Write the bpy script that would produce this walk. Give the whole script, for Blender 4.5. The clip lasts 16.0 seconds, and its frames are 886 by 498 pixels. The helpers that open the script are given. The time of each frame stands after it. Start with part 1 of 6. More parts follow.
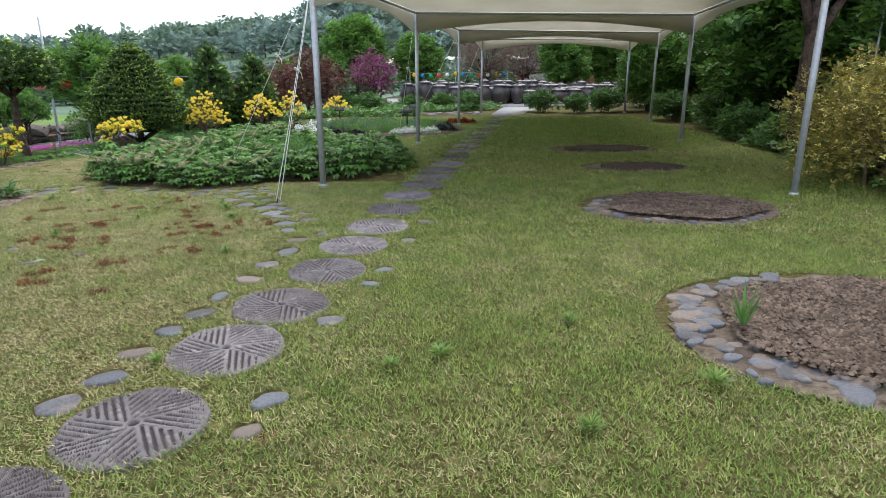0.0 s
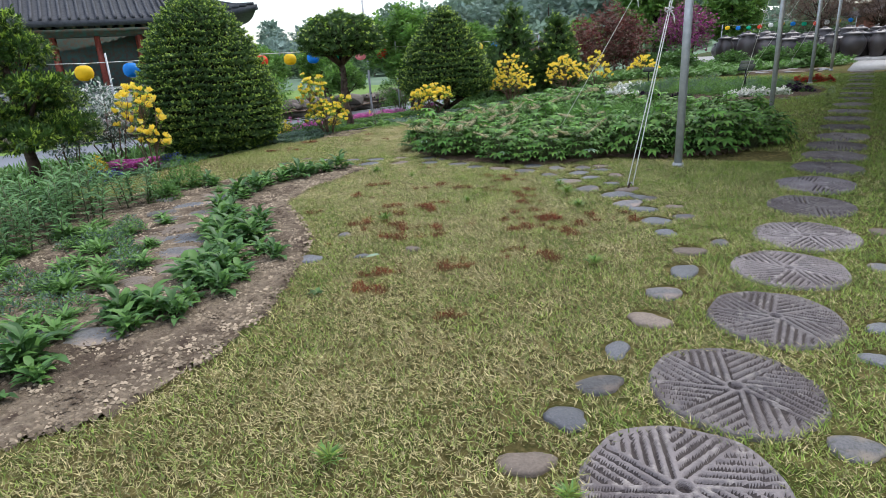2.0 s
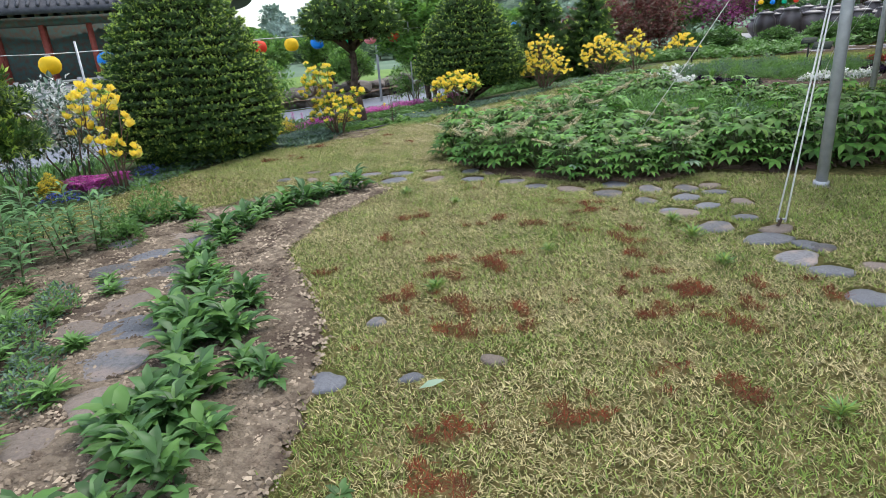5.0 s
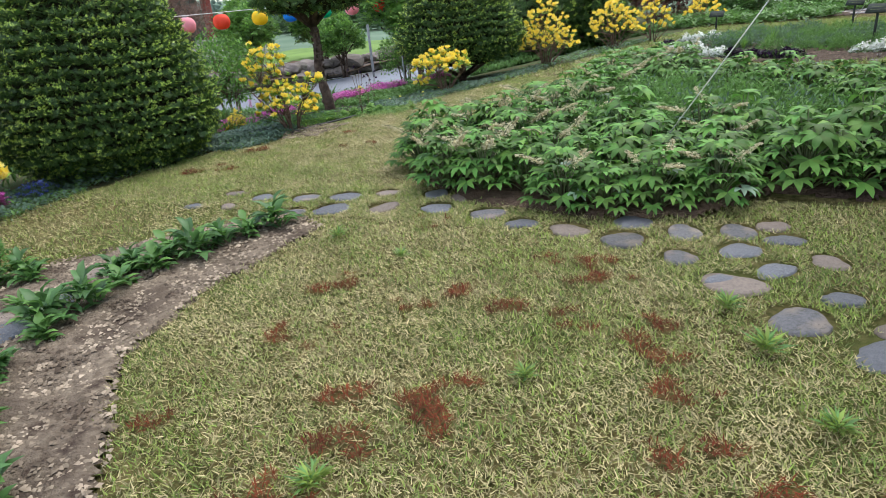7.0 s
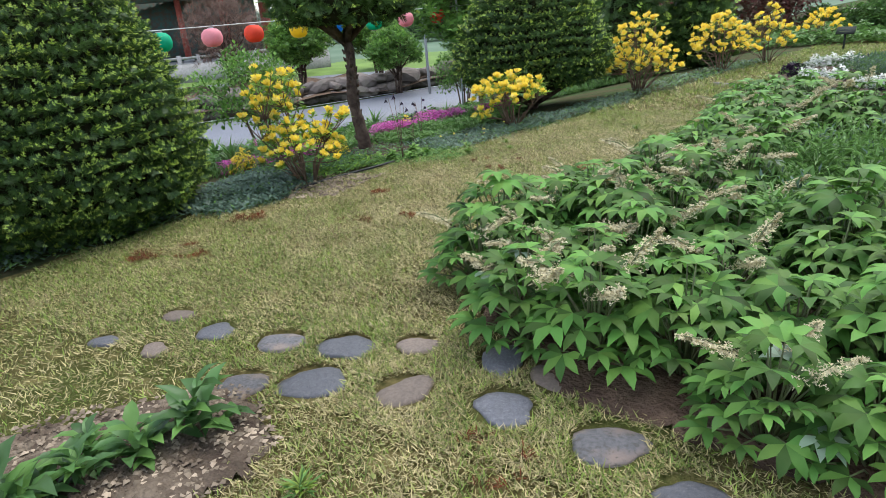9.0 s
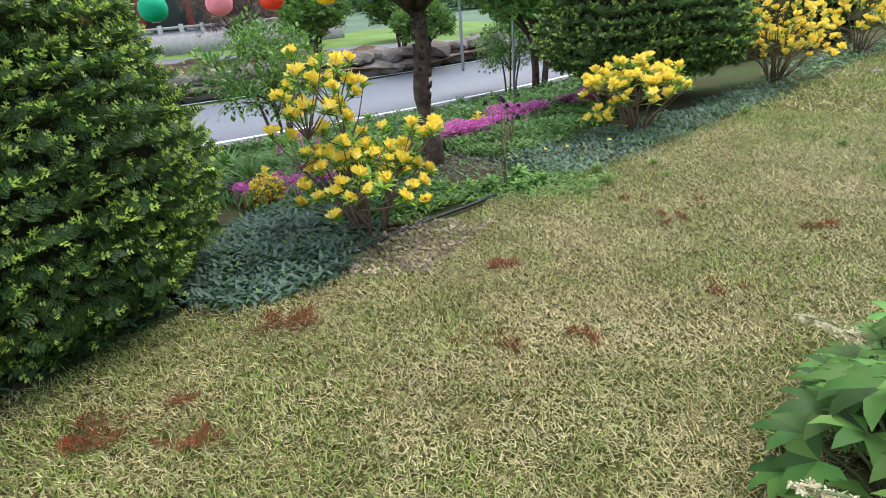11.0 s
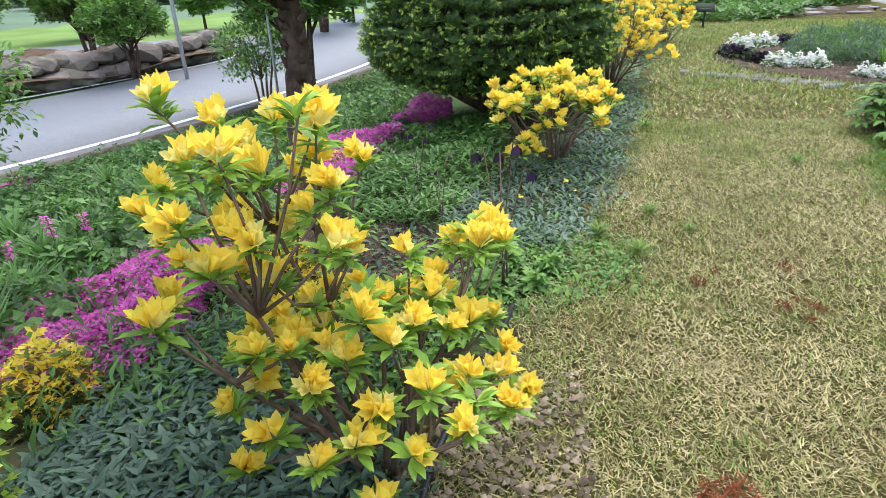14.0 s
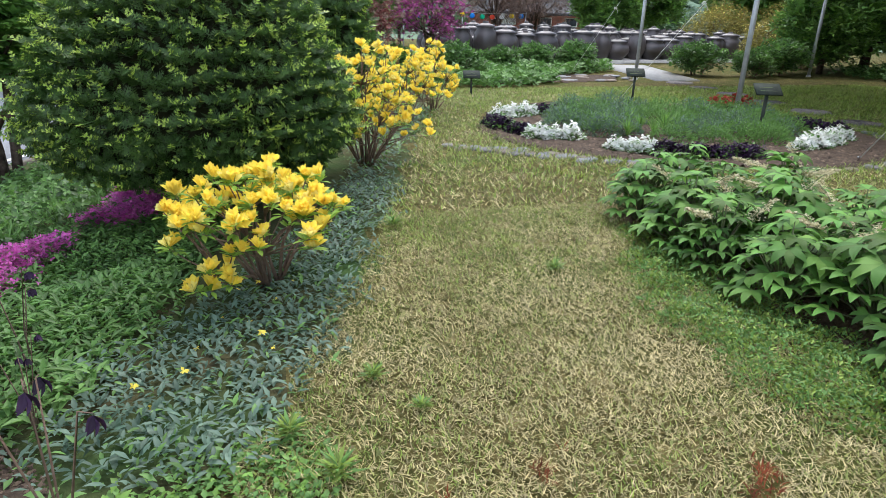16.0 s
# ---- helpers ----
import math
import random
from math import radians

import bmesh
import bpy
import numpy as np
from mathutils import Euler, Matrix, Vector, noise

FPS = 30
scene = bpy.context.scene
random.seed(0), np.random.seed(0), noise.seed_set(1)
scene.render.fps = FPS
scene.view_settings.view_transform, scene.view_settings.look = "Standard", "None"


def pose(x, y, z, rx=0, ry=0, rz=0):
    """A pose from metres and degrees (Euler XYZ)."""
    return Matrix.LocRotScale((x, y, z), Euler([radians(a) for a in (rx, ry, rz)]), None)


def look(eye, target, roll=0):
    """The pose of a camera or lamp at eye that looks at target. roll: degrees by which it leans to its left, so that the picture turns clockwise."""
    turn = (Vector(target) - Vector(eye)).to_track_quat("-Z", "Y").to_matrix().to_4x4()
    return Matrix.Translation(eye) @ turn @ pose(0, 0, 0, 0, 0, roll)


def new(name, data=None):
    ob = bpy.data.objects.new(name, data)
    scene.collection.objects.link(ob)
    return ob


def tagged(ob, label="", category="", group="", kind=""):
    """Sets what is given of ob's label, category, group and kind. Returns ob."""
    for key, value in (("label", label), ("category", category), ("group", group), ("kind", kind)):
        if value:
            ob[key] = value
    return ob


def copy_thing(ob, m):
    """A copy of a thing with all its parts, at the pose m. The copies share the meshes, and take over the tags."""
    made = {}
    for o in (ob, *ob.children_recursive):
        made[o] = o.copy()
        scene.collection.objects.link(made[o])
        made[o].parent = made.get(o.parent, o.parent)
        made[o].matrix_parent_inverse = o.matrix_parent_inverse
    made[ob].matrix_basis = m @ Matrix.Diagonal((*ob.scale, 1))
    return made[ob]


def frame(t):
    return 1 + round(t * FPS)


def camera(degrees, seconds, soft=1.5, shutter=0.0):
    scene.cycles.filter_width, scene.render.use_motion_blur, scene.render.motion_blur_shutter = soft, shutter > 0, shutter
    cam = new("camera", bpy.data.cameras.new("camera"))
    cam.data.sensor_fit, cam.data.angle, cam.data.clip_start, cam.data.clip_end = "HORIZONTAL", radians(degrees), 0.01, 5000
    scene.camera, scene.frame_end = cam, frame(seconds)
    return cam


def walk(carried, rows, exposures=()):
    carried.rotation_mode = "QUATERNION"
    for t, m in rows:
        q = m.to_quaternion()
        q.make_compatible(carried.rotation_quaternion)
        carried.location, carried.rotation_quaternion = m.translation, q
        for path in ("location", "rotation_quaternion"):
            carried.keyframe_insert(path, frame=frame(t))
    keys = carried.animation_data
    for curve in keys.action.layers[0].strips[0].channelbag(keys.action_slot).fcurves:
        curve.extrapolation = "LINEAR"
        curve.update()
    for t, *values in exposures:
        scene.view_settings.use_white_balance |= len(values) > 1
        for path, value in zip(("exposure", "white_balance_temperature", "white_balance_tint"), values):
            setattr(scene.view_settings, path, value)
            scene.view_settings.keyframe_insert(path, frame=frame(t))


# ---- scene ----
cam = camera(72.6, 16.0, soft=0.65)
PATH = [
    (0, (-0.693, -0.223, 1.672), (-0.631, 1.696, 1.113), -0.1),
    (0.5, (-1.051, 0.24, 1.587), (-1.246, 2.136, 0.982), -1.0),
    (1, (-1.417, 0.658, 1.54), (-1.878, 2.502, 0.919), -1.7),
    (1.5, (-1.755, 0.978, 1.548), (-2.4, 2.753, 0.891), -3.4),
    (2, (-1.97, 1.42, 1.506), (-2.738, 3.153, 0.868), -3.3),
    (2.5, (-2.216, 1.759, 1.541), (-3.035, 3.473, 0.917), -2.5),
    (3, (-2.554, 2.021, 1.607), (-3.365, 3.733, 0.964), -3.7),
    (3.2, (-2.661, 2.117, 1.609), (-3.49, 3.818, 0.964), -3.8),
    (5.3, (-3.172, 3.328, 1.509), (-3.94, 5.032, 0.797), -4.3),
    (5.5, (-3.202, 3.532, 1.531), (-3.96, 5.232, 0.801), -4.4),
    (6, (-3.425, 4.041, 1.513), (-4.155, 5.749, 0.771), -5.9),
    (6.5, (-3.523, 4.414, 1.523), (-4.249, 6.118, 0.769), -7.6),
    (7, (-3.443, 4.901, 1.506), (-4.252, 6.558, 0.729), -5.5),
    (7.5, (-3.604, 5.428, 1.456), (-4.524, 7.007, 0.643), -4.5),
    (8, (-3.783, 6.013, 1.526), (-4.736, 7.577, 0.723), -5.3),
    (8.5, (-4.062, 6.575, 1.509), (-5.044, 8.147, 0.758), -4.8),
    (9, (-4.494, 7.012, 1.496), (-5.461, 8.601, 0.761), -5.0),
    (9.5, (-4.901, 7.384, 1.498), (-5.881, 8.951, 0.734), -4.6),
    (10, (-5.305, 7.774, 1.528), (-6.315, 9.312, 0.742), -4.0),
    (10.2, (-5.499, 7.946, 1.504), (-6.522, 9.471, 0.712), -4.8),
    (12.3, (-7.668, 9.499, 1.427), (-8.416, 11.149, 0.58), -3.1),
    (12.5, (-7.79, 9.636, 1.419), (-8.49, 11.311, 0.579), -3.1),
    (13, (-8.086, 9.898, 1.394), (-8.619, 11.634, 0.555), -2.2),
    (13.5, (-8.346, 9.996, 1.372), (-8.672, 11.778, 0.523), -1.8),
    (14, (-8.363, 10.003, 1.376), (-8.468, 11.804, 0.513), -1.7),
    (14.5, (-8.237, 10.11, 1.39), (-8.118, 11.915, 0.536), -2.1),
    (15, (-8.005, 10.404, 1.42), (-7.762, 12.208, 0.593), -1.0),
    (15.5, (-7.826, 10.739, 1.416), (-7.478, 12.55, 0.641), 0.6),
    (16, (-7.669, 11.144, 1.424), (-7.16, 12.941, 0.711), 1.3),
]
walk(cam, [(t, look(*p)) for t, *p in PATH], [(0.0, 1.45, 6420, 10), (1.5, 1.38, 6420, 10), (3.0, 1.38, 6420, 10), (6.0, 1.58, 6400, 10), (8.0, 1.55, 6400, 10), (9.5, 1.52, 6400, 10), (12.5, 1.9, 6400, 10), (14.0, 1.87, 6400, 10), (15.5, 1.88, 6380, 10), (16.0, 1.72, 6380, 10)])


# ---- light ----
world = bpy.data.worlds.new("sky")
scene.world = world
world.use_nodes = True
wn, wl = world.node_tree.nodes, world.node_tree.links
sky = wn.new("ShaderNodeTexSky")
sky.sky_type = "NISHITA"
sky.sun_disc = False
sky.sun_elevation, sky.sun_rotation = radians(58), radians(200)
sky.air_density, sky.dust_density, sky.ozone_density = 1.0, 1.0, 2.0
soft_sky = wn.new("ShaderNodeHueSaturation")
soft_sky.inputs["Saturation"].default_value = 0.65
wl.new(sky.outputs[0], soft_sky.inputs["Color"])
wl.new(soft_sky.outputs[0], wn["Background"].inputs[0])
wn["Background"].inputs[1].default_value = 0.115
sun = new("sun", bpy.data.lights.new("sun", "SUN"))
sun.data.energy, sun.data.angle, sun.data.color = 1.5, radians(50), (1.0, 0.97, 0.92)
sun.matrix_world = look((0, 0, 0), (-0.18, -0.5, -0.85))

# ---- materials ----


def mat(name, a, b, scale=6.0, rough=0.75, bump=0.25, bscale=60.0, random_by="", spread=0.35, thin=0.0, spec=0.3, metal=0.0, third=None, third_scale=1.2, hue=0.0, grime=None):
    """Two colours mixed by noise, a third in large patches, brightness varied by piece, fine relief."""
    m = bpy.data.materials.new(name)
    m.use_nodes = True
    n, l = m.node_tree.nodes, m.node_tree.links
    p = n["Principled BSDF"]
    tc = n.new("ShaderNodeTexCoord")
    def noise_at(s, detail=4.0):
        q = n.new("ShaderNodeTexNoise")
        q.inputs["Scale"].default_value, q.inputs["Detail"].default_value = s, detail
        l.new(tc.outputs["Object"], q.inputs["Vector"])
        return q
    def ramp(src, lo, hi):
        r = n.new("ShaderNodeMapRange")
        r.inputs[1].default_value, r.inputs[2].default_value = lo, hi
        l.new(src, r.inputs[0])
        return r.outputs[0]
    def mix(fac, c1, c2):
        x = n.new("ShaderNodeMix")
        x.data_type = "RGBA"
        l.new(fac, x.inputs[0])
        for s, c in ((6, c1), (7, c2)):
            if isinstance(c, tuple):
                x.inputs[s].default_value = (*c, 1)
            else:
                l.new(c, x.inputs[s])
        return x.outputs[2]
    col = mix(ramp(noise_at(scale).outputs[0], 0.35, 0.65), a, b)
    if third:
        col = mix(ramp(noise_at(third_scale, 3.0).outputs[0], 0.48, 0.66), col, third)
    if grime:
        col = mix(ramp(noise_at(third_scale * 7, 6.0).outputs[0], 0.55, 0.7), col, grime)
    if random_by:
        src = n.new("ShaderNodeNewGeometry").outputs["Random Per Island"] if random_by == "island" else n.new("ShaderNodeObjectInfo").outputs["Random"]
        h = n.new("ShaderNodeHueSaturation")
        v = n.new("ShaderNodeMapRange")
        v.inputs[3].default_value, v.inputs[4].default_value = 1 - spread, 1 + spread
        l.new(src, v.inputs[0])
        l.new(v.outputs[0], h.inputs["Value"])
        if hue:
            w = n.new("ShaderNodeMapRange")
            w.inputs[3].default_value, w.inputs[4].default_value = 0.5 - hue, 0.5 + hue
            sq = n.new("ShaderNodeMath")
            sq.operation = "FRACT"
            mu = n.new("ShaderNodeMath")
            mu.operation = "MULTIPLY"
            mu.inputs[1].default_value = 7.31
            l.new(src, mu.inputs[0])
            l.new(mu.outputs[0], sq.inputs[0])
            l.new(sq.outputs[0], w.inputs[0])
            l.new(w.outputs[0], h.inputs["Hue"])
        l.new(col, h.inputs["Color"])
        col = h.outputs[0]
    l.new(col, p.inputs["Base Color"])
    p.inputs["Roughness"].default_value = rough
    p.inputs["Metallic"].default_value = metal
    p.inputs["Specular IOR Level"].default_value = spec
    if bump:
        bp = n.new("ShaderNodeBump")
        bp.inputs["Strength"].default_value, bp.inputs["Distance"].default_value = bump, 0.02
        l.new(noise_at(bscale, 6.0).outputs[0], bp.inputs["Height"])
        l.new(bp.outputs[0], p.inputs["Normal"])
    if thin:
        t = n.new("ShaderNodeBsdfTranslucent")
        l.new(col, t.inputs[0])
        s = n.new("ShaderNodeMixShader")
        s.inputs[0].default_value = thin
        l.new(p.outputs[0], s.inputs[1])
        l.new(t.outputs[0], s.inputs[2])
        l.new(s.outputs[0], n["Material Output"].inputs[0])
    return m


LEAF = dict(rough=0.5, bump=0, random_by="island", thin=0.35, spec=0.4, scale=3.0)
M = dict(
    lawn=mat("lawn_thatch", (0.165, 0.135, 0.055), (0.06, 0.06, 0.02), 28, 0.95, 1.0, 130, third=(0.085, 0.10, 0.028), third_scale=0.9, spec=0.05, grime=(0.23, 0.19, 0.08)),
    grass_green=mat("grass_green", (0.245, 0.335, 0.062), (0.15, 0.235, 0.038), spread=0.55, **LEAF),
    grass_straw=mat("grass_straw", (0.52, 0.45, 0.235), (0.38, 0.325, 0.15), spread=0.55, **LEAF),
    grass_olive=mat("grass_olive", (0.29, 0.30, 0.10), (0.22, 0.26, 0.07), spread=0.55, **LEAF),
    grass_rust=mat("grass_rust", (0.165, 0.042, 0.018), (0.09, 0.026, 0.013), rough=0.8, bump=0, random_by="island", spread=0.5, spec=0.1),
    bank=mat("mossy_bank", (0.055, 0.07, 0.028), (0.085, 0.075, 0.04), 4, 0.95, 1.0, 25, third=(0.05, 0.09, 0.03), spec=0.05),
    soil=mat("dark_soil", (0.085, 0.055, 0.038), (0.16, 0.11, 0.075), 14, 0.95, 1.0, 45, third=(0.06, 0.04, 0.03), spec=0.1),
    sand=mat("sandy_soil", (0.225, 0.18, 0.132), (0.135, 0.105, 0.075), 26, 0.95, 1.0, 80, third=(0.075, 0.055, 0.041), third_scale=1.3, spec=0.1, grime=(0.06, 0.042, 0.032)),
    mulch=mat("bark_mulch", (0.095, 0.07, 0.052), (0.058, 0.042, 0.032), 20, 0.95, 1.0, 50, spec=0.1),
    chip=mat("bark_chip", (0.125, 0.092, 0.068), (0.065, 0.047, 0.035), rough=0.9, bump=0, random_by="island", spread=0.6, spec=0.15),
    crumb=mat("soil_crumb", (0.08, 0.06, 0.044), (0.32, 0.26, 0.19), rough=0.95, bump=0, random_by="island", spread=0.5, spec=0.1),
    mill=mat("granite_millstone", (0.19, 0.168, 0.165), (0.135, 0.12, 0.12), 9, 0.85, 0.5, 120, random_by="object", spread=0.4, third=(0.115, 0.098, 0.098), third_scale=2.5, grime=(0.25, 0.225, 0.21)),
    stone=mat("wet_stepping_stone", (0.16, 0.155, 0.158), (0.10, 0.10, 0.106), 7, 0.6, 0.5, 60, random_by="object", spread=0.42, spec=0.4, hue=0.02, third=(0.24, 0.195, 0.16), third_scale=1.0, grime=(0.10, 0.095, 0.08)),
    stone_tan=mat("tan_stepping_stone", (0.225, 0.18, 0.145), (0.16, 0.13, 0.108), 7, 0.7, 0.5, 60, random_by="object", spread=0.25, grime=(0.15, 0.12, 0.10)),
    stone_blue=mat("dark_wet_stone", (0.11, 0.114, 0.13), (0.07, 0.073, 0.084), 7, 0.42, 0.4, 50, random_by="object", spread=0.35, spec=0.6, grime=(0.16, 0.16, 0.17)),
    # darker stone colour that paints shade into the millstone furrows
    mill_groove=mat("furrow_shade", (0.05, 0.041, 0.04), (0.075, 0.063, 0.06), 20, 0.95, 0.5, 90),
    rock=mat("garden_rock", (0.12, 0.10, 0.088), (0.20, 0.17, 0.15), 3, 0.9, 0.8, 20, random_by="object", spread=0.3, third=(0.13, 0.12, 0.09)),
    asphalt=mat("asphalt", (0.15, 0.16, 0.185), (0.19, 0.20, 0.225), 30, 0.55, 0.3, 180, third=(0.17, 0.18, 0.205), third_scale=0.4, spec=0.4),
    line=mat("road_paint", (0.78, 0.78, 0.78), (0.6, 0.6, 0.6), 12, 0.6, 0.1),
    kerb=mat("concrete_kerb", (0.45, 0.44, 0.42), (0.34, 0.33, 0.32), 8, 0.85, 0.4, 70),
    yew=mat("yew_needles", (0.072, 0.14, 0.03), (0.042, 0.092, 0.02), **LEAF),
    yew_tip=mat("yew_new_shoots", (0.40, 0.53, 0.085), (0.28, 0.42, 0.065), **LEAF),
    # near-black filler inside the crowns, stands in for the shade within
    core=mat("crown_shade_fill", (0.028, 0.028, 0.014), (0.016, 0.018, 0.009), 8, 0.95, 1.0, 30, spec=0.05),
    dark_leaf=mat("dark_foliage", (0.075, 0.15, 0.04), (0.045, 0.10, 0.026), **LEAF),
    pine=mat("pine_foliage", (0.045, 0.085, 0.03), (0.03, 0.06, 0.022), **LEAF),
    mid_leaf=mat("green_foliage", (0.13, 0.255, 0.06), (0.085, 0.19, 0.04), **LEAF),
    bright_leaf=mat("spring_foliage", (0.20, 0.36, 0.07), (0.14, 0.28, 0.05), **LEAF),
    rodg=mat("rodgersia_leaf", (0.105, 0.215, 0.04), (0.056, 0.135, 0.025), spread=0.6, hue=0.014, bscale=25, **{**LEAF, "bump": 0.15, "rough": 0.58, "thin": 0.25, "spec": 0.22}),
    rodg_pale=mat("pale_leaf_underside", (0.30, 0.40, 0.29), (0.22, 0.32, 0.21), **LEAF),
    az_leaf=mat("azalea_leaf", (0.30, 0.47, 0.075), (0.21, 0.38, 0.055), rough=0.5, bump=0, random_by="island", spread=0.3, thin=0.35),
    silver=mat("silver_green_leaf", (0.135, 0.21, 0.15), (0.085, 0.15, 0.10), **LEAF),
    herb=mat("herb_leaf", (0.15, 0.29, 0.075), (0.10, 0.215, 0.05), **LEAF),
    border_leaf=mat("border_leaf", (0.10, 0.205, 0.062), (0.06, 0.14, 0.04), spread=0.4, **{**LEAF, "rough": 0.4}),
    lily=mat("lily_leaf", (0.14, 0.27, 0.10), (0.095, 0.20, 0.07), **LEAF),
    yellow=mat("yellow_petals", (0.98, 0.83, 0.15), (0.97, 0.76, 0.09), rough=0.55, bump=0, random_by="island", spread=0.08, thin=0.5, hue=0.008),
    pale_yellow=mat("pale_yellow_petals", (0.97, 0.88, 0.33), (0.97, 0.83, 0.22), rough=0.55, bump=0, random_by="island", spread=0.08, thin=0.5),
    pink=mat("phlox_petals", (0.58, 0.09, 0.40), (0.68, 0.17, 0.50), rough=0.6, bump=0, random_by="island", spread=0.25, thin=0.3),
    white=mat("white_petals", (0.84, 0.84, 0.80), (0.74, 0.76, 0.72), rough=0.6, bump=0, random_by="island", spread=0.1, thin=0.3),
    purple=mat("purple_petals", (0.035, 0.014, 0.045), (0.02, 0.008, 0.028), rough=0.6, bump=0, random_by="island", spread=0.6, thin=0.15),
    red=mat("red_petals", (0.42, 0.05, 0.03), (0.30, 0.03, 0.025), rough=0.6, bump=0, random_by="island", spread=0.4, thin=0.2),
    blue_petal=mat("blue_petals", (0.10, 0.13, 0.5), (0.16, 0.2, 0.6), rough=0.6, bump=0, random_by="island", spread=0.3, thin=0.2),
    plume=mat("cream_plume", (0.66, 0.60, 0.40), (0.54, 0.48, 0.30), rough=0.8, bump=0, random_by="island", spread=0.25, thin=0.3),
    magenta=mat("redbud_blossom", (0.36, 0.07, 0.23), (0.27, 0.055, 0.17), rough=0.6, bump=0, random_by="island", spread=0.4, thin=0.2),
    maroon=mat("red_maple_leaf", (0.20, 0.07, 0.055), (0.14, 0.045, 0.04), rough=0.6, bump=0, random_by="island", spread=0.5, thin=0.25),
    bare=mat("budding_twigs", (0.24, 0.155, 0.12), (0.17, 0.115, 0.09), rough=0.8, bump=0, random_by="island", spread=0.4, thin=0.1),
    gold_leaf=mat("golden_foliage", (0.33, 0.27, 0.06), (0.19, 0.19, 0.045), **LEAF),
    bark=mat("bark", (0.075, 0.05, 0.038), (0.13, 0.095, 0.075), 18, 0.95, 1.0, 35, third=(0.045, 0.03, 0.024), third_scale=6, spec=0.15),
    twig=mat("twig_bark", (0.13, 0.085, 0.06), (0.19, 0.13, 0.095), 20, 0.9, 0.4, 80, spec=0.2),
    stem=mat("green_stem", (0.12, 0.17, 0.06), (0.09, 0.09, 0.05), 12, 0.7, 0.1, 40),
    steel=mat("galvanised_steel", (0.42, 0.43, 0.44), (0.34, 0.35, 0.36), 14, 0.45, 0.1, 90, metal=0.35, spec=0.5),
    fabric=mat("tent_fabric", (0.80, 0.77, 0.69), (0.74, 0.71, 0.62), 1.5, 0.7, 0.1, 25, thin=0.5, spec=0.2),
    rope=mat("white_rope", (0.74, 0.73, 0.68), (0.58, 0.57, 0.53), 40, 0.9, 0.6, 200),
    hose=mat("black_hose", (0.018, 0.018, 0.02), (0.03, 0.03, 0.032), 20, 0.45, 0.1, 60),
    jar=mat("glazed_jar", (0.045, 0.038, 0.038), (0.075, 0.062, 0.06), 2.5, 0.38, 0.12, 20, random_by="object", spread=0.4, spec=0.5),
    plaster=mat("plaster", (0.72, 0.70, 0.64), (0.62, 0.60, 0.55), 3, 0.9, 0.3, 40),
    rooftile=mat("grey_roof_tile", (0.035, 0.037, 0.045), (0.055, 0.058, 0.066), 5, 0.7, 0.4, 30, random_by="object", spread=0.2),
    red_wood=mat("red_painted_wood", (0.36, 0.085, 0.06), (0.27, 0.06, 0.045), 6, 0.6, 0.2, 50),
    teal_wood=mat("painted_bracket_wood", (0.07, 0.15, 0.14), (0.13, 0.09, 0.07), 4, 0.7, 0.3, 30),
    granite=mat("pale_granite", (0.36, 0.355, 0.345), (0.28, 0.275, 0.27), 10, 0.85, 0.3, 80),
    brick=mat("red_brick_wall", (0.27, 0.09, 0.06), (0.2, 0.07, 0.05), 8, 0.9, 0.4, 40),
    sign=mat("dark_sign_board", (0.03, 0.038, 0.03), (0.045, 0.052, 0.045), 10, 0.85, 0.1, 60, spec=0.1),
    # greyed, paler green: a little distance haze is put into this colour
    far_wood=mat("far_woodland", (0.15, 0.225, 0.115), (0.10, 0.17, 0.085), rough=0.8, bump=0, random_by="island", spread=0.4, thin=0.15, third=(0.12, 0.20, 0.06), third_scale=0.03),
    # base colours paled towards blue-grey: distance haze is painted in
    haze_paled_wood=mat("haze_paled_woodland", (0.25, 0.33, 0.28), (0.19, 0.265, 0.23), rough=0.9, bump=0, random_by="island", spread=0.25, thin=0.15, third=(0.19, 0.27, 0.15), third_scale=0.03),
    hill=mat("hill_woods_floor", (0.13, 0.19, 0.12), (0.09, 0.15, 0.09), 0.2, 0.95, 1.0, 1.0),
    far_lawn=mat("far_meadow", (0.17, 0.27, 0.06), (0.12, 0.20, 0.045), 0.6, 0.95, 0.6, 8),
)
for key, col in dict(lantern_yellow=(0.9, 0.62, 0.02), lantern_blue=(0.02, 0.28, 0.75), lantern_red=(0.85, 0.09, 0.04), lantern_green=(0.01, 0.5, 0.26), lantern_pink=(0.9, 0.36, 0.40), lantern_white=(0.85, 0.85, 0.82)).items():
    M[key] = mat(key + "_paper", col, tuple(c * 0.85 for c in col), 9, 0.6, 0.2, 40, thin=0.35)

# ---- geometry helpers ----
rng = np.random.default_rng(7)


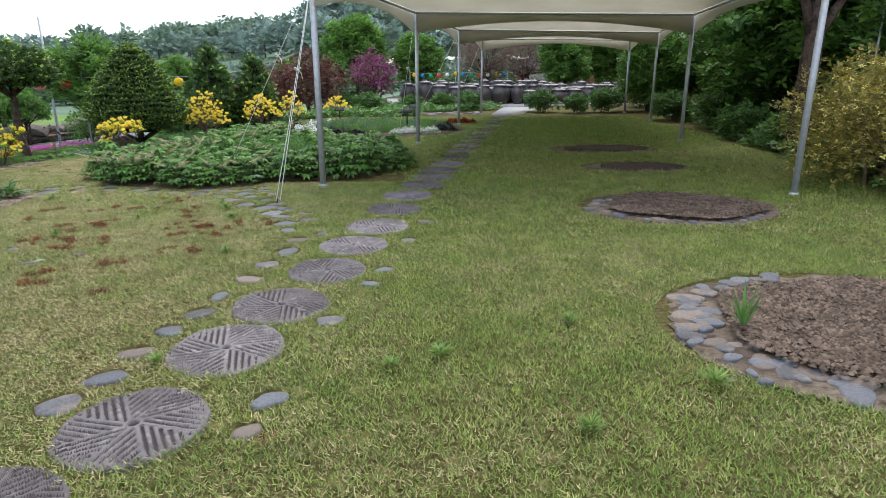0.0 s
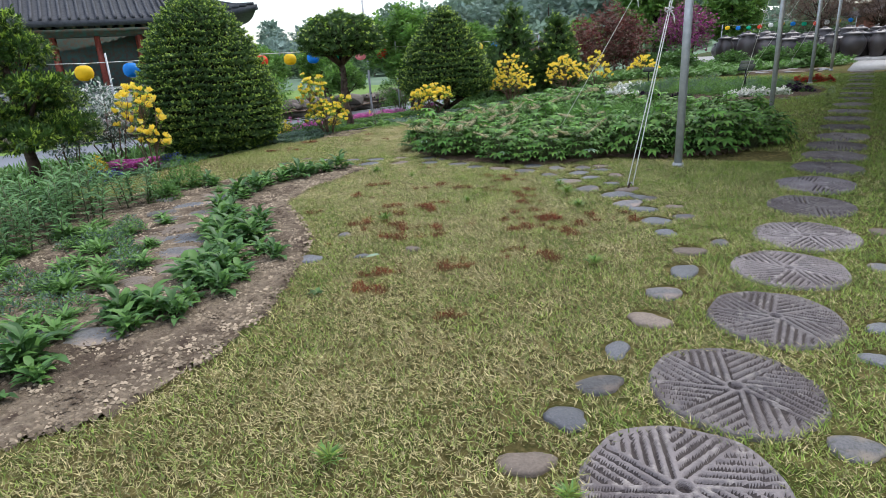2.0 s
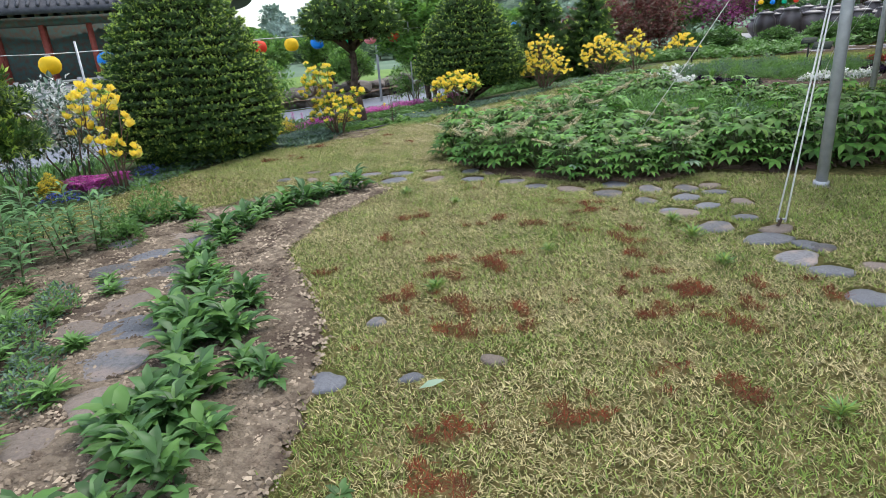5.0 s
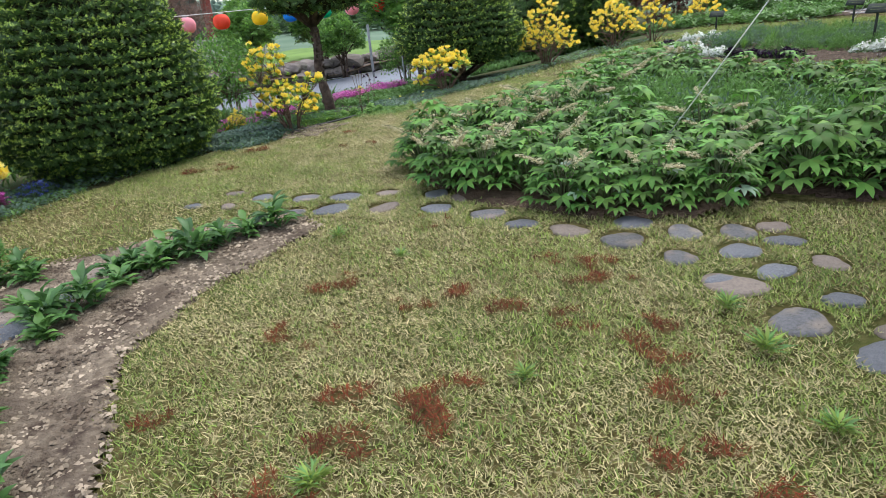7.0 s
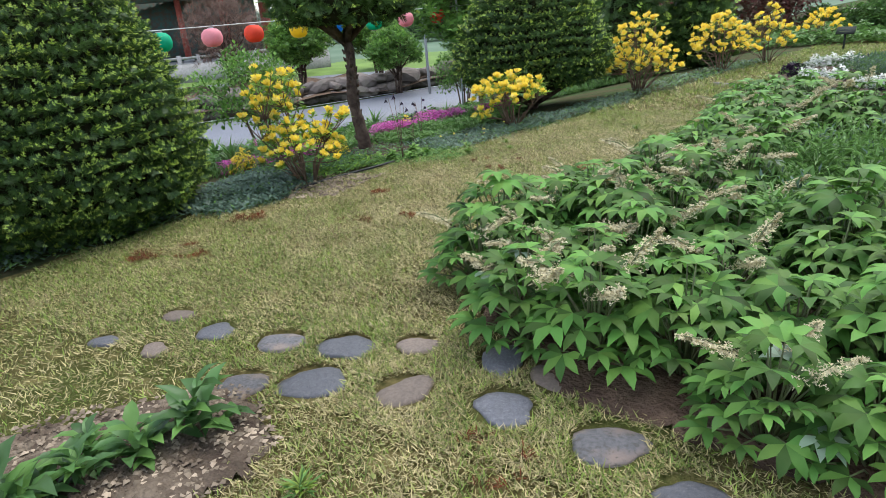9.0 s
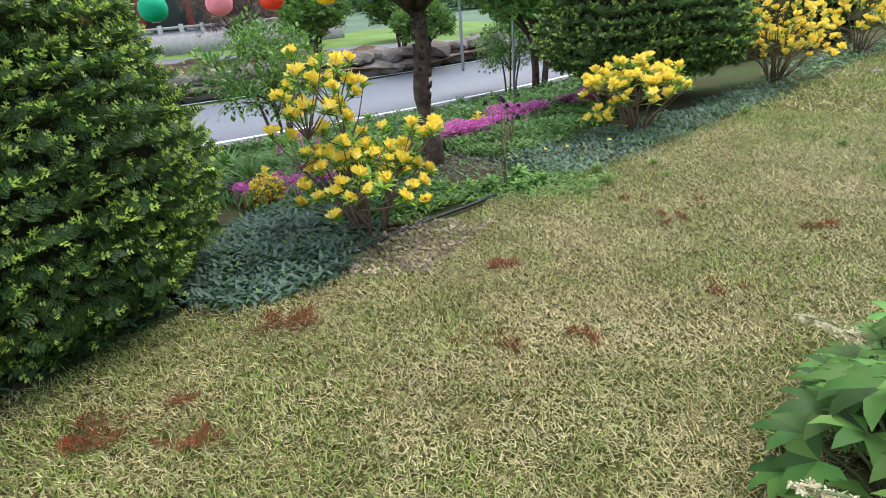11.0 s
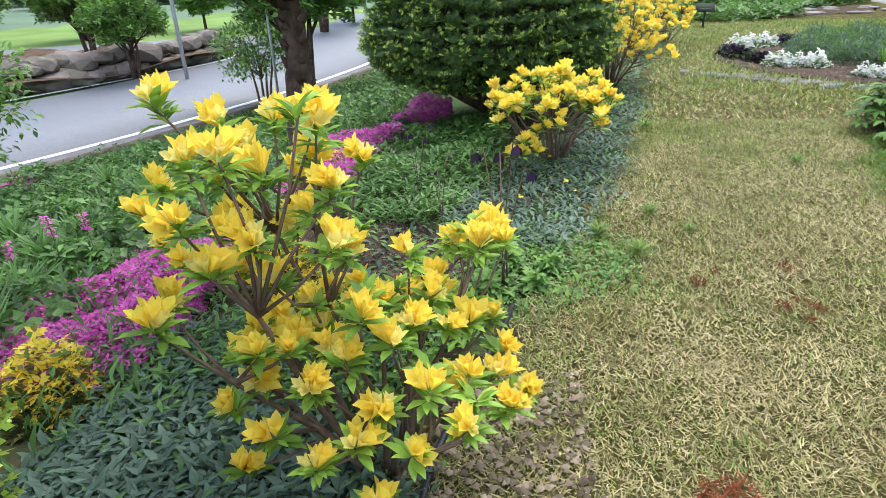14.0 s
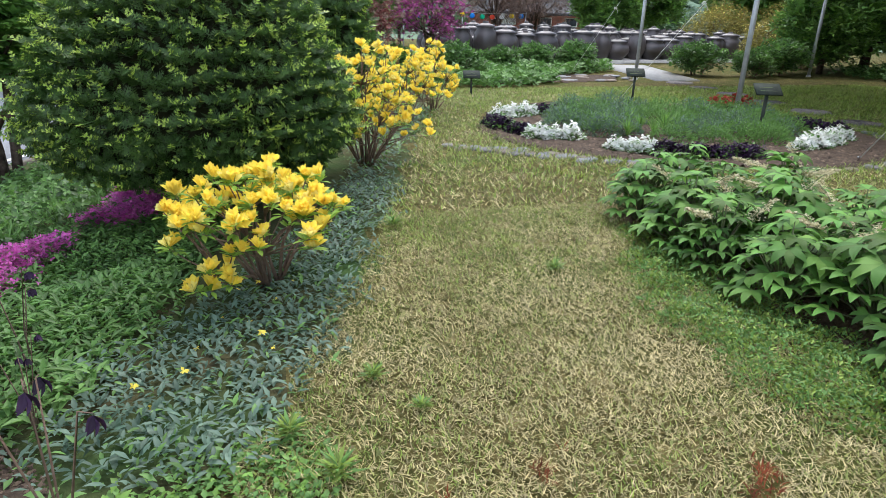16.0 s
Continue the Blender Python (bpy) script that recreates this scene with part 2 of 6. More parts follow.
def mesh_np(name, chunks):
    """One mesh out of (verts, faces, material) chunks; faces of one chunk have one length."""
    me = bpy.data.meshes.new(name)
    vs, loops, starts, totals, mi, mats, base, lp = [], [], [], [], [], [], 0, 0
    for v, f, m in chunks:
        v, f = np.asarray(v, float).reshape(-1, 3), np.asarray(f, int)
        if not len(f):
            continue
        if m not in mats:
            mats.append(m)
        k = f.shape[1]
        vs.append(v)
        loops.append((f + base).ravel())
        starts.append(lp + np.arange(len(f)) * k)
        totals.append(np.full(len(f), k))
        mi.append(np.full(len(f), mats.index(m)))
        base += len(v)
        lp += f.size
    v, lo, st, mt = np.concatenate(vs), np.concatenate(loops), np.concatenate(starts), np.concatenate(mi)
    me.vertices.add(len(v))
    me.vertices.foreach_set("co", v.astype(np.float32).ravel())
    me.loops.add(len(lo))
    me.loops.foreach_set("vertex_index", lo.astype(np.int32))
    me.polygons.add(len(st))
    me.polygons.foreach_set("loop_start", st.astype(np.int32))
    me.polygons.foreach_set("material_index", mt.astype(np.int32))
    for m in mats:
        me.materials.append(M[m])
    me.update(calc_edges=True)
    me.validate()
    return me


def smooth(me):
    me.polygons.foreach_set("use_smooth", np.ones(len(me.polygons), bool))
    return me


def thing(name, loc=(0, 0, 0), label="", category="", group="", kind="", data=None):
    ob = new(name, data)
    ob.location = loc
    return tagged(ob, label, category, group, kind)


def part(name, data, parent, label="", loc=(0, 0, 0), kind=""):
    ob = new(name, data)
    ob.parent = parent
    ob.location = loc
    return tagged(ob, label, kind=kind)


def unit(v):
    v = np.asarray(v, float)
    return v / np.maximum(np.linalg.norm(v, axis=-1, keepdims=True), 1e-9)


def frames(d, up=(0, 0, 1)):
    """Rotations whose y axis is d and whose z axis lies near up."""
    y = unit(d)
    x = np.cross(y, np.broadcast_to(up, y.shape))
    bad = np.linalg.norm(x, axis=1) < 1e-3
    x[bad] = (1, 0, 0)
    x = unit(x)
    return np.stack([x, y, np.cross(x, y)], axis=2)


def scatter(tmpl, pos, rot, size):
    """Copies of a template (verts, faces) joined into one pair of arrays."""
    tv, tf = tmpl
    size = np.broadcast_to(np.asarray(size, float), (len(pos),))
    v = np.einsum("nij,kj->nki", rot, tv) * size[:, None, None] + np.asarray(pos)[:, None, :]
    f = tf[None] + (np.arange(len(pos)) * len(tv))[:, None, None]
    return v.reshape(-1, 3), f.reshape(-1, tf.shape[1])


def combine(*tm):
    vs, fs, b = [], [], 0
    for v, f in tm:
        vs.append(v)
        fs.append(f + b)
        b += len(v)
    return np.concatenate(vs), np.concatenate(fs)


def leaf(w=0.4, fold=0.06, droop=0.15, at=0.45):
    """A pointed leaf one long along y, folded on its midrib and drooping."""
    v = np.array([(0, 0, 0), (w / 2, at, fold), (0, at, 0.02), (-w / 2, at, fold), (0, 1, -droop), (w * 0.33, at + 0.3, fold - droop * 0.4), (-w * 0.33, at + 0.3, fold - droop * 0.4), (0, at + 0.3, -droop * 0.45)])
    f = np.array([(0, 1, 2), (0, 2, 3), (1, 5, 7), (1, 7, 2), (2, 7, 6), (2, 6, 3), (5, 4, 7), (7, 4, 6)])
    return v, f


def small_leaf(w=0.4, droop=0.12):
    return np.array([(0, 0, 0), (w / 2, 0.5, 0.08), (0, 1, -droop), (-w / 2, 0.5, 0.08)]), np.array([(0, 1, 2), (0, 2, 3)])


def blade(w=0.1, bend=0.25):
    v = np.array([(0, 0, 0), (w / 2, 0.5, bend * 0.6), (-w / 2, 0.5, bend * 0.6), (0, 1, bend * 0.3)])
    return v, np.array([(0, 1, 2), (1, 3, 2)])


def turned(tm, d, size=1.0, at=(0, 0, 0), up=(0, 0, 1)):
    return scatter(tm, np.array([at]), frames(np.array([d], float), up), size)


def ball_dirs(n, low=-1.0, high=1.0):
    z = rng.uniform(low, high, n)
    a = rng.uniform(0, 2 * math.pi, n)
    r = np.sqrt(1 - z * z)
    return np.stack([r * np.cos(a), r * np.sin(a), z], 1)


def tube(points, radii, sides=7):
    p = np.asarray(points, float)
    r = np.broadcast_to(np.asarray(radii, float), (len(p),))
    d = unit(np.gradient(p, axis=0))
    ref = np.array((0.31, 0.95, 0.05))
    u = unit(np.cross(d, ref))
    w = np.cross(d, u)
    a = np.arange(sides) * 2 * math.pi / sides
    v = p[:, None] + r[:, None, None] * (np.cos(a)[None, :, None] * u[:, None] + np.sin(a)[None, :, None] * w[:, None])
    f = [(i * sides + j, i * sides + (j + 1) % sides, (i + 1) * sides + (j + 1) % sides, (i + 1) * sides + j) for i in range(len(p) - 1) for j in range(sides)]
    v = np.concatenate([v.reshape(-1, 3), p[:1], p[-1:]])
    n, e = len(p) * sides, (len(p) - 1) * sides
    f += [(n, (j + 1) % sides, j, j) for j in range(sides)] + [(n + 1, e + j, e + (j + 1) % sides, e + (j + 1) % sides) for j in range(sides)]
    return v, f


def tube_chunks(lines, m, sides=6):
    vs, q, t, b = [], [], [], 0
    for pts, r in lines:
        v, f = tube(pts, r, sides)
        vs.append(v)
        q += [tuple(i + b for i in x) for x in f if x[2] != x[3]]
        t += [tuple(i + b for i in x[:3]) for x in f if x[2] == x[3]]
        b += len(v)
    v = np.concatenate(vs)
    tris = np.array(t + [c for x in q for c in ((x[0], x[1], x[2]), (x[0], x[2], x[3]))])
    return v, tris, m


def lathe(profile, sides=24, m="jar"):
    """A turned body out of (radius, height) pairs."""
    a = np.arange(sides) * 2 * math.pi / sides
    v = np.array([(r * math.cos(t), r * math.sin(t), z) for r, z in profile for t in a])
    f = np.array([(i * sides + j, i * sides + (j + 1) % sides, (i + 1) * sides + (j + 1) % sides, (i + 1) * sides + j) for i in range(len(profile) - 1) for j in range(sides)])
    return v, f, m


def box(x0, y0, z0, x1, y1, z1, m):
    v = np.array([(x, y, z) for z in (z0, z1) for y in (y0, y1) for x in (x0, x1)])
    f = np.array([(0, 2, 3, 1), (4, 5, 7, 6), (0, 1, 5, 4), (2, 6, 7, 3), (0, 4, 6, 2), (1, 3, 7, 5)])
    return v, f, m


def inside(poly, x, y):
    c = np.zeros(np.shape(x), bool)
    for (x0, y0), (x1, y1) in zip(poly, poly[1:] + poly[:1]):
        if y0 != y1:
            c ^= ((y0 > y) != (y1 > y)) & (x < (x1 - x0) * (y - y0) / (y1 - y0) + x0)
    return c


def lumps(x, y, s=1.0, seed=0.0):
    """Cheap smooth noise on the plan, about -1 to 1."""
    x, y = np.asarray(x) * s + seed, np.asarray(y) * s - seed
    return (np.sin(x * 1.7 + 1.3 * np.sin(y * 1.1)) + np.sin(y * 2.3 + 1.7 * np.sin(x * 0.9 + 2)) + 0.6 * np.sin(3.9 * x + 2.1 * y) + 0.6 * np.sin(4.3 * y - 3.1 * x + 1)) / 3.2


# ---- the plan ----
EDGE = np.array([(-60, -10), (2, -9.6), (6, -9.2), (8.8, -9.0), (10.2, -8.85), (11.3, -8.4), (12.35, -8.0), (13.1, -7.6), (14.4, -7.2), (16.0, -6.6), (18.8, -5.8), (20.7, -5.2), (26, -3.6), (32, -2.5), (60, 0)])
NEAR = np.array([(-60, -44), (0, -26), (8, -20.8), (13.5, -17.5), (15.8, -16.2), (18.3, -14.6), (21, -13.2), (24, -11.9), (27.5, -10.9), (32, -10.3), (45, -9.8), (80, -9)])
LOW = -1.2


def west(y):
    return np.interp(y, EDGE[:, 0], EDGE[:, 1])


def kerb_x(y):
    return np.interp(y, NEAR[:, 0], NEAR[:, 1])


def ground(x, y):
    f = np.clip((west(y) - x) / (west(y) - kerb_x(y)), 0, 1)
    z = LOW * f * f * (3 - 2 * f)
    far = np.clip((np.hypot(x, y - 10) - 70) / 150, 0, 1)
    return z + 7 * far * far


def on(x, y, dz=0.0):
    return (x, y, float(ground(x, y)) + dz)


MAIN = [(-6.1, 9.75), (-5.7, 9.3), (-5.0, 8.9), (-4.3, 8.8), (-3.5, 8.9), (-3.1, 9.5), (-2.5, 9.4), (-1.6, 9.9), (-0.95, 10.8), (-1.2, 12.0), (-2.2, 13.1), (-3.6, 14.2), (-4.5, 15.4), (-5.1, 15.2), (-5.3, 14.0), (-5.2, 13.0), (-5.8, 11.6), (-6.15, 10.6)]
LEFT = [(-6.05, 8.3), (-6.15, 7.2), (-6.0, 6.5), (-5.4, 5.95), (-4.9, 5.4), (-4.55, 4.6), (-4.3, 4.0), (-4.25, 3.4), (-4.35, 2.9), (-4.6, 2.5), (-5.5, 1.6), (-7.5, 0.6), (-9.6, 1.5), (-9.9, 4), (-9.2, 5.6), (-8.3, 6.3), (-7.6, 7.3), (-7.0, 8.1), (-6.5, 8.5)]
RING = (-2.1, 18.9, 2.75)
RINGS = [(2.35, 3.45, 1.45, 1.15), (2.55, 7.25, 1.25, 0.95), (3.2, 10.75, 1.0, 0.6), (3.4, 13.5, 1.25, 0.7)]
MILLS = [(-2.47, 1.75), (-2.13, 2.43), (-1.94, 3.28), (-1.76, 4.02), (-1.54, 4.83), (-1.40, 5.63), (-1.22, 6.40), (-1.07, 7.30), (-0.93, 8.18), (-0.70, 9.02), (-0.53, 9.75), (-0.40, 10.48), (-0.22, 11.25), (-0.04, 12.2), (0.15, 13.2), (0.35, 14.2), (0.58, 15.3), (0.82, 16.4), (1.05, 17.5), (1.3, 18.7), (1.55, 19.9), (1.8, 21.2), (2.05, 22.5), (2.3, 23.8), (2.5, 25.0)]
STONES = [(-1.36, 3.72, .13), (-1.52, 2.66, .13), (-1.56, 2.36, .10), (-2.61, 2.64, .16), (-2.51, 2.93, .15), (-2.49, 3.25, .14), (-2.41, 3.58, .13), (-2.32, 3.88, .15), (-2.29, 4.23, .12), (-2.17, 4.63, .16), (-2.12, 5.04, .16), (-2.02, 5.45, .18), (-2.00, 5.87, .15), (-2.19, 6.28, .12), (-1.80, 6.12, .11), (-1.14, 4.48, .10), (-0.68, 6.63, .13), (-0.86, 5.82, .12), (-1.05, 4.85, .11), (-2.82, 2.25, .14),
          (-2.29, 6.60, .17), (-2.08, 6.77, .12), (-2.42, 6.96, .16), (-2.17, 7.09, .11), (-2.43, 7.36, .14), (-2.72, 7.47, .22), (-2.65, 7.70, .16), (-2.50, 7.40, .13), (-2.58, 7.13, .19), (-2.85, 7.94, .12), (-2.86, 8.36, .13), (-3.05, 7.67, .20), (-3.12, 8.20, .15), (-3.32, 7.99, .20), (-3.29, 8.43, .17), (-3.30, 8.73, .17), (-3.05, 8.64, .14), (-3.10, 8.86, .13), (-3.60, 8.27, .15), (-3.39, 8.03, .10),
          (-7.41, 8.86, .12), (-7.04, 8.81, .14), (-6.62, 8.86, .17), (-6.27, 8.95, .18), (-5.95, 9.09, .14), (-6.51, 8.50, .17), (-6.22, 8.64, .20), (-5.80, 8.75, .17), (-5.37, 8.81, .18), (-4.94, 8.76, .18), (-4.64, 8.62, .15), (-4.30, 8.56, .18), (-3.94, 8.47, .20), (-5.52, 9.13, .16), (-5.24, 9.08, .16), (-3.93, 8.78, .17), (-3.60, 8.66, .16), (-7.55, 8.5, .10), (-7.2, 8.55, .10),
          (-4.76, 5.64, .09), (-4.32, 5.18, .075), (-4.01, 5.44, .08), (-4.7, 5.02, .15)]
BED_STONES = [(-5.12, 3.5, .24), (-5.4, 3.45, .2), (-5.54, 4.56, .27), (-5.87, 4.82, .3), (-6.15, 5.12, .28), (-6.44, 5.37, .27), (-6.74, 5.63, .24), (-7.05, 5.83, .24), (-7.02, 6.15, .2), (-6.4, 5.05, .2), (-6.6, 5.9, .22), (-6.9, 6.45, .24), (-7.15, 6.55, .2), (-7.5, 6.28, .18), (-6.3, 5.75, .2), (-5.95, 5.2, .18), (-5.6, 4.25, .2), (-5.3, 3.85, .2), (-6.95, 6.85, .2), (-7.1, 7.2, .18)]
SPOTS = [(-5.41, 7.45, .16), (-4.22, 7.43, .2), (-4.13, 7.97, .22), (-5.26, 6.94, .16), (-4.58, 6.45, .26), (-4.69, 5.93, .22), (-4.23, 5.82, .28), (-3.70, 7.31, .22), (-3.41, 6.62, .14), (-3.26, 6.28, .26), (-3.04, 6.46, .18), (-2.96, 6.18, .2), (-2.65, 6.6, .22), (-3.36, 5.99, .1), (-4.32, 6.68, .16), (-4.85, 7.3, .12), (-4.72, 7.55, .1), (-3.9, 8.0, .14), (-3.05, 5.5, .2), (-3.5, 5.1, .2), (-4.0, 4.9, .16), (-3.9, 4.6, .14), (-6.78, 12.6, .12), (-7.3, 12.5, .1), (-6.27, 12.4, .12), (-7.0, 12.2, .1), (-7.66, 11.2, .1), (-8.4, 10.3, .16), (-8.2, 9.6, .16), (-8.5, 9.4, .14), (-7.4, 10.5, .12), (-7.1, 10.7, .1), (-5.3, 8.5, .14), (-6.6, 11.4, .1), (-5.5, 6.2, .1), (-3.8, 6.2, .1), (-4.6, 5.3, .1), (-3.5, 7.0, .12), (-3.2, 4.3, .1), (-1.5, 2.3, .06)]

# ---- ground, road and distance ----


def axis_lines(lo, hi, step, far):
    a = list(np.arange(lo, hi + 1e-6, step))
    s, e = step, hi
    while e < far:
        s *= 1.35
        e += s
        a.append(e)
    s, e = step, lo
    while e > -far:
        s *= 1.35
        e -= s
        a.insert(0, e)
    return np.array(a)


gx, gy = axis_lines(-26, 12, 0.3, 700), axis_lines(-3, 34, 0.3, 700)
X, Y = np.meshgrid(gx, gy)
Z = ground(X, Y) + 0.012 * lumps(X, Y, 2.3) * (np.hypot(X, Y - 10) < 40)
nx, ny = len(gx), len(gy)
idx = np.arange(nx * ny).reshape(ny, nx)
quads = np.stack([idx[:-1, :-1], idx[:-1, 1:], idx[1:, 1:], idx[1:, :-1]], -1).reshape(-1, 4)
cx, cy = X.ravel()[quads].mean(1), Y.ravel()[quads].mean(1)
bank = cx < west(cy) - 0.1
far_off = np.hypot(cx, cy - 10) > 45
beyond = cx < kerb_x(cy)
V = np.stack([X, Y, Z], -1).reshape(-1, 3)
me = mesh_np("ground", [(V, quads[~bank & ~far_off], "lawn"), (V, quads[bank & ~beyond & ~far_off], "bank"), (V, quads[bank & beyond & ~far_off], "far_lawn"), (V, quads[far_off], "hill")])
thing("ground", label="mown lawn with thatch, falling to a bank", category="ground", kind="structure", data=smooth(me))


def strip(name, line, width, lift, m, label, category, depth=0.06, kind="structure"):
    """A flat band along a line on the plan, on the left of it."""
    p = np.asarray(line, float)
    t = unit(np.gradient(p, axis=0))
    nrm = np.stack([-t[:, 1], t[:, 0]], 1)
    q = p + nrm * width
    ring = []
    for (ax, ay), (bx, by) in zip(p, q):
        ring += [(ax, ay, LOW + lift), (bx, by, LOW + lift), (bx, by, LOW + lift - depth), (ax, ay, LOW + lift - depth)]
    n = len(p)
    f = [(4 * i + j, 4 * i + (j + 1) % 4, 4 * i + 4 + (j + 1) % 4, 4 * i + 4 + j) for i in range(n - 1) for j in range(4)]
    return thing(name, label=label, category=category, kind=kind, data=mesh_np(name, [(ring, f, m)]))


def curve_line(pts, n=60):
    p = np.asarray(pts, float)
    s = np.concatenate([[0], np.cumsum(np.hypot(*np.diff(p, axis=0).T))])
    u = np.linspace(0, s[-1], n)
    k = np.stack([np.interp(u, s, p[:, 0]), np.interp(u, s, p[:, 1])], 1)
    for _ in range(4):
        k[1:-1] = (k[:-2] + 2 * k[1:-1] + k[2:]) / 4
    return k


near = curve_line([(x, y) for y, x in NEAR if -10 < y < 60] + [])
strip("road", near, 5.2, 0.05, "asphalt", "grey asphalt garden road with white edge lines", "road")
strip("road_edge_line", near + (-0.18, 0.1), 0.14, 0.055, "line", "white painted edge line on the road", "road marking", 0.004)
strip("kerb", near, -0.12, 0.06, "rock", "low brown stone edging beside the road", "kerb", 0.16)
ISLAND = [(-34, 7), (-26.5, 12.5), (-21.2, 18.4), (-18.5, 22.9), (-16.6, 26.4), (-15.6, 28.6), (-15.9, 30.3), (-17.4, 31.2), (-20, 31), (-25, 28.5), (-34, 23)]
isl = curve_line(ISLAND, 90)
strip("road_edge_line", isl, 0.16, 0.058, "line", "white painted edge line round the planted island", "road marking", 0.004)
strip("upper_road", curve_line([(-12.5, 30), (-13.5, 34), (-17, 35.2), (-22, 34), (-28, 31), (-44, 22)], 60), 4.0, 0.045, "asphalt", "pale asphalt road behind the planted island", "road")
iv = [(x, y, LOW + 0.28 + 0.1 * math.sin(x * 3)) for x, y in isl]
bmi = bmesh.new()
bmi.faces.new([bmi.verts.new(v) for v in iv])
bmesh.ops.triangulate(bmi, faces=bmi.faces[:])
mi_ = bpy.data.meshes.new("island")
bmi.to_mesh(mi_)
mi_.materials.append(M["soil"])
thing("island_bed", label="planted soil island between two roads", category="planting bed", kind="structure", data=mi_)


def rock_mesh(seed, flat=0.65, m="rock"):
    bm = bmesh.new()
    bmesh.ops.create_icosphere(bm, subdivisions=2, radius=0.5)
    for v in bm.verts:
        n = noise.noise(v.co * 2.1 + Vector((seed * 3.7, 0, 0))) * 0.30 + noise.noise(v.co * 5.0 + Vector((0, seed, 0))) * 0.10
        v.co = v.co * (1 + n)
        for k in range(3):
            v.co[k] = max(-0.42, min(0.42, v.co[k]))
        v.co.z *= flat
    me = bpy.data.meshes.new("rock")
    bm.to_mesh(me)
    bm.free()
    me.materials.append(M[m])
    return me


ROCKS = [rock_mesh(i) for i in range(6)]
rocks = thing("rock_wall", label="low dry wall of rough brown rocks round the island", category="rock wall", kind="structure")
for i, (x, y) in enumerate(curve_line([(-26, 13.6), (-21.5, 19.1), (-18.9, 23.4), (-17.1, 26.6), (-16.2, 28.6), (-16.6, 30)], 44)):
    for row in range(2):
        r = part("rock", ROCKS[(i * 2 + row) % 6], rocks, loc=(x - 0.25 * row + rng.uniform(-.15, .15), y + 0.25 * row + rng.uniform(-.15, .15), LOW + 0.2 + 0.36 * row))
        r.rotation_euler = (rng.uniform(-.3, .3), rng.uniform(-.3, .3), rng.uniform(0, 6))
        s = rng.uniform(0.55, 1.0)
        r.scale = (s * rng.uniform(0.9, 1.7), s, s * 0.85)

# ---- beds ----


def bed_sheet(name, poly, m, label, height=0.03, cell=0.045):
    p = np.array(poly)
    xs, ys = np.arange(p[:, 0].min() - cell, p[:, 0].max() + cell, cell), np.arange(p[:, 1].min() - cell, p[:, 1].max() + cell, cell)
    gx_, gy_ = np.meshgrid(xs, ys)
    ok = inside(poly, gx_ + 0.06 * lumps(gx_, gy_, 5), gy_ + 0.06 * lumps(gy_, gx_, 5))
    ix = np.arange(gx_.size).reshape(gx_.shape)
    keep = ok[:-1, :-1] & ok[1:, 1:] & ok[:-1, 1:] & ok[1:, :-1]
    q = np.stack([ix[:-1, :-1], ix[:-1, 1:], ix[1:, 1:], ix[1:, :-1]], -1)[keep]
    edge = np.zeros_like(ok)
    edge[1:-1, 1:-1] = ok[:-2, 1:-1] & ok[2:, 1:-1] & ok[1:-1, :-2] & ok[1:-1, 2:]
    z = ground(gx_, gy_) + np.where(edge, height + 0.012 * lumps(gx_, gy_, 6) + rng.uniform(-.006, .006, gx_.shape), 0.004)
    used, inv = np.unique(q, return_inverse=True)
    v = np.stack([gx_, gy_, z], -1).reshape(-1, 3)[used]
    return thing(name, label=label, category="planting bed", kind="structure", data=smooth(mesh_np(name, [(v, inv.reshape(-1, 4), m)])))


def oval(cx, cy, rx, ry, n=40, wob=0.06):
    return [(cx + rx * (1 + wob * math.sin(3 * t + cx)) * math.cos(t), cy + ry * (1 + wob * math.sin(4 * t + cy)) * math.sin(t)) for t in np.arange(n) * 2 * math.pi / n]


bed_sheet("main_bed_soil", MAIN, "soil", "dark soil of the leafy perennial bed")
bed_sheet("left_bed_soil", LEFT, "sand", "pale gritty soil of the curved border")
bed_sheet("ring_bed_soil", oval(*RING[:2], RING[2], RING[2]), "mulch", "mulched soil of the round flower bed")
TREE_MULCH = [(-8.45, 12.45), (-8.3, 12.75), (-8.7, 13.3), (-9.3, 13.6), (-9.7, 13.2), (-9.5, 12.5), (-8.9, 12.2)]
bed_sheet("tree_mulch", TREE_MULCH, "mulch", "brown bark mulch round the small standard yew", 0.02)
for r in RINGS:
    bed_sheet("tree_ring_rim", oval(*r), "sand", "trodden pale soil round a mulched oval", 0.014)
    bed_sheet("tree_ring_soil", oval(r[0] + 0.08, r[1], r[2] * 0.76, r[3] * 0.74, wob=0.1), "mulch", "bare mulched oval in the lawn", 0.06)
bed_sheet("far_bed_soil", oval(-0.8, 26.6, 2.6, 1.3), "mulch", "bare stony soil of a far bed", cell=0.15)


def crumbs(name, poly, n, m, label, size=(0.008, 0.028), lift=0.03):
    p = np.array(poly)
    x, y = rng.uniform(p[:, 0].min(), p[:, 0].max(), n), rng.uniform(p[:, 1].min(), p[:, 1].max(), n)
    k = inside(poly, x, y)
    x, y = x[k], y[k]
    t = (np.array([(-.6, -.5, 0), (.7, -.3, 0), (0, .6, 0), (0.05, 0, .5)]), np.array([(0, 1, 3), (1, 2, 3), (2, 0, 3)]))
    v, f = scatter(t, np.stack([x, y, ground(x, y) + lift], 1), frames(ball_dirs(len(x), -.3, .3)), rng.uniform(*size, len(x)))
    thing(name, label=label, category="soil crumbs", kind="stuff", data=mesh_np(name, [(v, f, m)]))


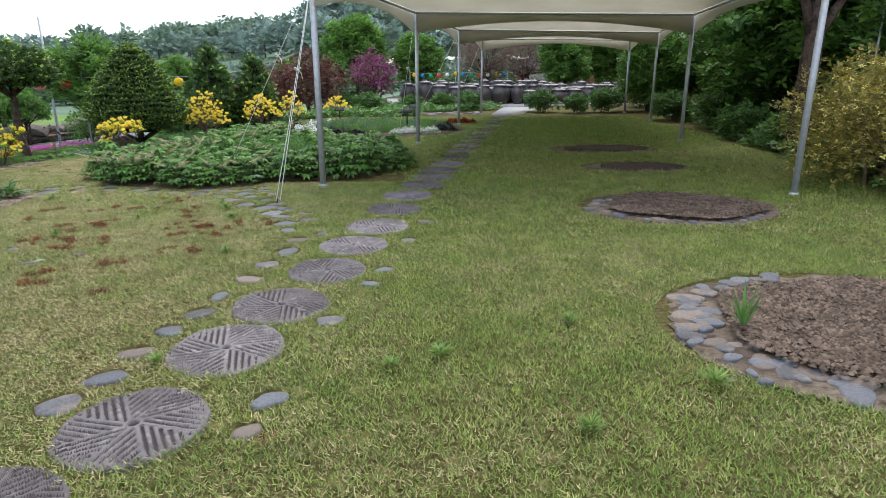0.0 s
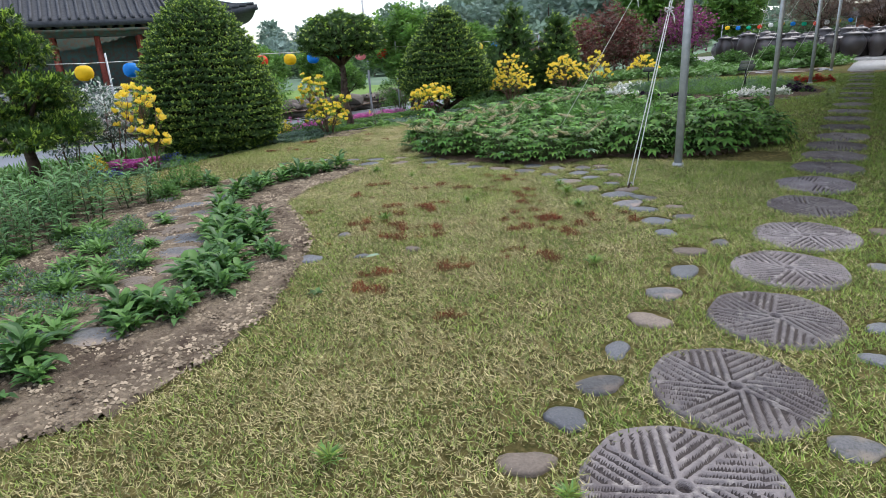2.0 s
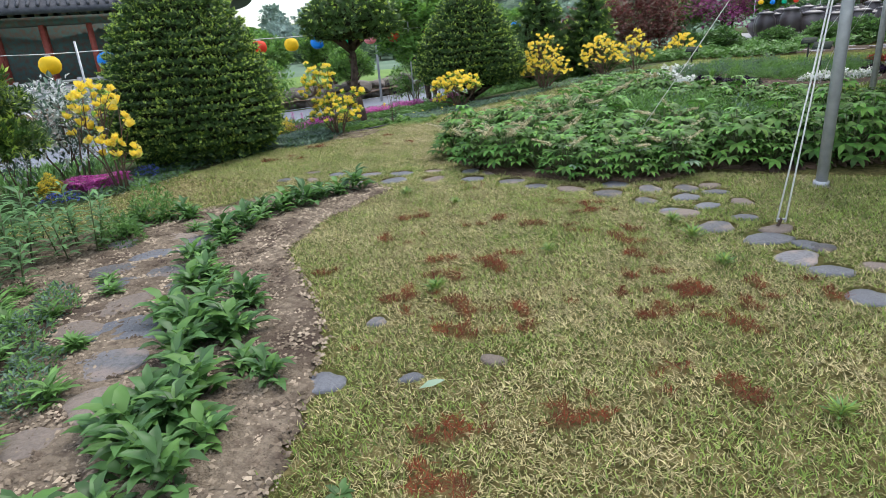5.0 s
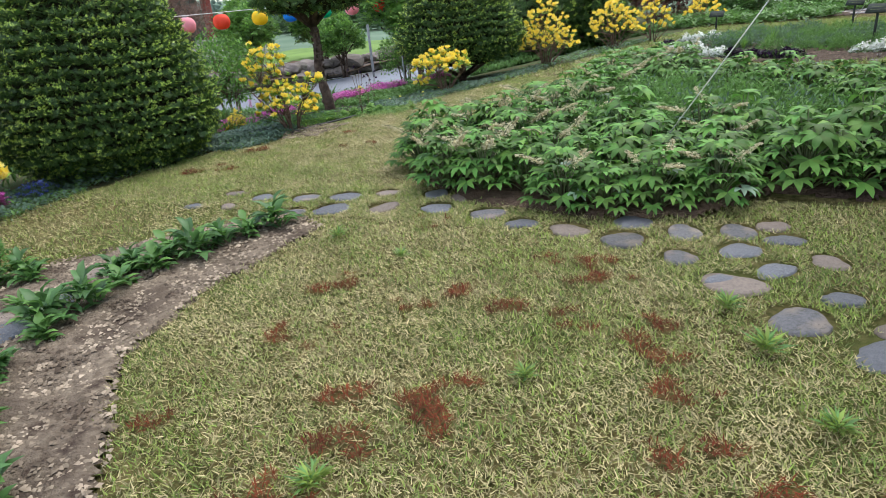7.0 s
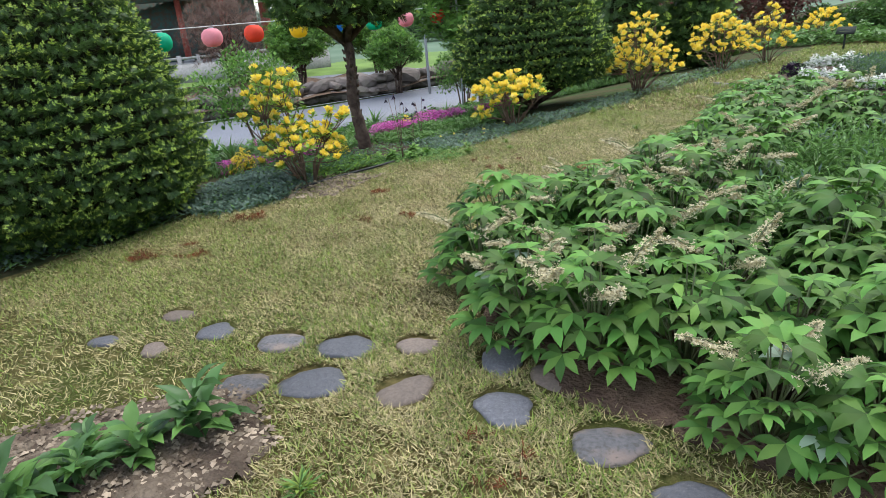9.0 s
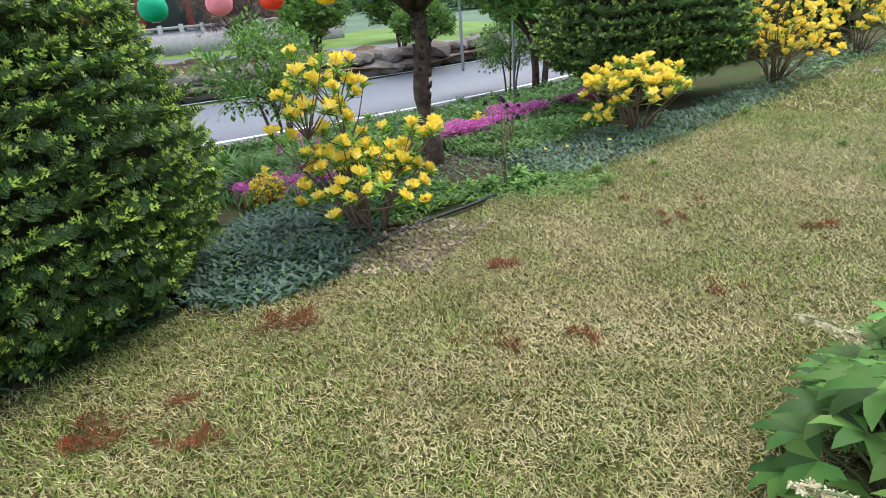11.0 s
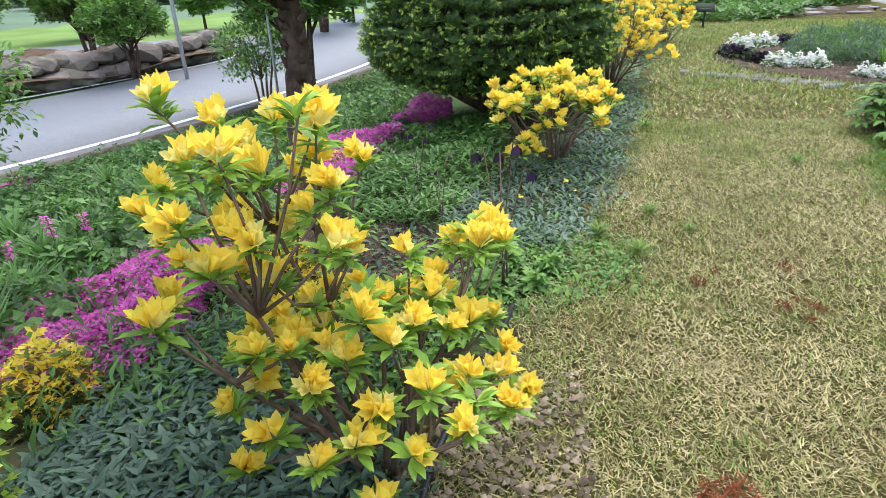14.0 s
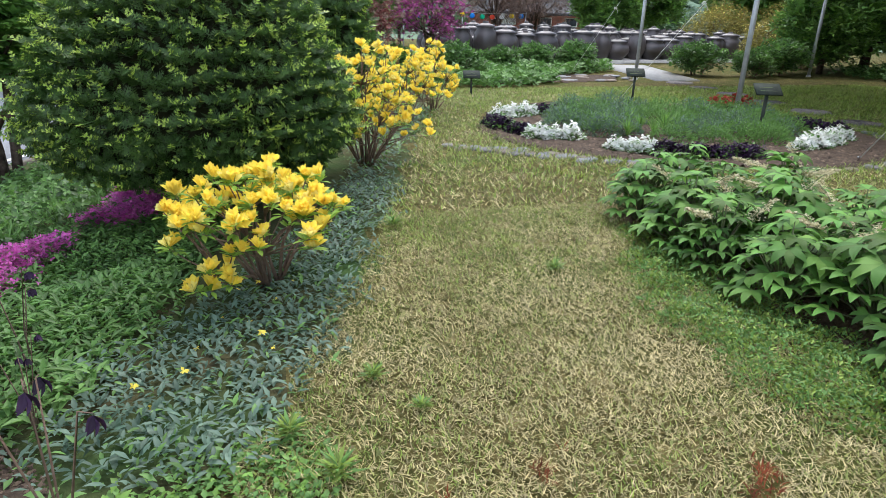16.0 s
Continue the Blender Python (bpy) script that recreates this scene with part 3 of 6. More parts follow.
crumbs("soil_crumbs", LEFT, 80000, "crumb", "loose crumbs and grit on the sandy soil", (0.007, 0.027))
for r in RINGS[:2]:
    crumbs("bark_chips", oval(r[0] + 0.08, r[1], r[2] * 0.8, r[3] * 0.78, wob=0.1), 11000, "chip", "shredded brown bark mulch", (0.012, 0.04), 0.064)
crumbs("bark_chips", oval(RING[0], RING[1], 2.6, 2.6), 7000, "chip", "shredded brown bark mulch", (0.015, 0.045))
crumbs("bark_chips", TREE_MULCH, 11000, "chip", "shredded brown bark mulch", (0.006, 0.02), 0.02)
crumbs("fallen_leaves", [(-8.6, 10.7), (-8.0, 11.0), (-8.0, 11.8), (-8.7, 11.6)], 1100, "crumb", "dry leaf litter under the azalea", (0.01, 0.028))

# ---- millstones and stepping stones ----


def millstone_mesh(seed):
    """A round dressed stone: eight sectors of parallel furrows and an eye."""
    n_r, n_a = 34, 156
    R = 0.355
    turn = seed * 1.1
    v, f = [(0, 0, 0.0)], []
    for i in range(1, n_r + 1):
        r = R * i / n_r
        for j in range(n_a):
            a = 2 * math.pi * j / n_a
            wob = 1 + 0.012 * math.sin(5 * a + seed) + 0.01 * math.sin(9 * a + 2 * seed)
            x, y = r * math.cos(a) * wob, r * math.sin(a) * wob
            s = math.floor((a + turn) / (math.pi / 4)) * math.pi / 4 - turn
            across = -x * math.sin(s) + y * math.cos(s)
            z = 0.038
            if 0.05 < r < R * 0.965:
                g = math.cos(across * 2 * math.pi / 0.038 + seed)
                z -= 0.018 * max(0.0, g + 0.05) ** 0.6
            if r < 0.022:
                z = 0.01
            if i == n_r:
                z = 0.02
            v.append((x, y, z + 0.003 * math.sin(13 * x + seed) * math.cos(11 * y)))
    v[0] = (0, 0, 0.01)
    for j in range(n_a):
        f.append((0, 1 + j, 1 + (j + 1) % n_a))
    for i in range(n_r - 1):
        for j in range(n_a):
            a, b = 1 + i * n_a + j, 1 + i * n_a + (j + 1) % n_a
            f += [(a, a + n_a, b + n_a), (a, b + n_a, b)]
    base = len(v)
    last = 1 + (n_r - 1) * n_a
    for j in range(n_a):
        v.append((v[last + j][0] * 1.01, v[last + j][1] * 1.01, -0.03))
    for j in range(n_a):
        k = (j + 1) % n_a
        f += [(last + j, base + j, base + k), (last + j, base + k, last + k)]
    f = np.array(f)
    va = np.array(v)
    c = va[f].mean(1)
    # deep furrow faces take the dark colour, to strengthen their weak shading
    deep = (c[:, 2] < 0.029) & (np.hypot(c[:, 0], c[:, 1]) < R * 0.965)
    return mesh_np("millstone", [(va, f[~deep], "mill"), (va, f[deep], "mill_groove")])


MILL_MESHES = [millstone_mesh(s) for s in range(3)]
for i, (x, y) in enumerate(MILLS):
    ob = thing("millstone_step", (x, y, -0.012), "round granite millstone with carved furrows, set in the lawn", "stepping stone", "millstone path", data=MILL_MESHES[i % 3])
    ob.rotation_euler = (rng.uniform(-.02, .02), rng.uniform(-.02, .02), i * 2.4)
    ob.scale = (rng.uniform(0.95, 1.02) if i < 12 else 0.92,) * 2 + (1,)


def flat_stone(seed, m="stone"):
    n = 18
    top, mid, low = [], [], []
    for j in range(n):
        a = 2 * math.pi * j / n
        r = 1 + 0.13 * math.sin(2 * a + seed) + 0.08 * math.sin(3 * a + seed * 2.3) + 0.05 * math.sin(5 * a + seed * 4) + rng.uniform(-.03, .03)
        top.append((0.84 * r * math.cos(a), 0.74 * r * math.sin(a), 0.22))
        mid.append((r * math.cos(a), 0.88 * r * math.sin(a), 0.12))
        low.append((r * math.cos(a), 0.88 * r * math.sin(a), -0.25))
    inner = [(0.45 * x, 0.45 * y, 0.25 + rng.uniform(-.02, .02)) for x, y, _ in top]
    v = [(0, 0, 0.26)] + inner + top + mid + low
    f = [(0, 1 + j, 1 + (j + 1) % n) for j in range(n)]
    for k in range(3):
        for j in range(n):
            a, b = 1 + k * n + j, 1 + k * n + (j + 1) % n
            f += [(a, a + n, b + n), (a, b + n, b)]
    return smooth(mesh_np("stepping_stone", [(v, f, m)]))


FLAT = [flat_stone(s * 1.7, ("stone", "stone_blue", "stone_tan", "stone", "stone_blue", "stone_tan", "stone_blue")[s]) for s in range(7)]


def lay_stones(rows, label, group, lift=0.0):
    for i, (x, y, r) in enumerate(rows):
        ob = thing("stepping_stone", on(x, y, lift), label, "stepping stone", group, data=FLAT[i % 7])
        ob.rotation_euler = (rng.uniform(-.04, .04), rng.uniform(-.04, .04), rng.uniform(-0.6, 0.6) + (i % 3) * 0.5)
        ob.scale = (r * 0.74, r * rng.uniform(0.56, 0.74), 0.06)


lay_stones(STONES, "flat wet grey stepping stone sunk in the lawn", "stones in the lawn", 0.004)
lay_stones(BED_STONES, "flat grey stepping stone in the sandy border", "stones in the border", 0.022)
lay_stones([(RINGS[0][0] + 1.32 * math.cos(t) * rng.uniform(.8, 1.03), RINGS[0][1] + 1.04 * math.sin(t) * rng.uniform(.8, 1.03), rng.uniform(.06, .17)) for t in np.linspace(1.6, 5.6, 52)] + [(1.3 + rng.uniform(-.15, .25), 3.3 + rng.uniform(-.6, .6), rng.uniform(.06, .13)) for _ in range(14)], "rounded wet river stone edging a mulched oval", "stones round the mulched oval", 0.016)
lay_stones([(RINGS[1][0] + 1.1 * math.cos(t) * rng.uniform(.85, 1.05), RINGS[1][1] + 0.84 * math.sin(t) * rng.uniform(.85, 1.05), rng.uniform(.06, .14)) for t in np.linspace(2.4, 5.8, 18)], "flat stone edging a bare oval", "stones round the bare oval", 0.016)
lay_stones([(-4.9 + rng.uniform(-.1, .1) + 1.25 * k + 0.1 * j, 17.5 - 0.95 * k - 0.16 * j + rng.uniform(-.08, .08), rng.uniform(.11, .19)) for k in np.linspace(-.6, 1, 13) for j in range(2)], "flat grey edging stone before the flower bed", "stones edging the flower bed", 0.012)
lay_stones([(RING[0] + 2.9 * math.cos(t), RING[1] + 2.85 * math.sin(t), rng.uniform(.1, .17)) for t in np.linspace(-1.7, 0.9, 22)], "flat grey edging stone before the flower bed", "stones edging the flower bed", 0.012)
lay_stones([(-2.4 + rng.uniform(0, 4.2), 25.4 + rng.uniform(0, 1.9), rng.uniform(.15, .3)) for _ in range(28)], "flat pale stone on a far bare bed", "stones on the far bed", 0.03)

# ---- lawn grass ----
spots = np.array(SPOTS)
stones_xy = np.array([(x, y, r) for x, y, r in STONES] + [(x, y, 0.36) for x, y in MILLS])


def clear_lawn(x, y):
    ok = (x > west(y) - 0.12 + 0.12 * lumps(x, y, 4)) & ~inside(MAIN, x + rng.normal(0, 0.06, len(x)), y + rng.normal(0, 0.06, len(x))) & ~inside(LEFT, x + rng.normal(0, 0.045, len(x)), y + rng.normal(0, 0.045, len(x)))
    ok &= np.hypot(x - RING[0], y - RING[1]) > RING[2]
    for r in RINGS:
        ok &= ((x - r[0]) / r[2]) ** 2 + ((y - r[1]) / r[3]) ** 2 > 1
    for sx, sy, sr in stones_xy:
        ok &= np.hypot(x - sx, y - sy) > sr * (0.8 if sr < 0.3 else 0.97) * rng.uniform(0.9, 1.02, len(x))
    return ok


def sow(n, x0, x1, y0, y1):
    x, y = rng.uniform(x0, x1, n), rng.uniform(y0, y1, n)
    k = clear_lawn(x, y)
    return x[k], y[k]


BLADES = [(np.array([(-w, 0, 0), (w, 0.1, 0.04), (0, 1, 0.12)]), np.array([(0, 1, 2)])) for w in (0.095, 0.075, 0.095)]


def lawn_patch(x0, x1, y0, y1, per_m2, scale=1.0):
    x, y = sow(int((x1 - x0) * (y1 - y0) * per_m2), x0, x1, y0, y1)
    scorched = np.zeros(len(x), bool)
    for sx, sy, sr in SPOTS:
        scorched |= (np.hypot((x - sx) / 1.15, (y - sy) / 0.9) < sr) & (lumps(x, y, 9, sx) > 0.2)
    keep = ~scorched | (rng.uniform(0, 1, len(x)) < 0.25)
    x, y = x[keep], y[keep]
    n = len(x)
    straw = 0.56 + 0.2 * lumps(x, y, 0.9, 3) + 0.2 * lumps(x, y, 3.1, 1) + 0.12 * lumps(x, y, 8.0, 5) - 0.36 * np.clip((x + 3.4) / 2.5, 0, 1) + 0.1 * np.clip((y - 9) / 3, 0, 1) * (x < -5) - 0.3 * np.clip((y - 13.5) / 3, 0, 1)
    pick = rng.uniform(0, 1, n)
    kind = np.where(pick < straw, 1, np.where(pick < straw + 0.27, 2, 0))
    chunks = []
    for k, m in enumerate(("grass_green", "grass_straw", "grass_olive")):
        s = kind == k
        lie = rng.uniform(0.05, 0.55, s.sum()) if k == 1 else rng.uniform(0.2, 1.3, s.sum())
        a = rng.uniform(0, 2 * math.pi, s.sum())
        d = np.stack([np.cos(a), np.sin(a), lie], 1)
        z = ground(x[s], y[s]) + rng.uniform(0.002, 0.022, s.sum())
        v, f = scatter(BLADES[k], np.stack([x[s], y[s], z], 1), frames(d), rng.uniform(0.018, 0.042, s.sum()) * scale)
        chunks.append((v, f, m))
    thing("lawn_grass", label="short half-dormant lawn grass, green and straw", category="grass", kind="stuff", data=mesh_np("lawn_grass", chunks))


lawn_patch(-4.6, 3.4, 1.2, 6.0, 9500)
lawn_patch(-6.6, -1.0, 6.0, 9.3, 12500)
lawn_patch(-9.3, -4.6, 8.5, 12.0, 14000)
lawn_patch(-8.6, -4.6, 12.0, 15.5, 11000)
lawn_patch(-1.0, 6.5, 6.0, 10.0, 4000, 1.3)
lawn_patch(3.4, 6.0, 1.2, 6.0, 4000, 1.2)
lawn_patch(-8.0, 7.4, 15.5, 24.0, 1200, 2.0)
lawn_patch(-4.6, 6.8, 10.0, 15.5, 1900, 1.6)
lawn_patch(-9.6, -6.6, 5.5, 8.5, 4000, 1.2)
lawn_patch(-6.6, -4.6, 3.6, 6.0, 10000)
tx, ty = [], []
for sx, sy, sr in SPOTS:
    n = int(9000 * sr * sr * 3.2) + 60
    a, q = rng.uniform(0, 2 * math.pi, n), np.sqrt(rng.uniform(0, 1, n)) * sr * 1.05
    qx, qy = sx + q * np.cos(a) * 1.15, sy + q * np.sin(a) * 0.9
    k = lumps(qx, qy, 9, sx) > 0.2
    tx += list(qx[k])
    ty += list(qy[k])
a = rng.uniform(0, 2 * math.pi, len(tx))
v, f = scatter(blade(0.09, 0.3), np.stack([tx, ty, ground(np.array(tx), np.array(ty)) + 0.018], 1), frames(np.stack([np.cos(a), np.sin(a), rng.uniform(0.1, 0.7, len(tx))], 1)), rng.uniform(0.03, 0.055, len(tx)))
thing("dead_grass", label="scorched rust-red patches of dead grass", category="grass", kind="stuff", data=mesh_np("dead_grass", [(v, f, "grass_rust")]))

# ---- clipped yews and trees ----


def sprig(n=7, w=0.13, spread=1.0):
    """A shoot one long with needles to both sides."""
    t = [turned(blade(w * 0.4, 0.02), (0, 1, 0))]
    for i in range(n):
        y = 0.12 + 0.8 * i / n
        s = 0.42 * (1 - 0.45 * i / n)
        for side in (-1, 1):
            t.append(turned(blade(w * 1.9, 0.05), (side * spread, 0.55, 0.12), s, (0, y, 0)))
    return combine(*t)


def tuft(n=9, w=0.12, open_=0.9):
    """Blades that spread from one point about +y."""
    return combine(*[turned(blade(w, 0.15), (open_ * math.cos(2.4 * i) * (0.35 + 0.65 * (i % 3) / 2), 1, open_ * math.sin(2.4 * i) * (0.35 + 0.65 * (i % 3) / 2)), 0.75 + 0.25 * (i % 2)) for i in range(n)])


SPRIG = tuft(6, 0.27, 1.0)
SPRAY, SHOOT = sprig(4, 0.22, 0.95), sprig(2, 0.34, 0.8)


def lathe_points(profile, n):
    """Points and outward normals on a turned surface, even by area."""
    p = np.array(profile, float)
    seg = np.hypot(*np.diff(p, axis=0).T) * (p[:-1, 0] + p[1:, 0])
    i = rng.choice(len(seg), n, p=seg / seg.sum())
    u = rng.uniform(0, 1, n)[:, None]
    q = p[i] * (1 - u) + p[i + 1] * u
    d = p[i + 1] - p[i]
    nr = unit(np.stack([d[:, 1], -d[:, 0]], 1))
    a = rng.uniform(0, 2 * math.pi, n)
    return np.stack([q[:, 0] * np.cos(a), q[:, 0] * np.sin(a), q[:, 1]], 1), np.stack([nr[:, 0] * np.cos(a), nr[:, 0] * np.sin(a), nr[:, 1]], 1)


def needle_crown(profile, n, size, tip_share=0.5, layer=0.1, rough=0.05, mats=("yew", "yew_tip"), seed=0.0):
    """Flat needle sprays in uneven tiers over a turned body, many of them ending in a fresh shoot."""
    pos, nrm = lathe_points(profile, n)
    ang = np.arctan2(pos[:, 1], pos[:, 0])
    tier = pos[:, 2] + 0.35 * layer * lumps(ang * 3.0, pos[:, 2] * 2.0, 1.0, seed)
    shelf = np.mod(tier / layer, 1.0)
    pos[:, 2] += (np.round(tier / layer) * layer - tier) * 0.45
    bulge = lumps(ang * 2.6, pos[:, 2] * 3.4, 1.0, seed) + 0.6 * lumps(ang * 7, pos[:, 2] * 9, 1.0, seed)
    deep = np.where(rng.uniform(0, 1, n) < 0.35, rng.uniform(-2.2, -0.6, n), rng.uniform(-0.7, 0.5, n))
    pos = pos + nrm * ((bulge * 0.8 + deep + 0.8 * np.cos(2 * math.pi * shelf)) * rough)[:, None]
    d = 0.55 * nrm * (1, 1, 0.45) + 0.75 * ball_dirs(n) * (1, 1, 0.6) + (0, 0, 0.3)
    up = unit(0.9 * nrm + (0, 0, 0.55) + 0.4 * ball_dirs(n))
    y = unit(d)
    x = unit(np.cross(y, up))
    rot = np.stack([x, y, np.cross(x, y)], axis=2)
    length = size * rng.uniform(0.7, 1.3, n)
    v, f = scatter(SPRAY, pos, rot, length)
    chunks = [(v, f, mats[0])]
    fresh = (rng.uniform(0, 1, n) < tip_share * (0.7 + 0.6 * lumps(ang * 4, pos[:, 2] * 5, 1.0, seed + 4))) & (deep > -0.7)
    tip = pos[fresh] + y[fresh] * length[fresh][:, None] * 0.72
    v, f = scatter(SHOOT, tip, rot[fresh], length[fresh] * rng.uniform(0.5, 0.85, fresh.sum()))
    chunks.append((v, f, mats[1]))
    # solid dark body closes the gaps and paints in the crown's inner shade
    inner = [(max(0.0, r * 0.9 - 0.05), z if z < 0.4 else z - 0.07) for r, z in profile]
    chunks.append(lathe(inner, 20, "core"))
    return mesh_np("crown", chunks)


def yew(x, y, profile, n, size, label, trunk=0.5, lean=(), **kw):
    ob = thing("clipped_yew", on(x, y, -0.02), label, "yew")
    lines = [(((0, 0, 0), (0.03, 0.02, trunk), (0, 0, trunk + 0.5)), (0.09, 0.07, 0.05))]
    for k in range(6):
        a = k * 1.05
        lines.append((((0, 0, 0.08), (0.28 * math.cos(a), 0.28 * math.sin(a), 0.22), (0.75 * math.cos(a), 0.75 * math.sin(a), trunk * 0.9)), (0.05, 0.035, 0.02)))
    part("trunk", mesh_np("trunk", [tube_chunks(lines, "bark")]), ob)
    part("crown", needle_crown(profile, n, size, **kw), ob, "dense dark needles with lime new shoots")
    return ob


yew(-9.95, 9.75, [(0.0, 0.16), (0.85, 0.14), (1.12, 0.32), (1.17, 0.65), (1.05, 1.15), (0.86, 1.7), (0.62, 2.15), (0.34, 2.42), (0.0, 2.5)], 40000, 0.064, "tall dome-shaped clipped yew with bright shoots", 0.4, seed=2, tip_share=0.75, layer=0.115)
yew(-8.22, 16.3, [(0.0, 0.5), (0.7, 0.42), (1.06, 0.55), (1.17, 0.8), (1.04, 1.2), (0.8, 1.65), (0.52, 2.1), (0.24, 2.4), (0.0, 2.48)], 25000, 0.078, "conical clipped yew with a lifted skirt", 0.55, seed=5, tip_share=0.55, layer=0.13)

uy = thing("umbrella_yew", on(-9.17, 13.0), "small standard yew with a clipped umbrella crown", "tree")
limbs = [([(0.02 * math.sin(9 * u) - 0.09 * u, 0.02 * math.cos(7 * u) + 0.03 * u, -0.1 + 1.45 * u) for u in np.linspace(0, 1, 30)], [(0.08 - 0.026 * u) * rng.uniform(0.88, 1.12) + 0.05 * max(0, 0.12 - u) for u in np.linspace(0, 1, 30)])]
for k in range(7):
    a = k * 0.9 + 0.3
    limbs.append((((-0.1, 0.05, 1.3), (-0.1 + 0.25 * math.cos(a), 0.05 + 0.25 * math.sin(a), 1.5), (-0.1 + 0.6 * math.cos(a), 0.05 + 0.6 * math.sin(a), 1.72)), (0.05, 0.035, 0.02)))
for k in range(40):
    a, z = k * 2.2, 0.1 + 0.03 * k
    limbs.append((((-0.05 + 0.045 * math.cos(a), 0.02 + 0.045 * math.sin(a), z), (-0.05 + 0.078 * math.cos(a), 0.02 + 0.078 * math.sin(a), z + 0.05)), (0.024, 0.007)))
part("trunk", mesh_np("trunk", [tube_chunks(limbs, "bark", 9)]), uy, "rough flaking dark bark")
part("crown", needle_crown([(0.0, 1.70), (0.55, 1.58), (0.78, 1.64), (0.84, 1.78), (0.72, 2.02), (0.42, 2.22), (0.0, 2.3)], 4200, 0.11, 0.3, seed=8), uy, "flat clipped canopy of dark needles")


def lobed_tree(name, label, category, height, lobes, leaf_mat, n, size, tmpl, trunk_r=0.09, fork=0.4, mat2=None, share2=0.0, bark="bark", stems=1, density_skin=0.5):
    """A trunk with limbs that end in leafy lobes (x, y, z, r, flatness)."""
    ob = thing(name, label=label, category=category)
    lines = []
    for s in range(stems):
        b = (0.0, 0.0) if stems == 1 else (0.12 * math.cos(s * 2.3), 0.12 * math.sin(s * 2.3))
        top = (b[0] * 2.5, b[1] * 2.5, height * (0.75 if stems == 1 else 0.55))
        lines.append((((b[0], b[1], -0.1), (b[0] * 1.4 + 0.02, b[1] * 1.4, height * fork * 0.5), (b[0] * 2, b[1] * 2 - 0.03, height * fork), top), (trunk_r, trunk_r * 0.85, trunk_r * 0.7, trunk_r * 0.3)))
    for i, (x, y, z, r, fl) in enumerate(lobes):
        h0 = height * fork * (0.75 + 0.25 * (i % 3))
        h0 = min(h0, z * 0.85)
        lines.append((((0, 0, h0), (x * 0.45, y * 0.45, h0 + (z - h0) * 0.45), (x, y, z)), (trunk_r * 0.5, trunk_r * 0.33, trunk_r * 0.12)))
        for k in range(4):
            dv = ball_dirs(1, -0.2, 1)[0] * r * 0.8
            lines.append((((x * 0.7, y * 0.7, h0 + (z - h0) * 0.7), (x + dv[0], y + dv[1], z + dv[2] * fl)), (trunk_r * 0.15, trunk_r * 0.04)))
    part("trunk", mesh_np("trunk", [tube_chunks(lines, bark, 6)]), ob)
    w = np.array([l[3] ** 2 for l in lobes])
    which = rng.choice(len(lobes), n, p=w / w.sum())
    L = np.array(lobes)[which]
    d = ball_dirs(n, -0.75, 1)
    rad = L[:, 3] * np.where(rng.uniform(0, 1, n) < density_skin, rng.uniform(0.85, 1.12, n), rng.uniform(0.3, 0.95, n))
    rad *= 1 + 0.22 * lumps(d[:, 0] * 3 + which, d[:, 2] * 3 + d[:, 1] * 2)
    pos = L[:, :3] + d * rad[:, None] * np.stack([np.ones(n), np.ones(n), L[:, 4]], 1)
    o = d + 0.9 * ball_dirs(n) + (0, 0, 0.15)
    sz = size * rng.uniform(0.6, 1.3, n)
    s2 = rng.uniform(0, 1, n) < share2
    ch = []
    for s, m in ((~s2, leaf_mat), (s2, mat2 or leaf_mat)):
        if s.any():
            v, f = scatter(tmpl, pos[s], frames(o[s]), sz[s])
            ch.append((v, f, m))
    part("crown", mesh_np("crown", ch), ob)
    return ob


def lobes_round(r, h0, h1, n, lobe_r, flat=0.8):
    out = []
    for i in range(n):
        a, u = i * 2.4, (i + 0.5) / n
        z = h0 + (h1 - h0) * u
        k = r * math.sqrt(max(0.05, 1 - (2 * u - 0.9) ** 2)) * (0.65 + 0.35 * ((i * 7) % 5) / 4)
        out.append((k * math.cos(a), k * math.sin(a), z, lobe_r * rng.uniform(0.8, 1.2), flat))
    return out


LEAF4 = (np.array([(0, 0, 0), (0.3, 0.45, 0.07), (0, 1, -0.1), (-0.3, 0.45, 0.07)]), np.array([(0, 1, 2), (0, 2, 3)]))
FLORET = combine(*[turned(LEAF4, (math.cos(2.1 * i), math.sin(2.1 * i), 0.35), 0.8) for i in range(3)])
FAR_TUFT = combine(*[turned(LEAF4, (math.cos(2.1 * i), math.sin(2.1 * i), 0.3), 0.9) for i in range(3)])
CLUMP = combine(*[turned(LEAF4, (math.cos(2.4 * i), math.sin(2.4 * i) * 0.9, 0.5 * math.sin(1.3 * i)), 0.8) for i in range(6)])
TWIGS = combine(*[turned(blade(0.05, 0.05), (0.5 * math.cos(2.4 * i), 1, 0.5 * math.sin(2.4 * i))) for i in range(6)])


def put(ob, x, y, s=1.0, turn=0.0, sz=None):
    ob.location = on(x, y)
    ob.scale = (s, s, sz or s)
    ob.rotation_euler = (0, 0, turn)
    return ob


def again(ob, x, y, s=1.0, turn=0.0, sz=None):
    z = float(ground(x, y))
    sc = ob.scale[0]
    k = s / sc
    return copy_thing(ob, Matrix.LocRotScale((x, y, z), Euler((0, 0, turn)), (k, k, (sz or s) / ob.scale[2])))


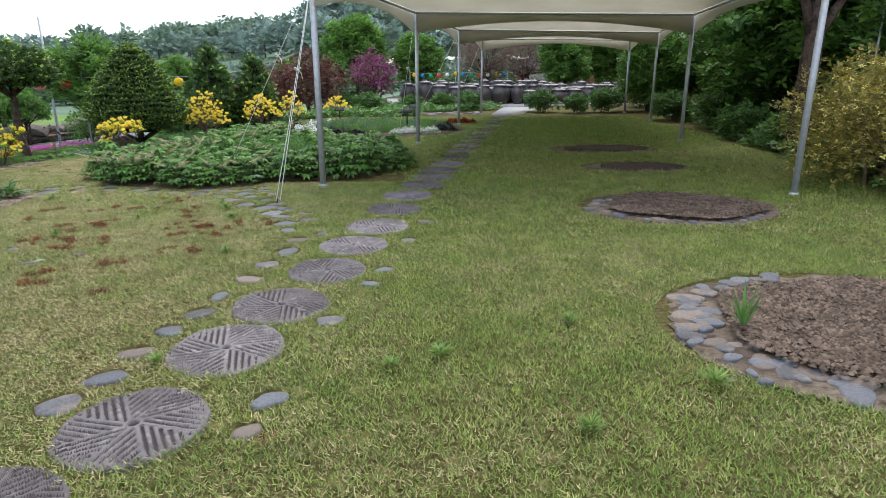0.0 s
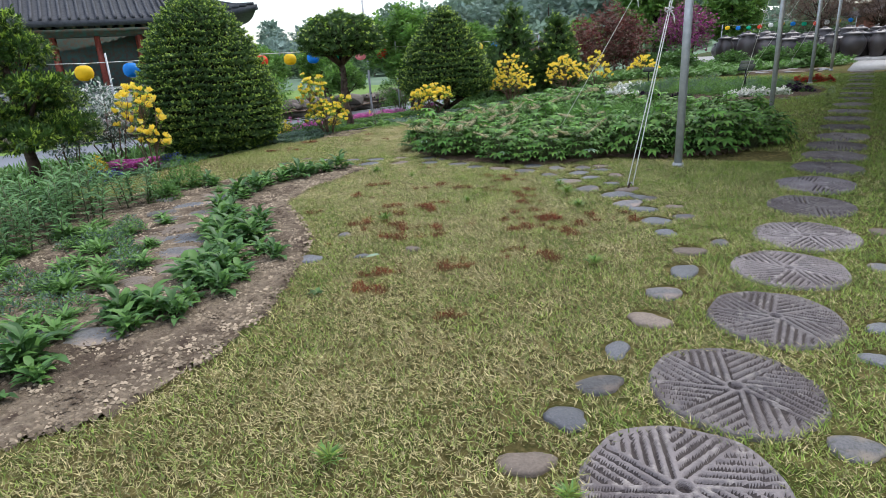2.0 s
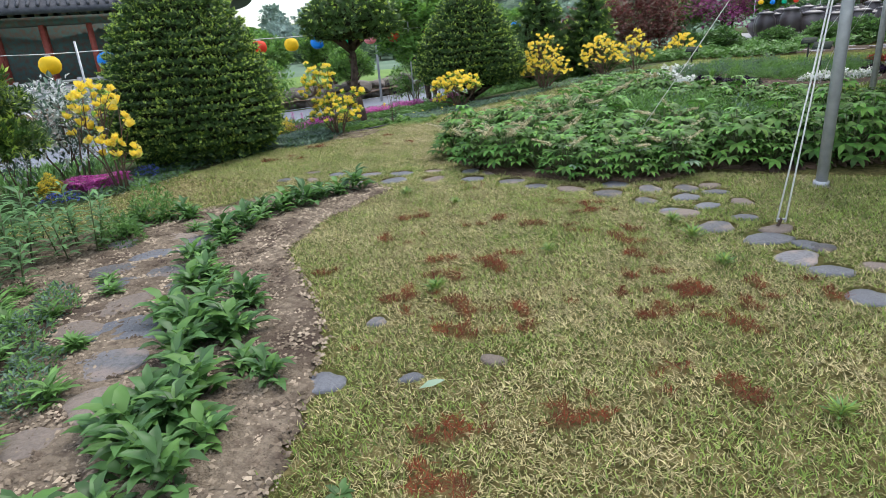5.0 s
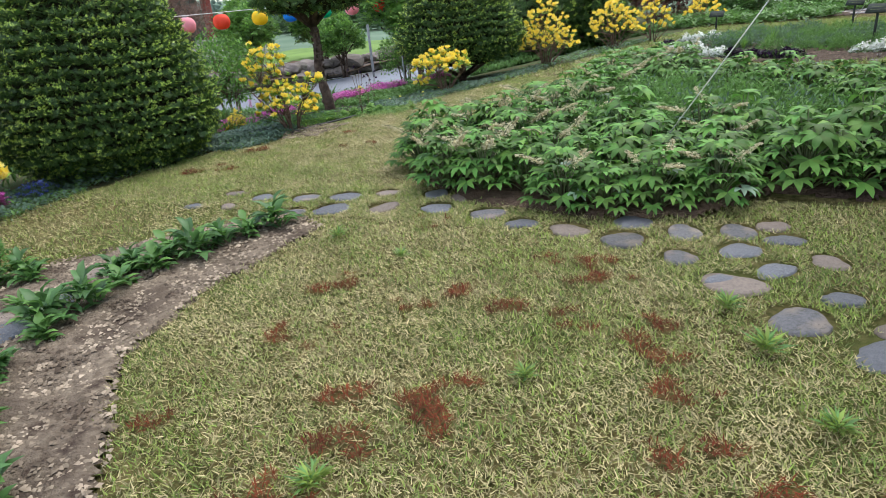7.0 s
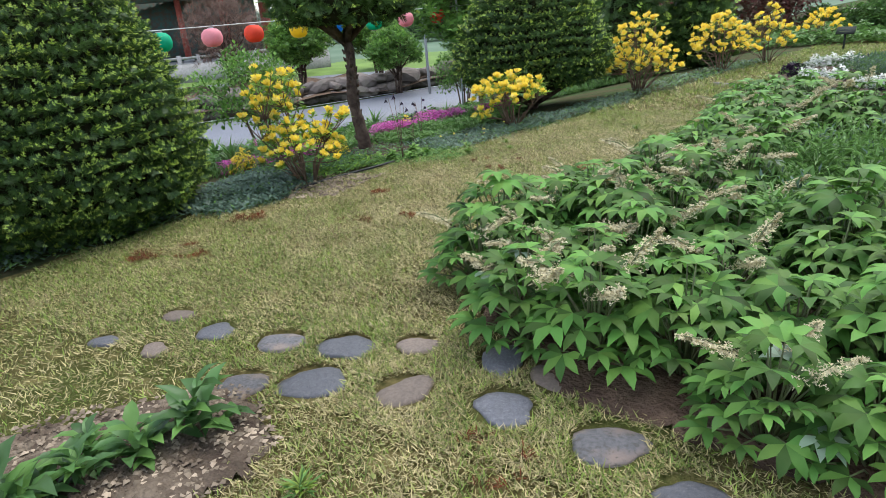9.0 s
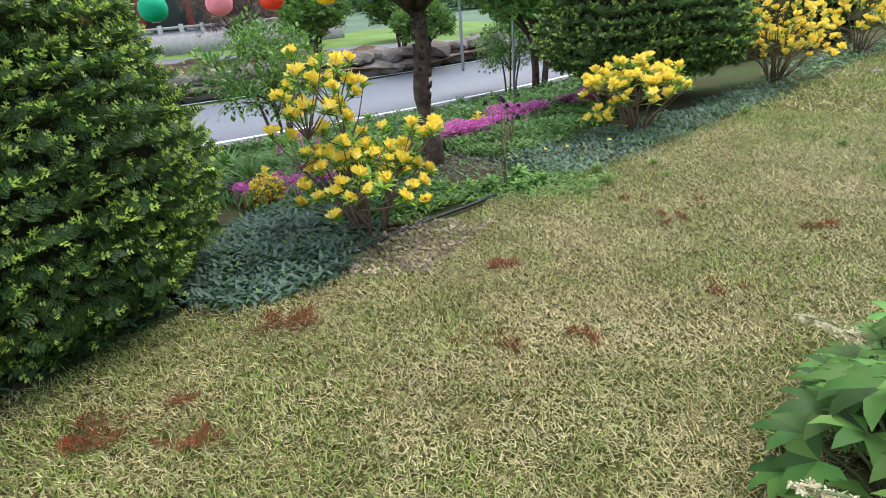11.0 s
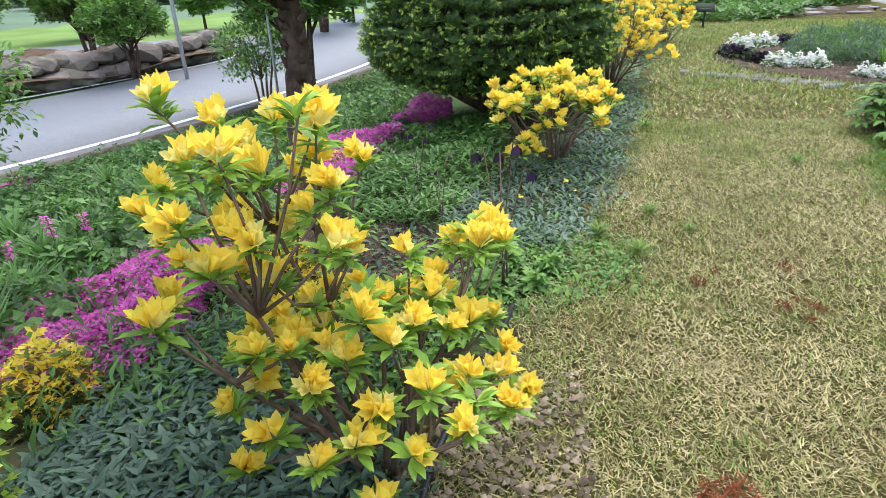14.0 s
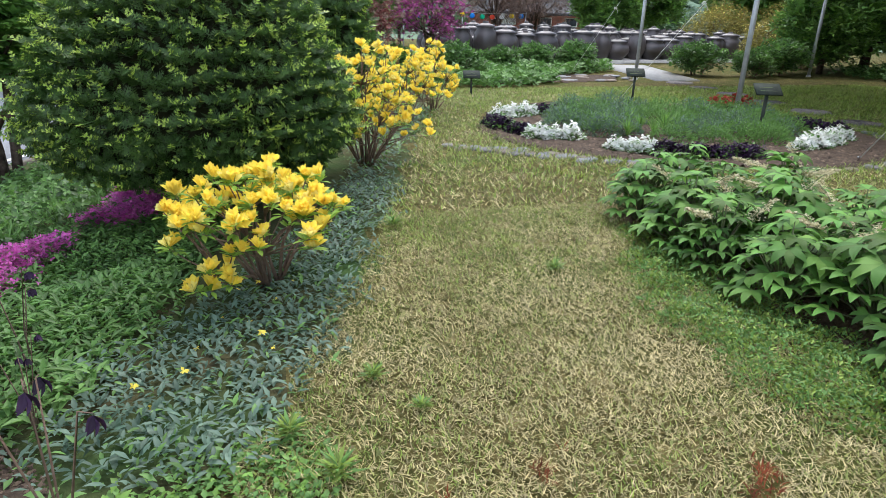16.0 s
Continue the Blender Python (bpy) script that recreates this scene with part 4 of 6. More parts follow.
# pines and cypresses of the garden
pl = lobed_tree("garden_pine", "small cloud-pruned pine with layered dark pads", "pine", 2.3, [(0.5, 0.2, 0.75, .42, .45), (-0.55, 0.1, 0.85, .42, .45), (0.15, -0.5, 0.95, .4, .5), (-0.1, 0.5, 1.1, .42, .45), (0.45, 0.05, 1.3, .37, .45), (-0.4, -0.1, 1.45, .37, .45), (0.1, 0.15, 1.75, .36, .6), (-0.1, 0, 2.05, .36, .7), (0.65, -0.4, 0.7, .3, .5), (-0.75, -0.3, 0.65, .32, .5)], "yew", 8000, 0.085, SPRIG, 0.09, 0.3, "yew_tip", 0.25)
put(pl, -10.3, 6.7)
for x, y, s, h in ((-7.9, 21.3, 1.05, 2.9), (-6.55, 21.8, 0.85, 2.35), (-8.9, 22.5, 0.9, 2.1)):
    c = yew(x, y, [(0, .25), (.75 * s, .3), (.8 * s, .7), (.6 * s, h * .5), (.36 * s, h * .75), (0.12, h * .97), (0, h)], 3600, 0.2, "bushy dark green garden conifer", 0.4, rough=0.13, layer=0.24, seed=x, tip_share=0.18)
    c.name = "garden_conifer"
    tagged(c, category="conifer")

st = lobed_tree("young_tree", "young multi-stemmed tree with fresh green leaves by the road", "tree", 2.0, lobes_round(0.8, 0.75, 1.85, 13, 0.34), "bright_leaf", 4200, 0.085, leaf(0.55), 0.03, 0.4, "mid_leaf", 0.35, "twig", 4, 0.3)
put(st, -13.3, 15.2, 1.0)
again(st, -12.6, 22.2, 0.9, 1.5)

maple = put(lobed_tree("red_maple", "bushy red-leaved maple with many upright stems", "maple", 2.7, lobes_round(1.5, 0.9, 2.4, 16, 0.55, 1.2), "maroon", 3600, 0.10, CLUMP, 0.05, 0.3, "bare", 0.35, "twig", 5, 0.3), -5.8, 28.2)
again(maple, -8.2, 29.5, 0.95, 2.0)
put(lobed_tree("redbud_tree", "redbud tree thick with magenta blossom", "tree", 2.7, lobes_round(1.1, 1.0, 2.3, 13, 0.45, 1.2), "magenta", 1900, 0.085, CLUMP, 0.05, 0.35, "bare", 0.35, "bark", 3, 0.35), -2.9, 29.8)
green = put(lobed_tree("broadleaf_tree", "broadleaf tree in fresh green spring leaf", "tree", 6.5, lobes_round(2.0, 1.6, 5.6, 20, 0.95), "bright_leaf", 5200, 0.32, FAR_TUFT, 0.14, 0.35, "mid_leaf", 0.35), -5.5, 46)
willow = put(lobed_tree("garden_willow", "airy green willow-like tree with fine leaves", "tree", 4.2, lobes_round(1.5, 1.9, 3.8, 16, 0.65), "mid_leaf", 5000, 0.17, FAR_TUFT, 0.09, 0.3, "bright_leaf", 0.5, "bark", 3, 0.35), -11.5, 21.2, 0.92)
bare = put(lobed_tree("budding_tree", "bare grey-brown tree just coming into bud", "tree", 4.6, lobes_round(1.8, 1.6, 4.2, 16, 0.8), "bare", 3600, 0.3, TWIGS, 0.09, 0.35, None, 0, "bark", 3, 0.3), 3.6, 42)
again(bare, 6.6, 44, 0.9, 1.0)
again(bare, -27, 27, 0.9, 2.0)
dark = put(lobed_tree("dark_tree", "dense dark evergreen tree on the wooded side", "tree", 6.0, lobes_round(2.2, 0.9, 5.2, 22, 1.0), "mid_leaf", 7500, 0.26, FAR_TUFT, 0.17, 0.3, "bright_leaf", 0.35), 10.2, 17.5)
for x, y, s, r in ((12.0, 23, 1.05, 1), (11.5, 13.0, 1.0, 2), (15, 19, 1.3, 3), (9.5, 27.5, 0.62, 4), (14, 9, 1.2, 5), (13, 29, 1.0, 0.4), (17, 25, 1.4, 2.2)):
    again(dark, x, y, s, r)
for x, y, s, r in ((8.5, 40, 0.7, 1), (12, 42, 0.8, 2), (16, 38, 0.9, 3), (20, 44, 1.1, 0.3), (-14, 40, 0.55, 1.4), (-1.0, 44, 0.7, 2.5), (-9.5, 42, 0.6, 4.0), (-20.5, 38.5, 0.5, 2.7), (-24.5, 35.5, 0.55, 0.9), (-18, 40.5, 0.5, 5), (-29, 33.5, 0.5, 3.5)):
    again(green, x, y, s, r)
for x, y, s, r in ((-17.0, 25.5, 0.55, 2), (-19.8, 28.3, 0.75, 1), (-21.5, 25.5, 0.7, 3), (-26, 30.5, 0.8, 5), (-14.5, 36, 0.9, 0.5), (-33, 19, 1.3, 1.1)):
    again(willow, x, y, s, r)
# the tree whose leaning trunk shows beside the tents
lt = put(lobed_tree("leaning_tree", "old dark tree with a crooked trunk behind the tents", "tree", 6.0, [(-0.8, 0, 4.6, 1.2, .7), (0.9, 0.4, 5.0, 1.3, .7), (0.1, -0.7, 5.3, 1.1, .7), (1.6, 0.8, 4.2, 1.0, .7), (-0.4, 1.0, 4.4, 1.0, .7)], "dark_leaf", 3200, 0.26, CLUMP, 0.24, 0.5), 7.2, 12.4)

# golden arching shrub beside the tent, flowering shrubs
fs = put(lobed_tree("golden_shrub", "arching forsythia-like shrub with small golden leaves", "shrub", 1.9, lobes_round(1.15, 0.25, 1.6, 18, 0.5, 1.0), "gold_leaf", 9000, 0.055, FAR_TUFT, 0.03, 0.25, "pale_yellow", 0.06, "twig", 6, 0.4), 6.2, 8.7)
again(fs, 7.9, 10.0, 1.15, 2)
again(fs, 15.5, 35, 1.3, 1)
again(fs, 12.5, 36.5, 1.2, 4)
again(fs, 10.5, 31.0, 0.9, 3)
shrub = put(lobed_tree("low_green_shrub", "low rounded green garden shrub", "shrub", 0.8, lobes_round(0.5, 0.2, 0.6, 11, 0.3), "mid_leaf", 1500, 0.085, FAR_TUFT, 0.02, 0.3, "dark_leaf", 0.4, "twig", 4), 6.0, 26.5)
for x, y, s, r in ((4.6, 27.2, 1.2, 1), (7.4, 27.0, 1.3, 2), (1.4, 28.8, 1.1, 3), (0.2, 29.2, 1.0, 4), (-1.2, 28.4, 0.9, 5), (8.4, 22, 1.3, .4), (7.7, 15.6, 1.1, 2.2), (8.6, 18.5, 1.5, 1.2), (7.4, 13.2, 1.0, 2.8), (-4.2, 29, 1.0, 3), (-3.0, 26.9, 1.1, 1.1), (6.9, 7.2, 0.9, 0.2), (7.6, 6.4, 1.1, 2), (-7.5, 24.5, 1.0, 1), (-9.2, 20.4, 0.9, 3), (11, 29.5, 1.3, 0), (-21.3, 20.5, 0.8, 2), (-20.2, 22, 0.6, 1), (-17.4, 28.2, 0.5, 1)):
    again(shrub, x, y, s, r)
ws = put(lobed_tree("white_flowered_shrub", "slender shrub with pale leaves and small white flowers", "shrub", 1.35, lobes_round(0.3, 0.35, 1.2, 9, 0.2), "silver", 1300, 0.085, leaf(0.4), 0.015, 0.3, "white", 0.4, "twig", 4), -10.5, 8.1)
again(ws, -10.9, 7.6, 0.8, 1)

# ---- azaleas ----


def flower_truss(n=6):
    """A loose head of long trumpet flowers that open upward and outward from one bud."""
    petal = (np.array([(0, 0, 0), (0.11, 0.3, 0.02), (-0.11, 0.3, 0.02), (0.21, 0.6, 0.05), (0, 0.62, -0.03), (-0.21, 0.6, 0.05), (0.15, 0.84, 0.01), (-0.15, 0.84, 0.01), (0, 1.02, -0.09)]),
             np.array([(0, 1, 2), (1, 3, 4), (1, 4, 2), (2, 4, 5), (3, 6, 4), (4, 7, 5), (4, 6, 8), (4, 8, 7)]))
    flower = combine(*[turned(petal, (0.30 * math.cos(1.257 * i), 0.30 * math.sin(1.257 * i), 0.95), 1.0 + 0.14 * (i % 2), up=(-math.cos(1.257 * i), -math.sin(1.257 * i), 0.5)) for i in range(5)])
    out, pale = [], []
    for i in range(n):
        a, h = i * 2.4, 0.35 + 0.65 * ((i * 3) % n) / n
        d = Vector((math.cos(a) * (0.9 - h * 0.75), math.sin(a) * (0.9 - h * 0.75), h + 0.3))
        q = (d.normalized().to_track_quat("Z", "Y") @ Euler((0, 0, i * 1.3)).to_quaternion()).to_matrix()
        v = flower[0] @ np.array(q).T * (0.062 * (0.8 + 0.4 * ((i * 5) % 3) / 2)) + np.array(d) * 0.012
        (out if i % 3 else pale).append((v, flower[1]))
    return mesh_np("blossom", [(*combine(*out), "yellow"), (*combine(*pale), "pale_yellow")])


TRUSS = [flower_truss(n) for n in (8, 7, 6, 5)]
AZ_LEAF = leaf(0.34, 0.05, 0.1)


def azalea(x, y, tips, label, leaf_n=7, truss=1.0, stems=7, leaf_size=0.075, name="yellow_azalea"):
    """Stems fan from the base to the tips (x, y, z); each tip bears a flower head, lower twigs bear leaves."""
    ob = thing(name, on(x, y), label, "azalea", "yellow azaleas")
    lines, lp, ld, heads = [], [], [], []
    tips = np.array(tips)
    mains = tips[::7]
    knees = []
    for t in mains:
        a = math.atan2(t[1], t[0])
        b = np.array((0.05 * math.cos(a), 0.05 * math.sin(a), -0.03))
        m = np.array((t[0] * 0.4, t[1] * 0.4, t[2] * 0.36)) + rng.uniform(-.03, .03, 3)
        m2 = np.array((t[0] * 0.75, t[1] * 0.75, t[2] * 0.7)) + rng.uniform(-.03, .03, 3)
        lines.append(((b, m, m2, t), (0.012, 0.009, 0.006, 0.003)))
        knees += [m, m2]
    knees = np.array(knees)
    for k, t in enumerate(tips):
        lower = np.where(knees[:, 2] < t[2] - 0.02, 0, 9)
        m2 = knees[np.argmin(np.linalg.norm((knees - t) * (1, 1, 0.6), axis=1) + lower)]
        if k % 7:
            lines.append(((m2, m2 * 0.45 + t * 0.55 + rng.uniform(-.03, .03, 3), t), (0.006, 0.004, 0.003)))
        m2 = m2 * 0.4 + t * 0.6
        if rng.uniform() < 0.9:
            heads.append(t)
        for j in range(leaf_n):
            u = rng.uniform(0, 0.3)
            p = t * (1 - u) + m2 * u
            d = ball_dirs(1, -0.1, 0.8)[0]
            lp.append(p)
            ld.append(d)
    part("branch", mesh_np("branch", [tube_chunks(lines, "twig", 5)]), ob, kind="stuff")
    v, f = scatter(AZ_LEAF, np.array(lp), frames(np.array(ld)), rng.uniform(0.7, 1.3, len(lp)) * leaf_size)
    part("foliage", mesh_np("foliage", [(v, f, "az_leaf")]), ob, "fresh bright green leaves", kind="stuff")
    for k, t in enumerate(heads):
        h = part("blossom", TRUSS[k % 4], ob, loc=tuple(t))
        h.rotation_euler = (rng.uniform(-.5, .5), rng.uniform(-.5, .5), rng.uniform(0, 6))
        h.scale = (truss * rng.uniform(0.8, 1.15),) * 3
    return ob


def dome_tips(n, r, h, low=0.35, offset=(0, 0)):
    out = []
    for i in range(n):
        a = i * 2.4 + rng.uniform(-.3, .3)
        u = math.sqrt((i + 0.5) / n)
        z = h * (1 - (1 - low) * u ** 2) * rng.uniform(0.76, 1.1)
        u *= rng.uniform(0.8, 1.15)
        out.append((offset[0] + r * u * math.cos(a), offset[1] + r * u * math.sin(a), z))
    return out


# the near azalea: a tall open plume behind, a spreading low skirt in front
near_tips = []
for i in range(40):
    a, u, h = i * 2.4, math.sqrt((i % 10 + 0.5) / 10), 0.6 + 0.52 * (i / 40) ** 1.1
    w = 0.40 - 0.22 * (h - 0.66) / 0.52
    near_tips.append((-0.26 + w * u * math.cos(a), -0.02 + w * u * math.sin(a), h - 0.03 + rng.uniform(-.04, .05)))
for i in range(58):
    a, u = i * 2.4, math.sqrt((i + 0.5) / 58)
    near_tips.append((-0.02 + 0.43 * u * math.cos(a), 0.0 + 0.41 * u * math.sin(a), 0.57 - 0.25 * u * u + rng.uniform(-.08, .08)))
for i in range(9):
    near_tips.append((0.22 + rng.uniform(-.14, .14), 0.25 + rng.uniform(-.14, .14), rng.uniform(0.5, 0.72)))
azalea(-8.62, 11.36, near_tips, "open upright azalea with yellow trumpet flowers and fresh leaves", 20, 0.9, leaf_size=0.062)
azalea(-7.76, 14.45, [(x - 0.02, y, z) for x, y, z in dome_tips(95, 0.5, 0.62, 0.66)] + [(-0.2 + rng.uniform(-.15, .05), -0.35 + rng.uniform(-.1, .1), rng.uniform(.12, .3)) for _ in range(7)], "low spreading azalea heaped with golden yellow flowers", 9, 0.95)
azalea(-6.78, 17.25, dome_tips(110, 0.62, 1.12, 0.35) + dome_tips(40, 0.5, 0.7, 0.5), "tall rounded azalea covered in golden yellow flowers", 4, 0.95)
azalea(-5.85, 19.75, dome_tips(85, 0.6, 1.0, 0.35), "rounded azalea covered in golden yellow flowers", 4, 1.1)
azalea(-5.15, 20.9, dome_tips(65, 0.5, 0.98, 0.35), "rounded azalea covered in golden yellow flowers", 4, 1.1)
azalea(-4.2, 25.2, dome_tips(36, 0.5, 0.75, 0.4), "small far azalea with yellow flowers", 3, 1.4)
azalea(-9.35, 7.85, [(-0.15 + x, y, z) for x, y, z in dome_tips(30, 0.36, 1.12, 0.72)] + [(rng.uniform(-.1, .3), rng.uniform(-.25, .25), rng.uniform(.3, .6)) for _ in range(14)], "leggy azalea with yellow flowers beside the clipped yew", 5, 1.15)

# ---- perennials of the main bed ----


def palmate(n=6):
    t = []
    for i in range(n):
        a = (i - (n - 1) / 2) * 4.3 / n
        t.append(turned(leaf(0.40, 0.04, 0.30, 0.52), (math.sin(a), math.cos(a), 0.10), 1.0 - 0.12 * abs(a)))
    return combine(*t)


PALM = palmate(6)


def rodgersia(seed, r=0.36, h=0.42, leaves=15, plumes=0):
    ob = thing("broadleaf_perennial", label="clump of large palmate dark green leaves", category="perennial", group="leafy bed plants")
    pos, d, lines = [], [], []
    for i in range(leaves):
        a, u = i * 2.4 + seed, math.sqrt((i + 0.6) / leaves)
        tip = np.array((r * 0.75 * u * math.cos(a), r * 0.75 * u * math.sin(a), h * (1.05 - 0.8 * u * u) * rng.uniform(0.85, 1.15)))
        lines.append((((0.02 * math.cos(a), 0.02 * math.sin(a), -0.02), tip * (0.5, 0.5, 0.65), tip), (0.006, 0.005, 0.004)))
        pos.append(tip)
        d.append((math.cos(a + 0.5 * rng.uniform(-1, 1)), math.sin(a), -0.4 * u + rng.uniform(-.3, .55)))
    size = rng.uniform(0.085, 0.15, leaves)
    pale = rng.uniform(0, 1, leaves) < 0.02
    pos, d = np.array(pos), np.array(d)
    ch = [tube_chunks(lines, "stem", 4)]
    part("stalk", mesh_np("stalk", ch), ob, kind="stuff")
    ch = []
    for s, m in ((~pale, "rodg"), (pale, "rodg_pale")):
        if s.any():
            v, f = scatter(PALM, pos[s], frames(d[s]), size[s])
            ch.append((v, f, m))
    part("foliage", mesh_np("foliage", ch), ob, kind="stuff")
    if plumes:
        pl_, pd, ps = [], [], []
        for i in range(plumes):
            a = i * 2.1 + seed
            base = np.array((0.15 * math.cos(a), 0.15 * math.sin(a), h * 0.9))
            top = base + (0.2 * math.cos(a + 0.5 * (i % 3)), 0.2 * math.sin(a), 0.05 + 0.10 * (i % 3) / 2)
            pl_.append(((base, (base + top) / 2 + (0, 0, 0.03), top), (0.004, 0.003, 0.002)))
            for k in range(12):
                u = k / 12
                q = base * (1 - u) + top * u
                for j in range(5):
                    e = ball_dirs(1, -0.1, 0.5)[0]
                    for w in range(3):
                        pd.append(q + e * (0.06 if (k + j) % 3 else 0.02) * (1.2 - u) * (w + 1) / 3 + rng.uniform(-.006, .006, 3))
                        ps.append(ball_dirs(1)[0])
        v, f = scatter(FLORET, np.array(pd), frames(np.array(ps)), rng.uniform(0.011, 0.018, len(pd)))
        part("plume", mesh_np("plume", [tube_chunks(pl_, "stem", 4), (v, f, "plume")]), ob, "feathery cream flower plumes", kind="stuff")
    return ob


def plant_field(makers, pts, scale=(0.8, 1.2)):
    first = {}
    for x, y, k in pts:
        s, r = rng.uniform(*scale), rng.uniform(0, 6.28)
        if k not in first:
            first[k] = makers[k]()
            put(first[k], x, y, s, r)
        else:
            again(first[k], x, y, s, r)


def fill(poly, gap, tries, keep=None):
    p = np.array(poly)
    out = []
    for _ in range(tries):
        x, y = rng.uniform(p[:, 0].min(), p[:, 0].max()), rng.uniform(p[:, 1].min(), p[:, 1].max())
        if inside(poly, x, y) and all((x - a) ** 2 + (y - b) ** 2 > gap * gap for a, b in out) and (keep is None or keep(x, y)):
            out.append((x, y))
    return out


def rosette(name, label, category, n, size, m, tmpl, lift=0.5, group="", stem_h=0.0, m2=None):
    ob = thing(name, label=label, category=category, group=group)
    i = np.arange(n)
    a = i * 2.4 + rng.uniform(0, .5, n)
    u = np.sqrt((i + 0.5) / n)
    d = np.stack([np.cos(a), np.sin(a), lift * (1.5 - u) + rng.uniform(-.1, .15, n)], 1)
    p = np.stack([0.5 * stem_h * u * np.cos(a * 1.7), 0.5 * stem_h * u * np.sin(a * 1.7), stem_h * (1 - u) * rng.uniform(0.5, 1.1, n) + 0.02], 1)
    d[:, :2] += rng.uniform(-.35, .35, (n, 2))
    s = size * rng.uniform(0.65, 1.1, n)
    k = rng.uniform(0, 1, n) < (0.35 if m2 else 0)
    ch = []
    for q, mm in ((~k, m), (k, m2)):
        if q.any():
            v, f = scatter(tmpl, p[q], frames(d[q]), s[q])
            ch.append((v, f, mm))
    part("foliage", mesh_np("foliage", ch), ob, kind="stuff")
    return ob


def mound(name, label, category, r, h, n, size, m, tmpl, group="", m2=None, share2=0.3, m3=None, share3=0.0):
    """A low cushion of small leaves, some of them flowers."""
    ob = thing(name, label=label, category=category, group=group)
    a, u = rng.uniform(0, 2 * math.pi, n), np.sqrt(rng.uniform(0, 1, n))
    pos = np.stack([r * u * np.cos(a), r * u * np.sin(a), h * (1 - u ** 2.5) * rng.uniform(0.35, 1.1, n) * (1 + 0.3 * lumps(u * np.cos(a) * 4, u * np.sin(a) * 4, 1, r * 9))], 1)
    d = np.stack([np.cos(a) * u, np.sin(a) * u, 0.7 + 0 * a], 1) + 0.8 * ball_dirs(n)
    pick = rng.uniform(0, 1, n)
    top = pos[:, 2] > 0.55 * h * (1 - u ** 2.5)
    third = (pick > 1 - share3) & top
    k = np.where(third, 2, np.where(pick < (share2 if m2 else 0), 1, 0))
    ch = []
    for q, mm in ((k == 0, m), (k == 1, m2), (k == 2, m3)):
        if q.any():
            pq = pos[q] + ((0, 0, 0.02) if mm == m3 and m3 else 0)
            v, f = scatter(tmpl if mm != m3 or not m3 else CLUMP, pq, frames(d[q]), size * rng.uniform(0.7, 1.25, q.sum()))
            ch.append((v, f, mm))
    part("foliage", mesh_np("foliage", ch), ob, kind="stuff")
    return ob


main_mid = [(-4.6, 10.6), (-2.6, 10.4), (-1.9, 11.2), (-2.6, 12.2), (-4.0, 13.2), (-4.7, 12.4)]
rim = fill(MAIN, 0.3, 3600, lambda x, y: not inside(main_mid, x, y) and all(inside(MAIN, x + a, y + b) for a, b in ((0.06, 0), (-0.14, 0), (0, 0.06), (0, -0.12))))
makers = {0: lambda: rodgersia(1, 0.40, 0.46, 46), 1: lambda: rodgersia(2.2, 0.36, 0.38, 40), 2: lambda: rodgersia(3.1, 0.38, 0.44, 44, 5), 3: lambda: rodgersia(4.7, 0.36, 0.4, 40, 7)}
plumy = lambda x, y: (x < -3.0 and y < 12.6) or y > 13.5
plant_field(makers, [(x, y, (2 + i % 2 if plumy(x, y) and (i * 7) % 10 < (8 if x < -5.0 and y < 11 else 4) else i % 2)) for i, (x, y) in enumerate(rim)], (0.82, 1.12))
low = fill(main_mid, 0.2, 1500)
makers = {0: lambda: mound("feathery_perennial", "low feathery green perennial in the bed", "perennial", 0.22, 0.34, 520, 0.075, "herb", small_leaf(0.2), "feathery bed plants", "mid_leaf"), 1: lambda: mound("feathery_perennial", "low dark green perennial in the bed", "perennial", 0.22, 0.3, 420, 0.07, "mid_leaf", small_leaf(0.3), "feathery bed plants", "silver", 0.4)}
plant_field(makers, [(x, y, i % 2) for i, (x, y) in enumerate(low)])
# bright low carpet on the lawn side of the bed
makers = {0: lambda: mound("carpet_weed", "low bright yellow-green carpet along the bed", "ground cover", 0.2, 0.08, 620, 0.026, "grass_green", small_leaf(0.4), "bright carpet", "herb", 0.5)}
plant_field(makers, [(x, y, 0) for x, y in fill([(-5.1, 14.9), (-5.75, 13.6), (-5.75, 12.8), (-5.5, 12.3), (-5.1, 12.9), (-5.2, 13.8)], 0.15, 500)])

# ---- the sandy border ----
BROAD = [(-6.42, 8.2), (-6.5, 8.0), (-6.61, 7.6), (-6.74, 7.1), (-6.58, 7.8), (-6.72, 7.35), (-6.7, 6.85), (-6.6, 6.5), (-6.5, 6.2), (-6.18, 5.71), (-5.79, 5.45), (-5.6, 5.6), (-5.66, 5.2), (-5.55, 5.0), (-5.4, 4.85), (-5.2, 4.78), (-5.45, 5.25), (-5.1, 4.55), (-4.95, 4.95), (-4.9, 4.5), (-4.85, 4.25), (-4.95, 4.05), (-4.85, 3.85), (-4.98, 3.62), (-5.2, 3.72), (-4.95, 3.05), (-5.15, 3.1), (-5.25, 2.85), (-5.0, 2.8), (-7.45, 7.0), (-7.62, 6.45), (-7.7, 6.9), (-5.45, 2.6), (-5.3, 4.4), (-5.05, 4.3)]
